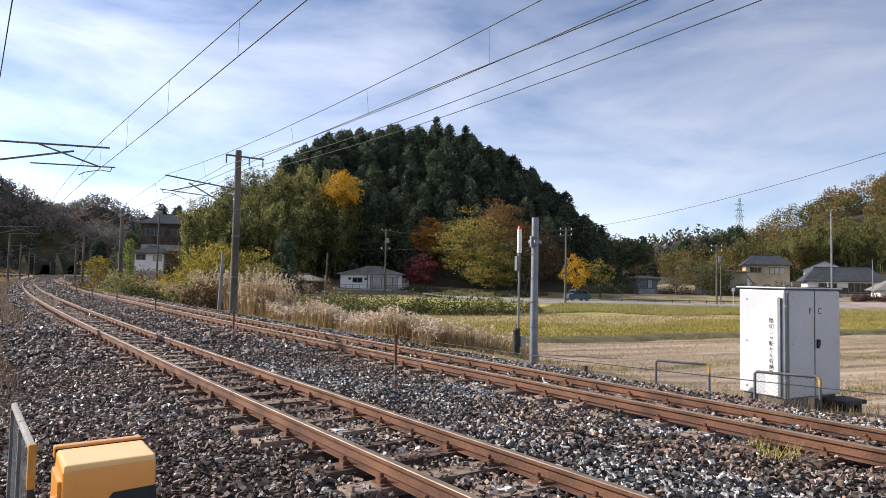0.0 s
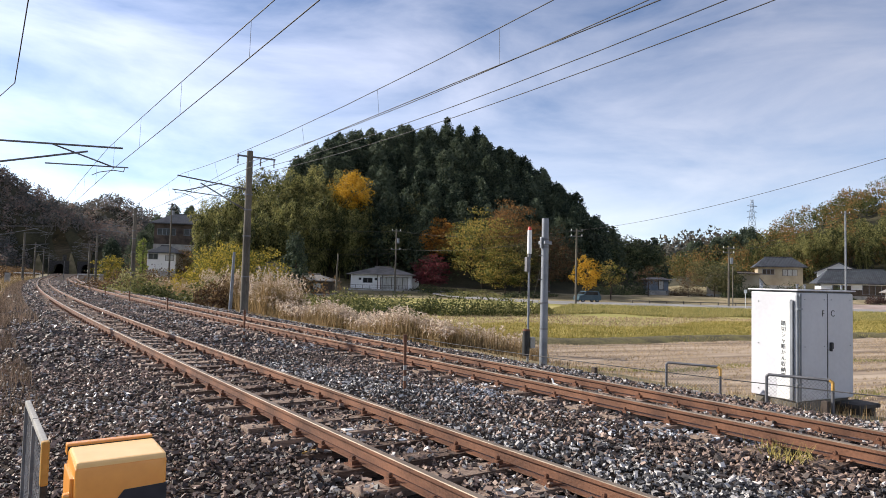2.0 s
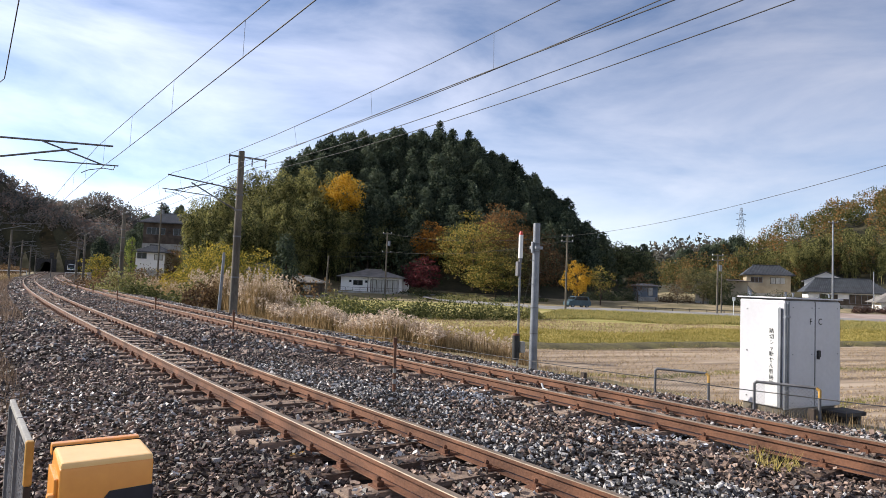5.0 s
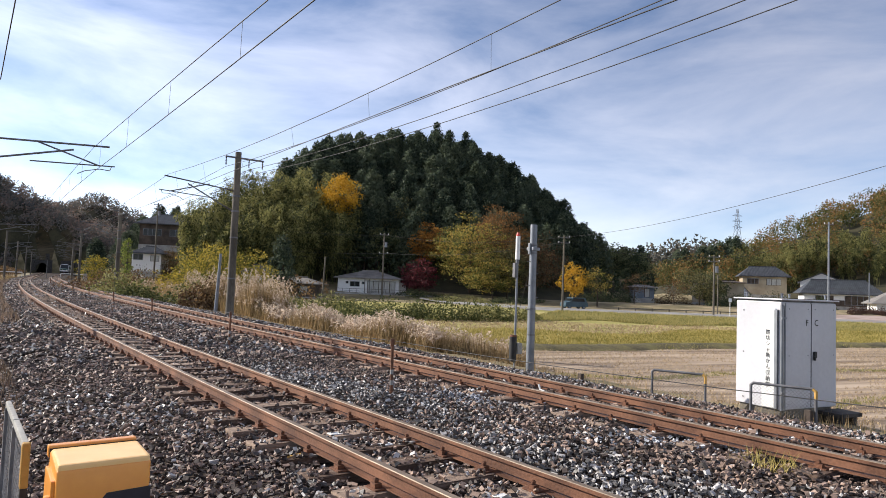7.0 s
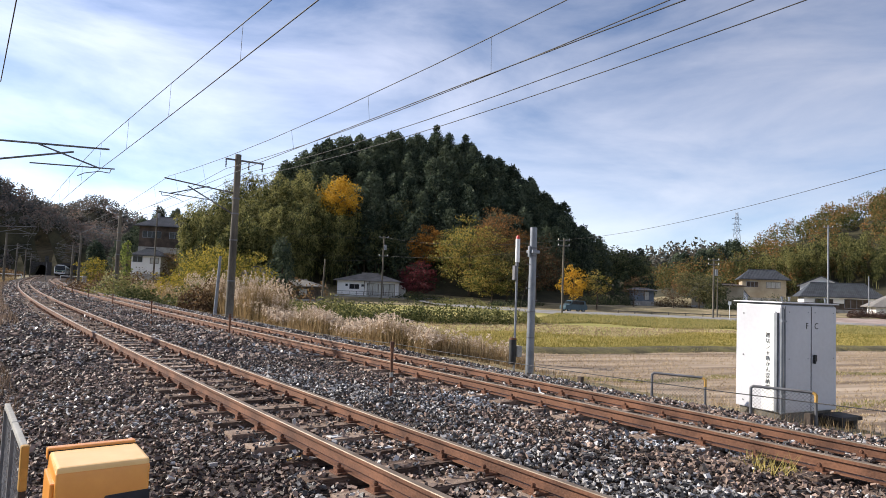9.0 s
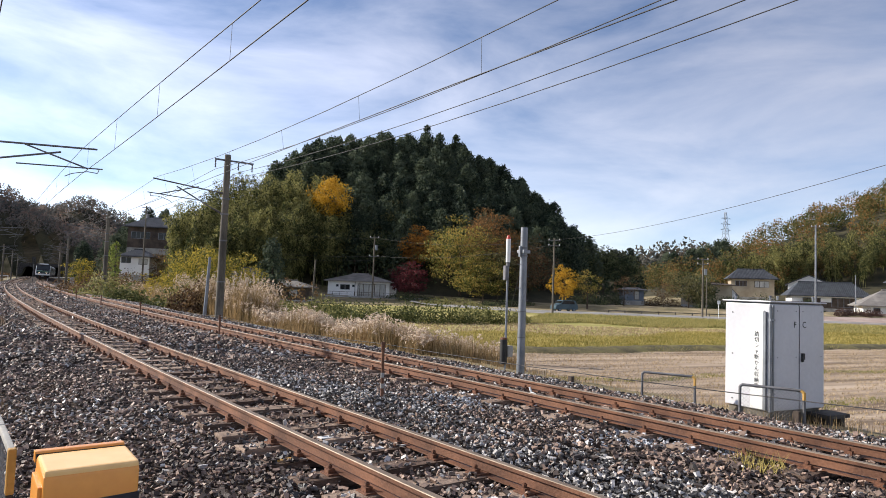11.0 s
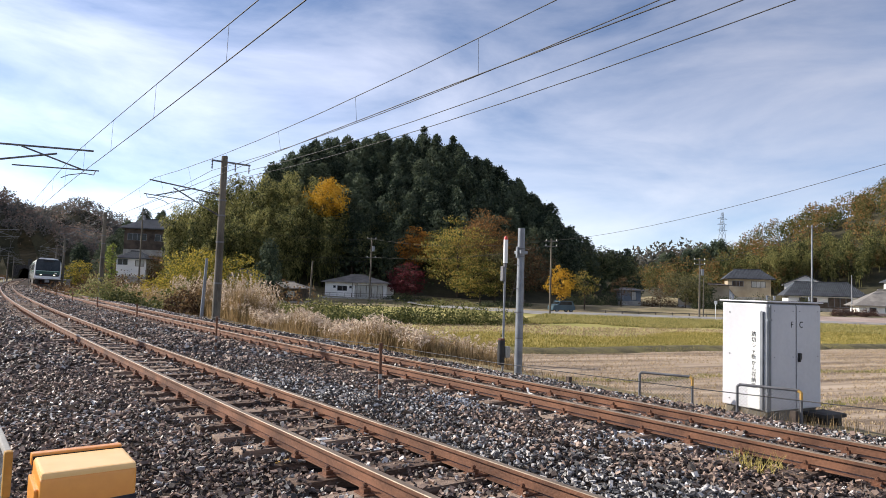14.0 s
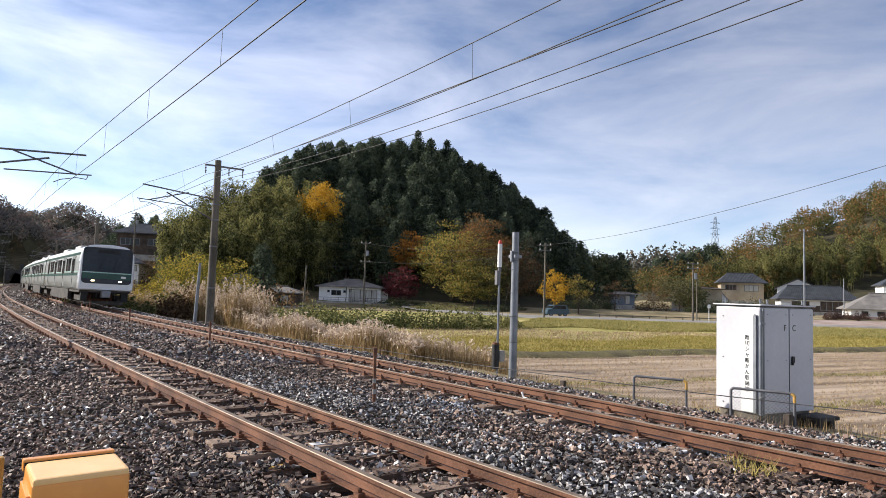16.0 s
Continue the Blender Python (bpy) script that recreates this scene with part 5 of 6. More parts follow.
# far woods: one object for each wooded slope
def woods_over(name, label, x0, x1, y0, y1, step, size, tufts, mat, seed, keep):
    rng = np.random.default_rng(seed)
    pts = np.array(jitter_grid(x0, x1, y0, y1, step, rng, lambda x, y: True))
    z = ground_z(pts[:, 0], pts[:, 1])
    s, o = to_line(pts[:, 0], pts[:, 1])
    d = np.where(o < 2, -o, o - gap2(s))
    ok = (z > 0.6) & ((d > 13) | (s > 386) | (z > 6)) & keep(pts[:, 0], pts[:, 1], z)
    pts, z = pts[ok], z[ok]
    h = step * (0.75 + 0.7 * rng.random(len(pts)))
    c = np.stack([pts[:, 0], pts[:, 1], z + h * 0.55], 1)
    rad = np.stack([np.full(len(pts), step * 0.48), np.full(len(pts), step * 0.48), h * 0.55], 1)
    lv = leaves(c, rad, tufts, size, rng, flat=0.3, up=0.1, corners=3, long=0.9)
    tagged(new(name, soup(name, lv.reshape(-1, 3), 3, M[mat])), label, "woods", kind="stuff")


# haze of distance is mixed into the next two leaf colours as paler grey
M["woods"] = leafmat("hazed_autumn_woods", (0.1, 0.105, 0.1), (0.31, 0.21, 0.165), c3=(0.185, 0.17, 0.15), vary=0, island=0.25, trans=0.3, scale=0.1)
M["woods_far"] = leafmat("hazed_green_woods", (0.055, 0.066, 0.055), (0.18, 0.14, 0.1), c3=(0.11, 0.105, 0.085), vary=0, island=0.25, trans=0.15, scale=0.03)
M["woods_right"] = leafmat("sunny_autumn_woods", (0.04, 0.058, 0.02), (0.3, 0.15, 0.055), c3=(0.14, 0.135, 0.045), vary=0, island=0.3, trans=0.32, scale=0.13)
woods_over("hillside_woods", "mixed brown and green woods on the tunnel hill, greyed for haze", -400, -40, 190, 490, 6.6, 0.95, 130, "woods", 701, lambda x, y, z: ((y > 215) | (x < -150)) & (y < 480))
woods_over("valley_side_woods", "sunlit green and russet woods on the hillside", 70, 290, 125, 232, 6.2, 0.48, 440, "woods_right", 702, lambda x, y, z: (z > 1.0) & (y > 165 - 0.15 * (x - 80)))
woods_over("distant_woods", "distant woods closing the valley, haze mixed into their colour", -60, 560, 300, 760, 11, 1.7, 100, "woods_far", 703, lambda x, y, z: z > 1.5)
woods_over("hill_foot_woods", "dark undergrowth on the hill", -58, 50, 100, 150, 4.0, 0.6, 60, "evergreen", 704, lambda x, y, z: z > 0.3)
# scrub along the far line on both sides
rng9 = np.random.default_rng(705)
sc_s = 64 + 290 * rng9.random(900)
sc_o = np.where(rng9.random(900) < 0.6, -7 - 26 * rng9.random(900) ** 1.4, gap2(sc_s) + 7.5 + 18 * rng9.random(900) ** 1.3)
sc_p = on_lines(sc_s, sc_o, 0.0)
sc_h = 0.8 + 2.6 * rng9.random(900) * np.clip((abs(sc_o - 2) - 5) / 12, 0.25, 1)
sc_p[:, 2] = ground_z(sc_p[:, 0], sc_p[:, 1]) + sc_h * 0.4
lv = leaves(sc_p, np.stack([1.1 + sc_h * 0.3, 1.1 + sc_h * 0.3, sc_h * 0.65], 1), 100, 0.34, rng9, flat=0.3, up=0.1)
tagged(new("lineside_scrub", soup("lineside_scrub", lv.reshape(-1, 3), 3, M["brownscrub"])), "dry brown scrub along the far line", "scrub", kind="stuff")
scatter([bamboo(211, 13, 4.0, "sunlit bamboo clump on the far slope", "far bamboo"), bamboo(212, 12, 3.6, "sunlit bamboo clump on the far slope", "far bamboo")],
        [(92, 165), (96, 163), (100, 166), (88, 168), (104, 168), (112, 160), (108, 158), (97, 172), (84, 172), (124, 160), (128, 162), (116, 163), (120, 158), (104, 161), (133, 156), (138, 160), (142, 154), (111, 168), (95, 168), (130, 170), (136, 172)], rng)
scatter([cedar(221, 11, 3.0, "dark cedar on the far slope", group="far cedars"), cedar(222, 10, 2.8, "dark cedar on the far slope", group="far cedars")],
        [(88, 205), (92, 208), (96, 210), (84, 204), (80, 207), (90, 215), (79, 211), (95, 203)] + [(-96, 189), (-92, 186), (-89, 190), (-85, 188), (-94, 194), (-87, 195), (-81, 191), (-91, 192), (-78, 160), (-82, 164), (-74, 165), (-70, 158), (-86, 158), (-92, 170), (-60, 160)], rng)


# ---------- buildings, road, poles ----------
def gz(x, y):
    return float(ground_z(np.array([x]), np.array([y]))[0])


def hip_roof(bm, w, d, z0, rise, over=0.6, ridge=0.45, thick=0.12):
    a, b = w / 2 + over, d / 2 + over
    r = (w / 2) * ridge
    base = [bm.verts.new(p) for p in ((-a, -b, z0), (a, -b, z0), (a, b, z0), (-a, b, z0))]
    low = [bm.verts.new((v.co.x, v.co.y, z0 - thick)) for v in base]
    top = [bm.verts.new((-r, 0, z0 + rise)), bm.verts.new((r, 0, z0 + rise))]
    bm.faces.new((base[0], base[1], top[1], top[0]))
    bm.faces.new((base[1], base[2], top[1]))
    bm.faces.new((base[2], base[3], top[0], top[1]))
    bm.faces.new((base[3], base[0], top[0]))
    for i in range(4):
        j = (i + 1) % 4
        bm.faces.new((base[i], low[i], low[j], base[j]))
    bm.faces.new(low)
    bmesh.ops.recalc_face_normals(bm, faces=bm.faces[:])
    return bm


def tile_rows(parent, w, d, z0, rise, over, n, mat, ridge):
    """Round tile ribs running up the front slope of a roof."""
    bm = bmesh.new()
    b = d / 2 + over
    for i in range(n):
        x = -w / 2 - over + (w + 2 * over) * (i + 0.5) / n
        r = w / 2 * ridge
        end = 1.0 if abs(x) <= r else max(0.0, 1 - (abs(x) - r) / (w / 2 + over - r))
        if end > 0.08:
            bm_cyl(bm, (x, -b, z0 + 0.03), (x, -b + b * end, z0 + rise * end + 0.03), 0.07, None, 6)
    return part("tile_ribs", bm, mat, parent, "rows of grey roof tiles")


def house(name, label, x, y, turn, w, d, h, rise, wall, roof, windows, base=0.0, ridge=0.45, ribs=0, over=0.6, lower=None, floor_z=None, gable=False):
    t = thing(name, label, "house", pose(x, y, gz(x, y) + base if floor_z is None else floor_z, 0, 0, turn))
    body = part("wall", boxes((-w / 2, w / 2, -d / 2, d / 2, -0.9, h)), M[wall], t)
    if gable:
        bm = bmesh.new()
        eave = h - rise * over / (w / 2)
        prism(bm, [(-w / 2 - over, eave), (0, h + rise), (w / 2 + over, eave), (w / 2 + over, eave + 0.2), (0, h + rise + 0.22), (-w / 2 - over, eave + 0.2)], -d / 2 - 0.5, d / 2 + 0.5)
        ro = part("roof", bm, M[roof], t, "gabled tile roof")
        part("gable_wall", prism(bmesh.new(), [(-w / 2, h), (w / 2, h), (0, h + rise)], -d / 2, d / 2), M[wall], t, "plastered gable")
    else:
        ro = part("roof", hip_roof(bmesh.new(), w, d, h + 0.05, rise, over, ridge), M[roof], t, "hipped roof")
    if ribs:
        tile_rows(ro, w, d, h + 0.05, rise, over, ribs, M[roof], ridge)
    if not gable:
        part("ridge_cap", boxes((-w / 2 * ridge - 0.15, w / 2 * ridge + 0.15, -0.14, 0.14, h + rise - 0.02, h + rise + 0.2), bevel=0.04), M[roof], ro)
    part("foundation", boxes((-w / 2 - 0.05, w / 2 + 0.05, -d / 2 - 0.05, d / 2 + 0.05, -1.0, 0.25)), M["concrete"], t, "grey concrete footing")
    if lower:
        part("lower_wall", boxes((-w / 2 - 0.03, w / 2 + 0.03, -d / 2 - 0.03, d / 2 + 0.03, 0.2, h * 0.55)), M[lower], t)
    for (wx, wz, ww, wh, kind) in windows:
        yy = -d / 2
        wi = part("window", boxes((wx - ww / 2, wx + ww / 2, yy - 0.035, yy + 0.02, wz, wz + wh)), M[kind], t)
        fr = [(wx - ww / 2 - 0.1, wx - ww / 2, yy - 0.06, yy, wz - 0.06, wz + wh + 0.06), (wx + ww / 2, wx + ww / 2 + 0.06, yy - 0.06, yy, wz - 0.06, wz + wh + 0.06),
              (wx - ww / 2, wx + ww / 2, yy - 0.06, yy, wz + wh, wz + wh + 0.06), (wx - ww / 2, wx + ww / 2, yy - 0.08, yy, wz - 0.06, wz)]
        k = max(1, round(ww / 0.9))
        for i in range(1, k):
            xx = wx - ww / 2 + ww * i / k
            fr.append((xx - 0.05, xx + 0.05, yy - 0.055, yy, wz, wz + wh))
        part("frame", boxes(*fr), M["wood"] if kind == "curtain" else M["galv"], wi, "window frame")
    return t


white = house("white_house", "single storey white house with brown grey hipped roof", -12.2, 111, 2, 10.4, 7.0, 2.75, 1.25, "whitewall", "slate",
              [(2.2, 0.35, 4.6, 1.95, "curtain"), (-2.3, 1.35, 1.5, 0.75, "glass"), (-3.6, 1.8, 0.3, 0.3, "glass"), (-0.9, 1.8, 0.3, 0.3, "glass")], ridge=0.25, over=0.7, floor_z=-0.7)
part("side_wing", boxes((5.2, 6.3, -2.6, 2.6, -0.9, 2.2), bevel=0.02), M["whitewall"], white, "low white side porch")
part("pillar", cyls(((-0.6, -3.9, 0), (-0.6, -3.9, 2.7), 0.05, None, 8), ((0.2, -3.9, 0), (0.2, -3.9, 2.7), 0.04, None, 8)), M["wood"], white)
wall_ = thing("garden_wall", "low pale block wall with thin railing before the house", "wall", pose(-7.0, 104.5, -0.72, 0, 0, -3))
part("wall_base", boxes((-10.5, 9.5, -0.12, 0.12, -0.8, 0.32), bevel=0.02), M["concrete"], wall_)
part("railing", boxes(*[(x, x + 0.05, -0.025, 0.025, 0.3, 1.0) for x in np.arange(-10.3, 9.3, 1.2)], (-10.3, 9.4, -0.02, 0.02, 0.95, 1.0), (-10.3, 9.4, -0.02, 0.02, 0.6, 0.63)), M["wood"], wall_, "thin dark railing")

house("large_house", "large two storey dark timber house on the slope", -58.8, 138, 12, 11, 9, 4.6, 2.4, "wood", "tile", [(-3, 2.2, 3.5, 1.3, "glass"), (2.5, 2.2, 4, 1.3, "glass")], base=5.2, ridge=0.5, ribs=34, over=0.9)
house("farm_house", "small pale two storey house below the slope", -55.8, 122, 8, 5.2, 5, 3.6, 1.4, "whitewall", "tile", [(-1.5, 2.4, 1.6, 1.0, "glass"), (1.5, 2.2, 1.4, 1.0, "curtain")], base=2.6, ridge=0.3, ribs=18)
house("storehouse", "small white walled storehouse with dark roof", -28.5, 100, 5, 5.5, 5, 3.2, 1.4, "whitewall", "tile", [(-1.0, 1.4, 1.0, 0.9, "glass"), (1.4, 0.8, 1.0, 1.7, "wood")], base=0.3, ridge=0.3, ribs=14)
house("garden_shed", "low dark shed among the bushes", -22, 98, -4, 7, 4, 2.2, 0.9, "wood", "slate", [(-1.6, 0.9, 1.6, 0.8, "curtain"), (1.6, 0.9, 1.2, 0.9, "curtain")], ridge=0.4)
house("tiled_house", "large farmhouse with grey tiled roof and white gable", 80, 127, -22, 13, 8, 2.6, 2.8, "whitewall", "tile", [(-3, 0.6, 3.0, 1.6, "wood"), (2.5, 0.6, 4, 1.7, "wood")], base=0.4, ridge=0.72, ribs=44, over=0.9, lower="wood")
house("tiled_house", "old house with grey tiled roof and pale walls", 78.5, 154, -20, 9.4, 8, 4.6, 2.4, "cream", "tile", [(-2.5, 2.8, 2.4, 1.2, "wood"), (2, 2.6, 3, 1.4, "curtain")], ridge=0.62, ribs=36, over=0.9, floor_z=1.7)
house("gable_house", "white plastered gabled house behind the farmhouse", 85.2, 141, -31, 8.2, 7, 4.9, 1.9, "whitewall", "tile", [(0, 3.2, 1.6, 1.0, "glass")], over=0.6, floor_z=0.2, gable=True)
house("outbuilding", "small white gabled outbuilding", 67.2, 142, -25, 3.4, 5, 3.0, 2.0, "whitewall", "tile", [(0, 1.2, 1.2, 1.0, "wood")], over=0.5, floor_z=-0.5, gable=True)
house("long_house", "long pale pink house with grey roof and small windows", 78, 101, -24, 15, 7, 2.6, 2.6, "whitewall", "slate", [(-5.6, 1.65, 0.8, 0.6, "glass"), (-3.4, 1.65, 0.9, 0.6, "glass"), (-0.9, 1.65, 0.9, 0.6, "glass"), (1.6, 1.65, 0.9, 0.6, "glass"), (4.2, 1.65, 0.9, 0.6, "glass")], ridge=0.55, over=0.8, lower="pinkwall", floor_z=-1.55)
house("white_annex", "tall white two storey house with dark roof", 87, 112, -24, 7, 6, 5.6, 2.0, "whitewall", "tile", [(-2.2, 3.6, 0.9, 1.1, "glass"), (1.0, 3.6, 0.9, 1.1, "glass")], base=0.3, ridge=0.3, ribs=22)
house("tan_shed", "tan corrugated shed with flat dark roof", 53.5, 122, -10, 8, 6, 4.2, 0.3, "cream", "wood", [(-2, 0.6, 2.4, 2.2, "wood")], base=0.2, ridge=0.8)
house("blue_shed", "small blue grey shed by the road", 38.6, 121, -6, 3.8, 4, 2.3, 0.3, "bluewall", "slate", [(0.6, 0.5, 0.8, 1.5, "curtain")], floor_z=0.1, ridge=0.7)

# the road behind the fields
v, fcs = [], []
xs = np.linspace(-3, 140, 60)


def road_y(x):
    return 80.6 - 0.08 * (min(x, 60) - 15) + 1.15 * max(0.0, 14 - x) + 0.0016 * max(0.0, x - 60) ** 2


for x in xs:
    for dy in (-4.0, 4.4):
        v.append((x, road_y(x) + dy, gz(x, road_y(x)) + 0.12 + 0.02 * dy))
for i in range(len(xs) - 1):
    fcs.append((2 * i, 2 * i + 2, 2 * i + 3, 2 * i + 1))
tagged(new("road", mesh("road", v, fcs, M["asphalt"])), "narrow grey asphalt road behind the fields", "road", kind="structure")
gr = thing("guard_rail", "low weathered guard rail along the road", "guard rail")
for i in range(12):
    x = 24 + i * 2.2
    y = road_y(x) + 4.9
    part("post", boxes((x - 0.06, x + 0.06, y, y + 0.12, gz(x, y) - 0.1, gz(x, y) + 0.6)), M["polecon"], gr)
    part("rail", cyls(((x, y - 0.03, gz(x, y) + 0.5), (x + 2.2, road_y(x + 2.2) + 4.87, gz(x + 2.2, y) + 0.5), 0.06, None, 6)), M["polecon"], gr)


def utility_pole(x, y, z0, z1, r, label, arms, mat="polecon", lean=0.0, tr=False):
    t = thing("utility_pole", label, "utility pole", pose(x, y, z0, 0, lean, 0), "utility poles")
    h = z1 - z0
    part("pole", cyls(((0, 0, -0.4), (0, 0, h), r, r * 0.7, 12)), M[mat], t, smooth=True)
    for z in arms:
        a = part("cross_arm", boxes((-0.75, 0.75, -0.05, 0.05, h - z - 0.05, h - z + 0.05)), M["tube"], t)
        for xx in (-0.65, 0.0, 0.65):
            part("insulator", cyls(((xx, 0, h - z + 0.05), (xx, 0, h - z + 0.24), 0.05, 0.03, 8)), M["rod_white"], a, "white insulator")
    if tr:
        part("transformer", cyls(((0.32, 0, h - 2.2), (0.32, 0, h - 1.4), 0.24, None, 14)), M["galv"], t, "grey pole transformer", smooth=True)
    return t


utility_pole(15.07, 77.5, -1.25, 8.04, 0.14, "brown weathered utility pole beside the road", (0.25, 0.9))
utility_pole(35.3, 81.5, -1.05, 6.55, 0.13, "grey utility pole with transformer by the road", (0.2, 0.8), tr=True)
utility_pole(36.7, 83.5, -1.05, 4.1, 0.09, "short grey pole by the road", ())
utility_pole(61.5, 100, -1.2, 13.7, 0.17, "tall grey utility pole before the houses", (0.3,), "galv")
utility_pole(-9.2, 101.5, -0.9, 9.3, 0.15, "weathered utility pole behind the house", (0.2, 3.2), tr=True)
utility_pole(-11.2, 60.5, -1.6, 3.7, 0.1, "short leaning concrete post in the scrub", (), "polecon", 2)
utility_pole(-11.35, 32.3, -0.9, 2.62, 0.1, "short pale steel post beside the line", (), "galv", 2)
utility_pole(-50.5, 112, -0.6, 14.0, 0.16, "weathered utility pole on the slope", (0.3, 1.0), tr=True)
utility_pole(70, 103, -1.2, 6.0, 0.1, "grey pole before the houses", (), "galv")
for (a, b, sg, r) in [((15.07, 77.5, 7.87), (27.5, 8, 11.2), 1.6, 0.016), ((15.07, 77.5, 7.83), (35.3, 81.5, 6.37), 0.6, 0.016), ((15.07, 77.5, 7.35), (35.3, 81.5, 5.94), 0.6, 0.016), ((15.07, 77.5, 7.83), (-9.2, 101.5, 9.1), 0.9, 0.016), ((15.07, 77.5, 7.27), (-9.2, 101.5, 6.2), 0.9, 0.016),
                      ((35.3, 81.5, 6.37), (61.5, 100, 13.3), 0.8, 0.018), ((35.3, 81.5, 5.86), (61.5, 100, 12.7), 0.8, 0.018), ((-9.2, 101.5, 9.0), (-50.5, 112, 13.6), 1.4, 0.018), ((-9.2, 101.5, 6.1), (-50.5, 112, 9.6), 1.4, 0.018), ((-9.2, 101.5, 5.5), (-50.5, 112, 9.0), 1.6, 0.018), ((61.5, 100, 13.3), (120, 110, 12.5), 1.2, 0.018)]:
    wire("power_line", sag_line(a, b, sg, 18), r, "dark overhead power line between utility poles", "wire", group="power lines")
# creeper-covered post
cp_ = thing("ivy_post", "utility post wrapped in green creeper", "post", pose(-41.5, 84, -0.9))
part("pole", cyls(((0, 0, -0.3), (0, 0, 6.6), 0.13, None, 10)), M["polecon"], cp_)
rn = np.random.default_rng(77)
zz = np.linspace(0.3, 6.6, 26)
lv = leaves(np.stack([rn.normal(size=26) * 0.2, rn.normal(size=26) * 0.2, zz], 1), np.tile([[0.55, 0.55, 0.45]], (26, 1)) * (0.7 + 0.5 * rn.random((26, 1))), 60, 0.2, rn, corners=4)
ob = new("creeper", soup("creeper", lv.reshape(-1, 3), 4, M["ivy"]))
ob.parent = cp_

# transmission tower on the ridge
tw = thing("transmission_tower", "distant grey lattice transmission tower on the ridge", "pylon", pose(305, 650, 36, 0, 0, 20))
bm = bmesh.new()
H_ = 55
def leg_at(z):
    u = z / H_
    return 4.2 * (1 - u) ** 1.25 + 0.7
lev = [0, 9, 17, 24, 30, 36, 41, 46, 50, 55]
for z0, z1 in zip(lev, lev[1:]):
    a, b = leg_at(z0), leg_at(z1)
    for sx, sy in ((-1, -1), (1, -1), (1, 1), (-1, 1)):
        bm_cyl(bm, (sx * a, sy * a, z0), (sx * b, sy * b, z1), 0.22, None, 5)
    for (p, q) in (((-1, -1), (1, -1)), ((1, -1), (1, 1)), ((1, 1), (-1, 1)), ((-1, 1), (-1, -1))):
        bm_cyl(bm, (p[0] * a, p[1] * a, z0), (q[0] * b, q[1] * b, z1), 0.13, None, 4)
        bm_cyl(bm, (q[0] * a, q[1] * a, z0), (p[0] * b, p[1] * b, z1), 0.13, None, 4)
part("lattice", bm, M["tower"], tw)
for z in (36, 42, 48):
    part("cross_arm", cyls(((-6.5, 0, z), (6.5, 0, z), 0.2, None, 5), ((-6.5, 0, z), (0, 0, z + 2), 0.14, None, 4), ((6.5, 0, z), (0, 0, z + 2), 0.14, None, 4)), M["tower"], tw)


# a small parked car
def small_car(x, y, turn):
    t = thing("parked_car", "small blue grey car parked by the road", "car", pose(x, y, gz(x, y) + 0.12, 0, 0, turn))
    prof = [(-1.7, 0.3), (-1.7, 0.8), (-1.55, 0.95), (-1.3, 1.5), (0.6, 1.52), (1.05, 0.98), (1.62, 0.86), (1.7, 0.6), (1.7, 0.3)]
    bm = bmesh.new()
    prism(bm, prof, -0.74, 0.74)
    part("body", bm, M["carblue"], t, "blue grey painted body")
    for sy in (-0.745, 0.745):
        bm = bmesh.new()
        prism(bm, [(-1.2, 1.0), (-1.1, 1.42), (0.5, 1.44), (0.85, 1.0)], sy - 0.01, sy + 0.01)
        part("side_window", bm, M["glass"], t)
    part("windscreen", boxes((0.72, 0.98, -0.65, 0.65, 1.02, 1.4)), M["glass"], t)
    for wx in (-1.1, 1.1):
        for sy in (-0.72, 0.58):
            w = part("wheel", cyls(((wx, sy, 0.28), (wx, sy + 0.14, 0.28), 0.28, None, 16)), M["tyre"], t)
            part("rim", cyls(((wx, sy - 0.01, 0.28), (wx, sy + 0.15, 0.28), 0.16, None, 12)), M["galv"], w)


small_car(18.2, 85.6, 200)
# round clipped bushes before the long house
for i, (x, y) in enumerate([(62.5, 95.5), (64.6, 96.3), (66.8, 95.6), (69.0, 96.8), (71.5, 95.9), (68, 99.5)]):
    mound(x, y, 0.9, 0.8, 1.15, "hedge", "round clipped dark red brown bush", 800 + i, 26, 60, 0.11, "clipped_bush")
# pale forecourt
v, fcs = [], []
for i in range(13):
    for j in range(5):
        x, y = 52 + i * 4, 78 + j * 4 - 0.2 * i
        v.append((x, y, gz(x, y) + 0.16))
for i in range(12):
    for j in range(4):
        a = i * 5 + j
        fcs.append((a, a + 5, a + 6, a + 1))
M["gravel"] = material("pinkish_gravel", (0.26, 0.19, 0.16), (0.42, 0.33, 0.29), scale=0.4, fine=12, rough=1, bump=0.5, space="World")
tagged(new("forecourt", mesh("forecourt", v, fcs, M["gravel"], smooth=True)), "pinkish gravel yard before the houses", "yard", kind="structure")


# ---------- line side things close by ----------
def text_mesh(body, size, mat, name, extrude=0.0015):
    cu = bpy.data.curves.new(name, "FONT")
    cu.body, cu.size, cu.align_x, cu.align_y, cu.extrude = body, size, "CENTER", "CENTER", extrude
    tmp = bpy.data.objects.new(name, cu)
    scene.collection.objects.link(tmp)
    bpy.context.view_layer.update()
    me = bpy.data.meshes.new_from_object(tmp.evaluated_get(bpy.context.evaluated_depsgraph_get()))
    bpy.data.objects.remove(tmp)
    me.materials.clear()
    me.materials.append(mat)
    return me


def letter(body, size, parent, m, name="letter"):
    ob = new(name, text_mesh(body, size, M["ink"], name))
    ob.parent = parent
    ob.matrix_basis = m
    return ob


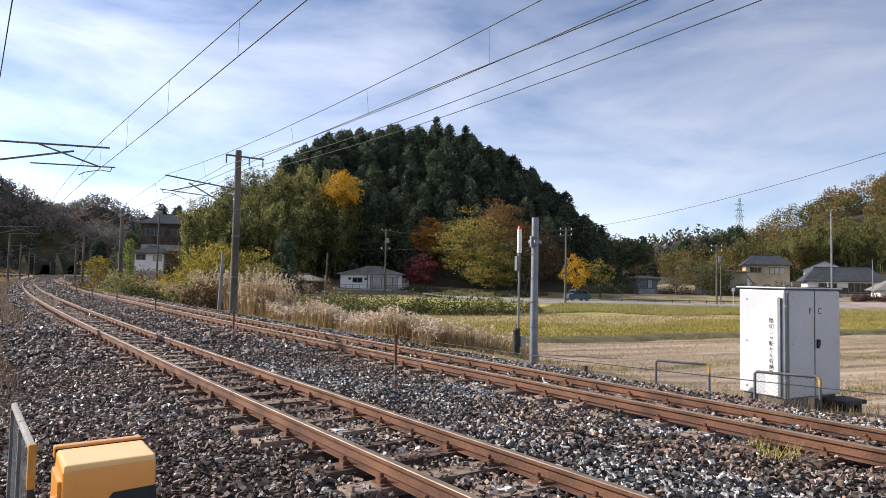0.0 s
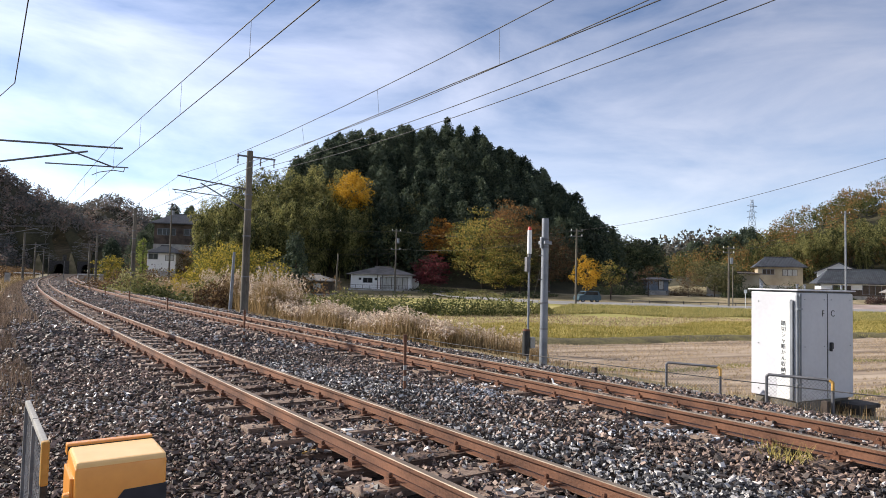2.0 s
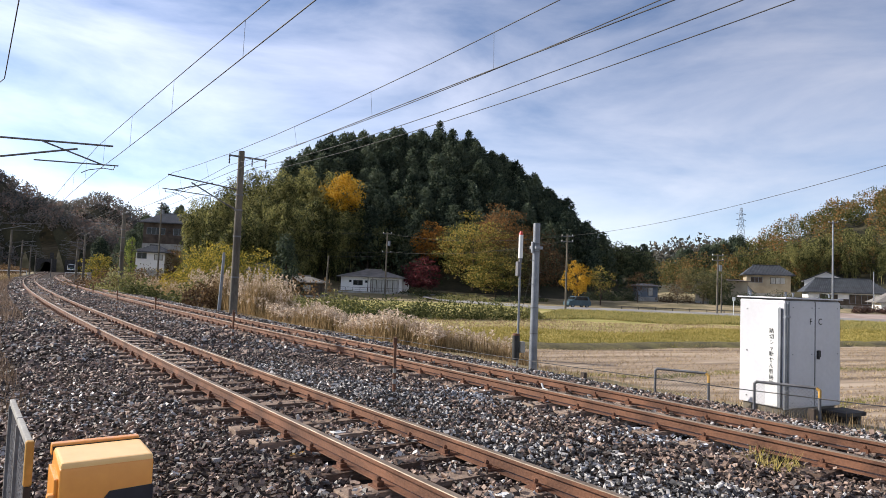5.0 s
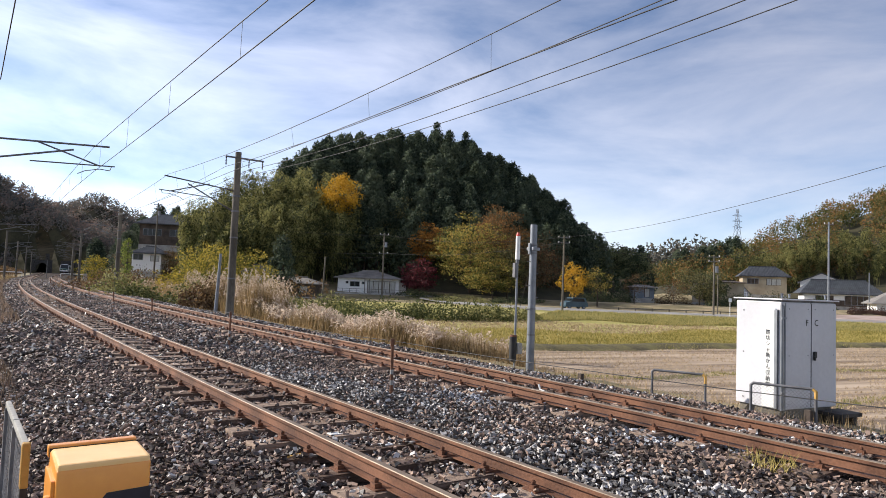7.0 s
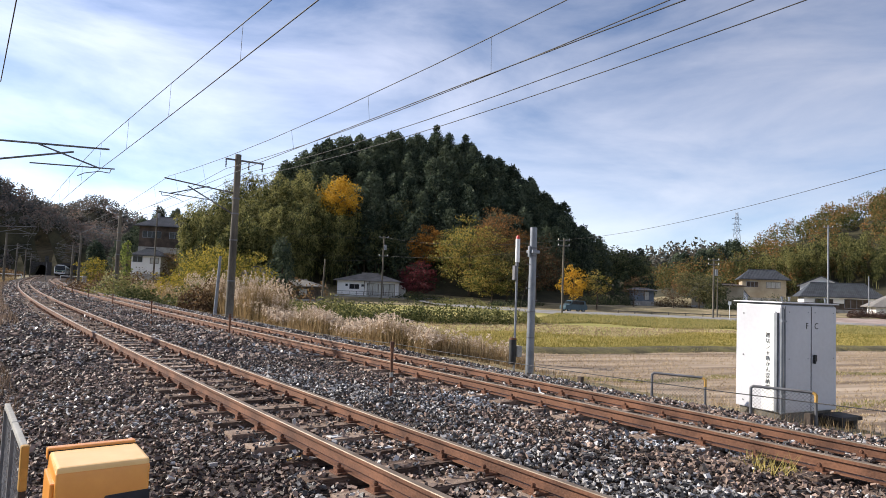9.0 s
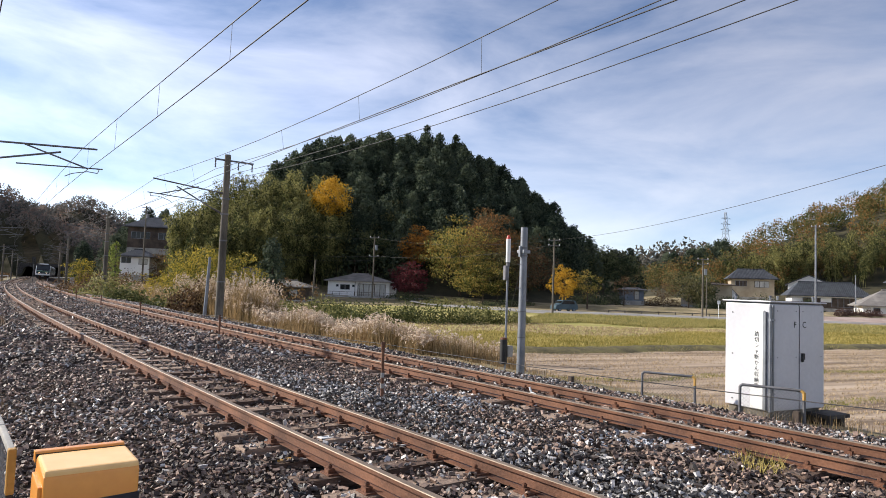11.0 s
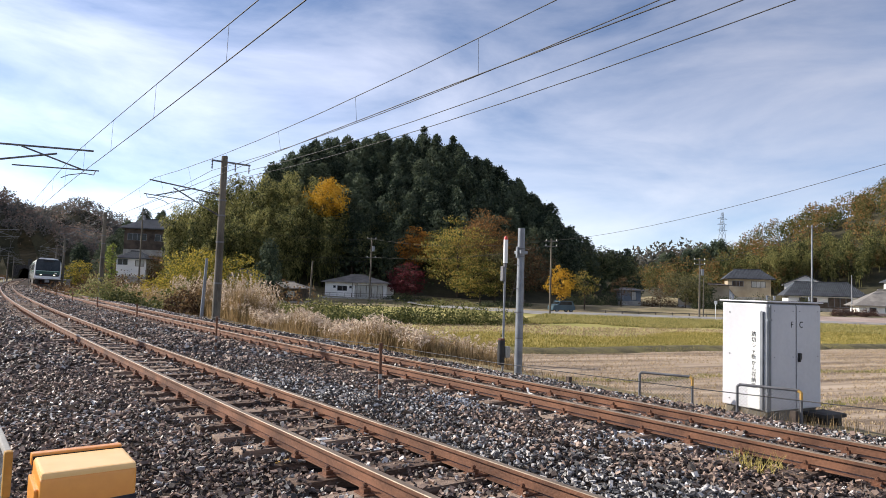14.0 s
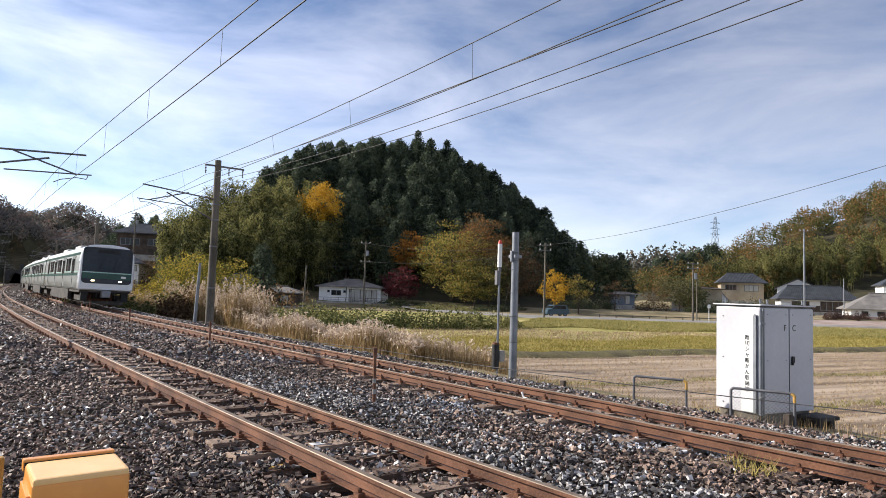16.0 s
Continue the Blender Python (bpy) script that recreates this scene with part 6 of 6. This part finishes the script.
# storage cabinet of the crossing: origin at its near corner, x along the doors, y along the long closed side
CW, CD, CH = 1.5, 0.93, 1.9
ANGLE = math.degrees(math.atan2(0.64, 1.37))
cab_ = thing("storage_cabinet", "tall white steel lineside cabinet with two doors and flat roof", "cabinet", pose(6.05, 11.21, -0.5, 0, 0, ANGLE))
part("body", boxes((0, CW, 0, CD, 0.0, CH), bevel=0.012), M["cabinet"], cab_, "white painted steel body")
part("roof", boxes((-0.045, CW + 0.04, -0.05, CD + 0.04, CH + 0.03, CH + 0.055), bevel=0.008), M["cabinet"], cab_, "flat overhanging white steel roof")
part("roof_gap", boxes((0.02, CW - 0.02, 0.02, CD - 0.02, CH, CH + 0.031)), M["tube"], cab_)
for x, y in ((0.15, 0.1), (CW - 0.15, 0.1), (0.15, CD - 0.1), (CW - 0.15, CD - 0.1)):
    part("lifting_eye", cyls(((x, y, CH + 0.07), (x, y, CH + 0.13), 0.018, None, 8), ((x - 0.03, y, CH + 0.14), (x + 0.03, y, CH + 0.14), 0.012, None, 8)), M["galv"], cab_, "steel lifting eye")
for i, (x0, x1, ch) in enumerate(((0.1, 0.77, "F"), (0.8, CW - 0.015, "C"))):
    d = part("door", boxes((x0, x1, -0.022, 0.002, 0.02, CH - 0.015), bevel=0.005), M["cabinet"], cab_, "white steel door")
    xx = 0.66 if i == 0 else 0.92
    letter(ch, 0.16, d, Matrix.Translation((xx, -0.025, 1.53)) @ Matrix.Rotation(radians(90), 4, "X"))
    for bx in (x0 + 0.08, x1 - 0.08):
        for bz in (0.1, 0.95, 1.78):
            part("rivet", cyls(((bx, -0.028, bz), (bx, -0.02, bz), 0.011, None, 8)), M["galv"], d)
part("door_gap", boxes((0.77, 0.8, -0.012, 0.004, 0.02, CH - 0.01)), M["dark"], cab_, "dark gap between the doors")
hd = part("lock_handle", boxes((0.83, 0.9, -0.06, -0.02, 0.9, 1.02), (0.815, 0.85, -0.075, -0.03, 0.86, 0.94), bevel=0.012), M["ink"], cab_, "black lock handle")
# on the long side: label board, conduit and hinge strip near the corner
bd = part("label_board", boxes((-0.03, 0.0, 0.1, 0.36, 0.02, CH - 0.12), bevel=0.004), M["rod_white"], cab_, "white label board")
part("board_edge", boxes((-0.05, -0.0, 0.045, 0.1, 0.02, CH - 0.14)), M["galv"], cab_, "grey edge strip")
part("conduit", cyls(((-0.02, -0.03, 0.0), (-0.02, -0.03, CH - 0.05), 0.028, None, 12), ((0.045, -0.035, 0.0), (0.045, -0.035, CH - 0.02), 0.02, None, 12)), M["galv"], cab_, "grey vertical conduit pipe", smooth=True)
for bz in (0.3, 1.6):
    part("pipe_clip", boxes((-0.05, 0.07, -0.06, 0.0, bz, bz + 0.03)), M["galv"], cab_)
for y in (0.2, CD - 0.16):
    for bz in (0.12, 0.95, 1.72):
        if y > 0.5:
            part("rivet", cyls(((-0.01, y, bz), (0.0, y, bz), 0.013, None, 8)), M["tube"], cab_)
for i, ch in enumerate("踏切シャ断かん収納箱"):
    ob = letter(ch, 0.098, bd, Matrix.Translation((-0.034, 0.235, 1.345 - i * 0.103)) @ Matrix.Rotation(radians(-90), 4, "Z") @ Matrix.Rotation(radians(90), 4, "X"))
pl = thing("cabinet_plinth", "dark concrete plinth and step under the cabinet", "plinth", pose(6.05, 11.21, -0.5, 0, 0, ANGLE))
part("block", boxes((0.05, CW - 0.05, 0.05, CD - 0.05, -0.4, -0.003), bevel=0.01), M["polecon"], pl)
part("step", boxes((1.05, 1.66, -0.4, 0.05, -0.12, -0.05), (1.12, 1.22, -0.36, 0.0, -0.5, -0.12), (1.46, 1.58, -0.36, 0.0, -0.5, -0.12), (1.12, 1.58, -0.1, 0.0, -0.5, -0.12), bevel=0.01), M["under"], pl, "dark worn step")


def mesh_panel(name, label, a, b, z0, z1, frame_mat, tip, mat_net=None):
    """A low fence panel of bent tube with wire mesh between two points."""
    a, b = Vector((*a, 0)), Vector((*b, 0))
    L = (b - a).length
    t = thing(name, label, "fence", Matrix.Translation(a) @ Matrix.Rotation(math.atan2(b.y - a.y, b.x - a.x), 4, "Z"), "low mesh fences")
    r = 0.024
    part("frame", cyls(((0, 0, z0 - 0.35), (0, 0, z1 - 0.03), r, None, 10), ((0, 0, z1 - 0.035), (0.04, 0, z1), r, None, 10), ((0.03, 0, z1), (L - 0.04, 0, z1), r, None, 10), ((L, 0, z1 - 0.16), (L, 0, z0 - 0.35), r, None, 10)), M[frame_mat], t, "weathered steel tube frame", smooth=True)
    part("reflective_tip", cyls(((L - 0.05, 0, z1), (L, 0, z1 - 0.04), r * 1.08, None, 10), ((L, 0, z1 - 0.03), (L, 0, z1 - 0.17), r * 1.08, None, 10)), M[tip], t, "yellow painted corner")
    bm = bmesh.new()
    step, hgt = 0.06, z1 - z0 + 0.1
    n = int((L + hgt) / step)
    for sgn in (1, -1):
        for i in range(n):
            x0 = -hgt + i * step
            pts = []
            for z in (0.0, hgt):
                x = x0 + z if sgn > 0 else x0 + hgt - z
                pts.append((x, z))
            (xa, za), (xb, zb) = pts
            lo, hi = max(0.0, min(xa, xb)), min(L, max(xa, xb))
            if hi - lo < 0.02:
                continue
            def zat(x):
                return za + (zb - za) * (x - xa) / (xb - xa)
            bm_cyl(bm, (lo, 0, z0 - 0.1 + zat(lo)), (hi, 0, z0 - 0.1 + zat(hi)), 0.0022, None, 4)
    part("wire_mesh", bm, M["tube"], t, "thin diamond wire mesh")
    return t


mesh_panel("mesh_fence", "low weathered mesh fence panel by the far track", (4.22, 12.5), (5.06, 12.01), -0.5, -0.03, "tube", "yellow")
mesh_panel("mesh_fence", "low weathered mesh fence panel before the cabinet", (5.47, 11.1), (6.28, 10.55), -0.5, -0.02, "tube", "yellow")

# fence panel and barrier machine on the eye's side of the line
t = thing("crossing_fence", "low mesh fence panel with flat pale rail", "fence", line_pose(5.64, -3.05), "low mesh fences")
part("top_rail", boxes((-0.017, 0.017, -1.42, -0.72, 0.465, 0.505), (-0.017, 0.017, -0.7, 0.0, 0.465, 0.505), bevel=0.008), M["concrete"], t, "pale weathered top rail")
part("end_cap", boxes((-0.021, 0.021, -1.44, -1.39, 0.26, 0.51), bevel=0.01), M["yellow"], t, "yellow reflective end")
part("post", boxes((-0.018, 0.018, -1.435, -1.395, -0.55, 0.3), bevel=0.005), M["ink"], t, "black end post")
part("post", boxes((-0.02, 0.02, -0.73, -0.69, -0.55, 0.46), bevel=0.005), M["tube"], t)
part("post", boxes((-0.02, 0.02, -0.03, 0.01, -0.55, 0.46), bevel=0.005), M["tube"], t)
bm = bmesh.new()
for sgn in (1, -1):
    for i in range(-13, 20):
        y0 = -1.4 + i * 0.075
        lo, hi = max(-1.4, y0), min(0.0, y0 + 0.95)
        if hi - lo > 0.03:
            za, zb = (lo - y0), (hi - y0)
            if sgn < 0:
                za, zb = 0.95 - za, 0.95 - zb
            bm_cyl(bm, (0, lo, -0.48 + za), (0, hi, -0.48 + zb), 0.0014, None, 4)
part("wire_mesh", bm, M["tube"], t, "fine diamond wire mesh")

box_ = thing("barrier_machine", "orange and black metal crossing barrier machine box", "barrier machine", Matrix.Translation((-1.43, 2.81, -0.55)) @ Matrix.Rotation(radians(36.0), 4, "Z"))
# local x along the front face, y to the back; the lid falls towards the front
W2, D2 = 0.184, 0.347
bm = bmesh.new()
vs = [bm.verts.new(p) for p in ((-W2, 0, 0.35), (W2, 0, 0.35), (W2, D2, 0.35), (-W2, D2, 0.35), (-W2, 0, 1.19), (W2, 0, 1.19), (W2, D2, 1.205), (-W2, D2, 1.205))]
for q in ((0, 1, 5, 4), (1, 2, 6, 5), (2, 3, 7, 6), (3, 0, 4, 7), (4, 5, 6, 7), (3, 2, 1, 0)):
    bm.faces.new([vs[i] for i in q])
bmesh.ops.recalc_face_normals(bm, faces=bm.faces[:])
bmesh.ops.bevel(bm, geom=bm.edges[:], offset=0.014, segments=3, profile=0.5, affect="EDGES")
part("housing", bm, M["orange"], box_, "orange painted housing", smooth=True)
part("rear_lid", boxes((-W2 - 0.008, W2 - 0.004, D2 - 0.03, D2 + 0.02, 1.17, 1.222), bevel=0.008), M["orange"], box_, "orange hinged lid edge")
# plate in the paler orange that carries the light on the box top
part("lid", boxes((-W2 + 0.003, W2 - 0.003, 0.004, D2 - 0.038, 1.17, 1.21), bevel=0.012), M["lid_sheen"], box_, "pale orange lid, top light put into its colour")
part("lid_seam", boxes((-W2 - 0.002, W2 + 0.002, D2 - 0.036, D2 - 0.03, 1.15, 1.21)), M["dark"], box_)
part("side_panel", boxes((-W2 - 0.016, -W2 + 0.002, 0.03, D2 - 0.05, 0.4, 1.14), bevel=0.006), M["orange"], box_, "orange side cover")
part("latch", boxes((-W2 - 0.04, -W2 - 0.01, 0.02, 0.06, 0.98, 1.08), bevel=0.01), M["orange"], box_, "orange latch")
bm = bmesh.new()
prism(bm, [(0.186, 0.4), (0.186, 1.075), (0.01, 1.07), (-0.1, 0.93), (-0.1, 0.4)], -0.004, 0.02)
part("warning_patch", bm, M["navy"], box_, "black warning patch")
part("pedestal", boxes((-0.13, 0.13, 0.06, 0.31, -0.1, 0.36), bevel=0.01), M["navy"], box_, "dark steel pedestal")

# steel post and warning lamp beyond the second track
sp1 = thing("steel_post", "tall galvanised steel post with bolts and guy wire", "post", line_pose(11.3, 8.13, -0.56))
part("tube", cyls(((0, 0, -0.3), (0, 0, 3.64), 0.105, 0.088, 20)), M["galv"], sp1, smooth=True)
for i in range(7):
    z = 1.2 + i * 0.3
    part("step_bolt", cyls(((-0.09 if i % 2 else 0.09, 0, z), (-0.2 if i % 2 else 0.2, 0, z), 0.01, None, 6)), M["tube"], sp1)
for z in (0.85, 1.5, 2.9, 3.1):
    part("band", cyls(((0, 0, z), (0, 0, z + 0.03), 0.104, None, 20)), M["tube"], sp1)
part("clamp", boxes((-0.12, 0.12, -0.12, 0.12, 2.98, 3.06), (-0.16, -0.1, -0.03, 0.03, 2.88, 3.16), bevel=0.01), M["galv"], sp1)
wire("guy_wire", [on_line(11.3, 8.2, 2.5), on_line(18.0, 13.5, -1.4)], 0.008, "steel guy wire from the post", "wire")
wl_ = thing("warning_lamp_post", "slim post with white tube lamp and red cap", "warning lamp", line_pose(12.68, 8.91, -0.6))
part("pole", cyls(((0, 0, -0.3), (0, 0, 2.9), 0.032, None, 12)), M["galv"], wl_, smooth=True)
part("tube_lamp", cyls(((0, 0, 2.85), (0, 0, 3.5), 0.062, None, 16)), M["rod_white"], wl_, "white tube", smooth=True)
part("cap", cyls(((0, 0, 3.5), (0, 0, 3.6), 0.064, 0.03, 16)), M["red"], wl_, "red cap", smooth=True)
part("bracket_box", boxes((-0.13, -0.03, -0.05, 0.05, 2.35, 2.75), bevel=0.01), M["tube"], wl_, "grey bracket box")
part("socket", cyls(((0, 0, 2.74), (0, 0, 2.87), 0.05, None, 12)), M["tube"], wl_)
part("control_box", cyls(((-0.07, 0, 0.05), (-0.07, 0, 0.72), 0.1, None, 16)), M["ink"], wl_, "black round control box", smooth=True)
part("control_cap", cyls(((-0.07, 0, 0.72), (-0.07, 0, 0.77), 0.104, 0.09, 16)), M["bolt"], wl_, "rusty cap", smooth=True)
part("small_box", boxes((0.0, 0.17, -0.12, 0.05, 0.25, 0.55), bevel=0.01), M["concrete"], wl_, "grey junction box")


# stakes between the tracks with their rope
def stake_proto():
    t = thing("stake", "thin weathered marker stake with pale bands", "stake", group="stakes between the tracks")
    part("rod", cyls(((0, 0, -0.45), (0, 0, 0.78), 0.026, 0.024, 10)), M["rust"], t, "weathered brown rod", smooth=True)
    part("knob", cyls(((0, 0, 0.68), (0, 0, 0.79), 0.033, 0.03, 10)), M["bolt"], t, "rusty cap")
    for z in (0.1, 0.26):
        part("band", cyls(((0, 0, z), (0, 0, z + 0.07), 0.0275, None, 10)), M["concrete"], t, "pale paint band")
    return t


st = stake_proto()
S_ST = [-0.2, 8.05, 15.3, 23.35, 31, 39, 47, 55, 63, 71]
for i, s in enumerate(S_ST):
    m = line_pose(s, 1.9, -0.16 if s > 5 else 0.1) @ Matrix.Rotation(radians(-2.2 + 1.1 * (i % 3)), 4, "Y")
    if i == 0:
        st.matrix_basis = m
    else:
        copy_thing(st, m)
pts = []
for a, b in zip([-6.5] + S_ST, S_ST):
    pts += sag_line(on_line(a, 1.9, 0.6 if a > 5 else 0.8), on_line(b, 1.9, 0.6 if b > 5 else 0.8), 0.06, 8)[:-1]
wire("guard_rope", pts, 0.0045, "thin dark rope strung along the stakes", "rope")
# white barrier bars of the crossing far along the line
for o in (-5.0, 7.5):
    tagged(part("far_barrier", boxes((-2.6, 2.6, -0.05, 0.05, 0.55, 0.75), (-2.6, -2.45, -0.05, 0.05, -0.6, 0.75), (2.45, 2.6, -0.05, 0.05, -0.6, 0.75), bevel=0.02), M["rod_white"]), "white rail beside the far crossing", "barrier").matrix_basis = line_pose(170, o + float(gap2(170)) - GAP)
# small green weeds in the ballast
rn = np.random.default_rng(91)
for s, o in ((3.1, 3.05), (2.9, 3.0), (6.6, 7.3), (1.6, 7.2), (-0.6, 7.4), (9.2, 7.2)):
    p = on_line(s, o, float(bed_z(o)))
    c = np.array(p) + rn.normal(size=(60, 3)) * [0.1, 0.1, 0.0]
    v, _ = blades(c, 0.16, 0.006, rn, 0.5)
    tagged(new("weed_tuft", soup("weed_tuft", v.reshape(-1, 3), 3, M["grassgreen"])), "small green weed tuft in the ballast", "weed", kind="stuff")
# small things beside the line
sg = thing("road_sign", "small white sign on a thin post by the road", "sign", pose(36.5, 79.5, gz(36.5, 79.5)))
part("post", cyls(((0, 0, -0.3), (0, 0, 2.3), 0.04, None, 8)), M["rod_white"], sg)
part("plate", boxes((-0.2, 0.2, -0.05, -0.03, 1.9, 2.35), bevel=0.01), M["rod_white"], sg)
bp_ = thing("bond_pipe", "short bent pale pipe between the rails", "pipe", line_pose(6.95, 4.1, -0.16))
part("pipe", cyls(((0, 0, 0), (0.0, 0.12, 0.02), 0.016, None, 8), ((0, 0.12, 0.02), (0.0, 0.16, 0.1), 0.016, None, 8)), M["rod_white"], bp_)
for s, o in ((9.2, 7.6), (4.6, 7.9)):
    t = thing("marker_peg", "short weathered marker peg in the ballast", "peg", line_pose(s, o, -0.56), "marker pegs")
    part("peg", boxes((-0.05, 0.05, -0.05, 0.05, -0.2, 0.2), bevel=0.01), M["wood"], t)
# relay boxes and a signal post far along the line
for s, o, h in ((64, -3.6, 1.1), (96, -3.8, 1.2), (128, 8.4, 1.2)):
    t = thing("relay_box", "small grey relay box on legs beside the line", "relay box", line_pose(s, o, -0.6), "relay boxes")
    part("case", boxes((-0.3, 0.3, -0.2, 0.2, 0.35, 0.35 + h), bevel=0.02), M["concrete"], t)
    part("roof", boxes((-0.34, 0.34, -0.24, 0.24, 0.35 + h, 0.4 + h), bevel=0.01), M["galv"], t)
    part("leg", boxes((-0.26, -0.2, -0.16, 0.16, -0.3, 0.36), (0.2, 0.26, -0.16, 0.16, -0.3, 0.36)), M["tube"], t)
sp3 = thing("signal_post", "slim signal post with dark lamp board beside the line", "signal", line_pose(150, 2.6, -0.3))
part("post", cyls(((0, 0, -0.3), (0, 0, 4.6), 0.07, None, 10)), M["tube"], sp3)
part("board", boxes((-0.35, 0.35, -0.08, 0.0, 3.6, 4.9), bevel=0.05), M["ink"], sp3, "dark signal board")
part("lamp", cyls(((0, -0.1, 4.0), (0, -0.08, 4.0), 0.1, None, 12), ((0, -0.1, 4.4), (0, -0.08, 4.4), 0.1, None, 12)), M["glass"], sp3)

motions()
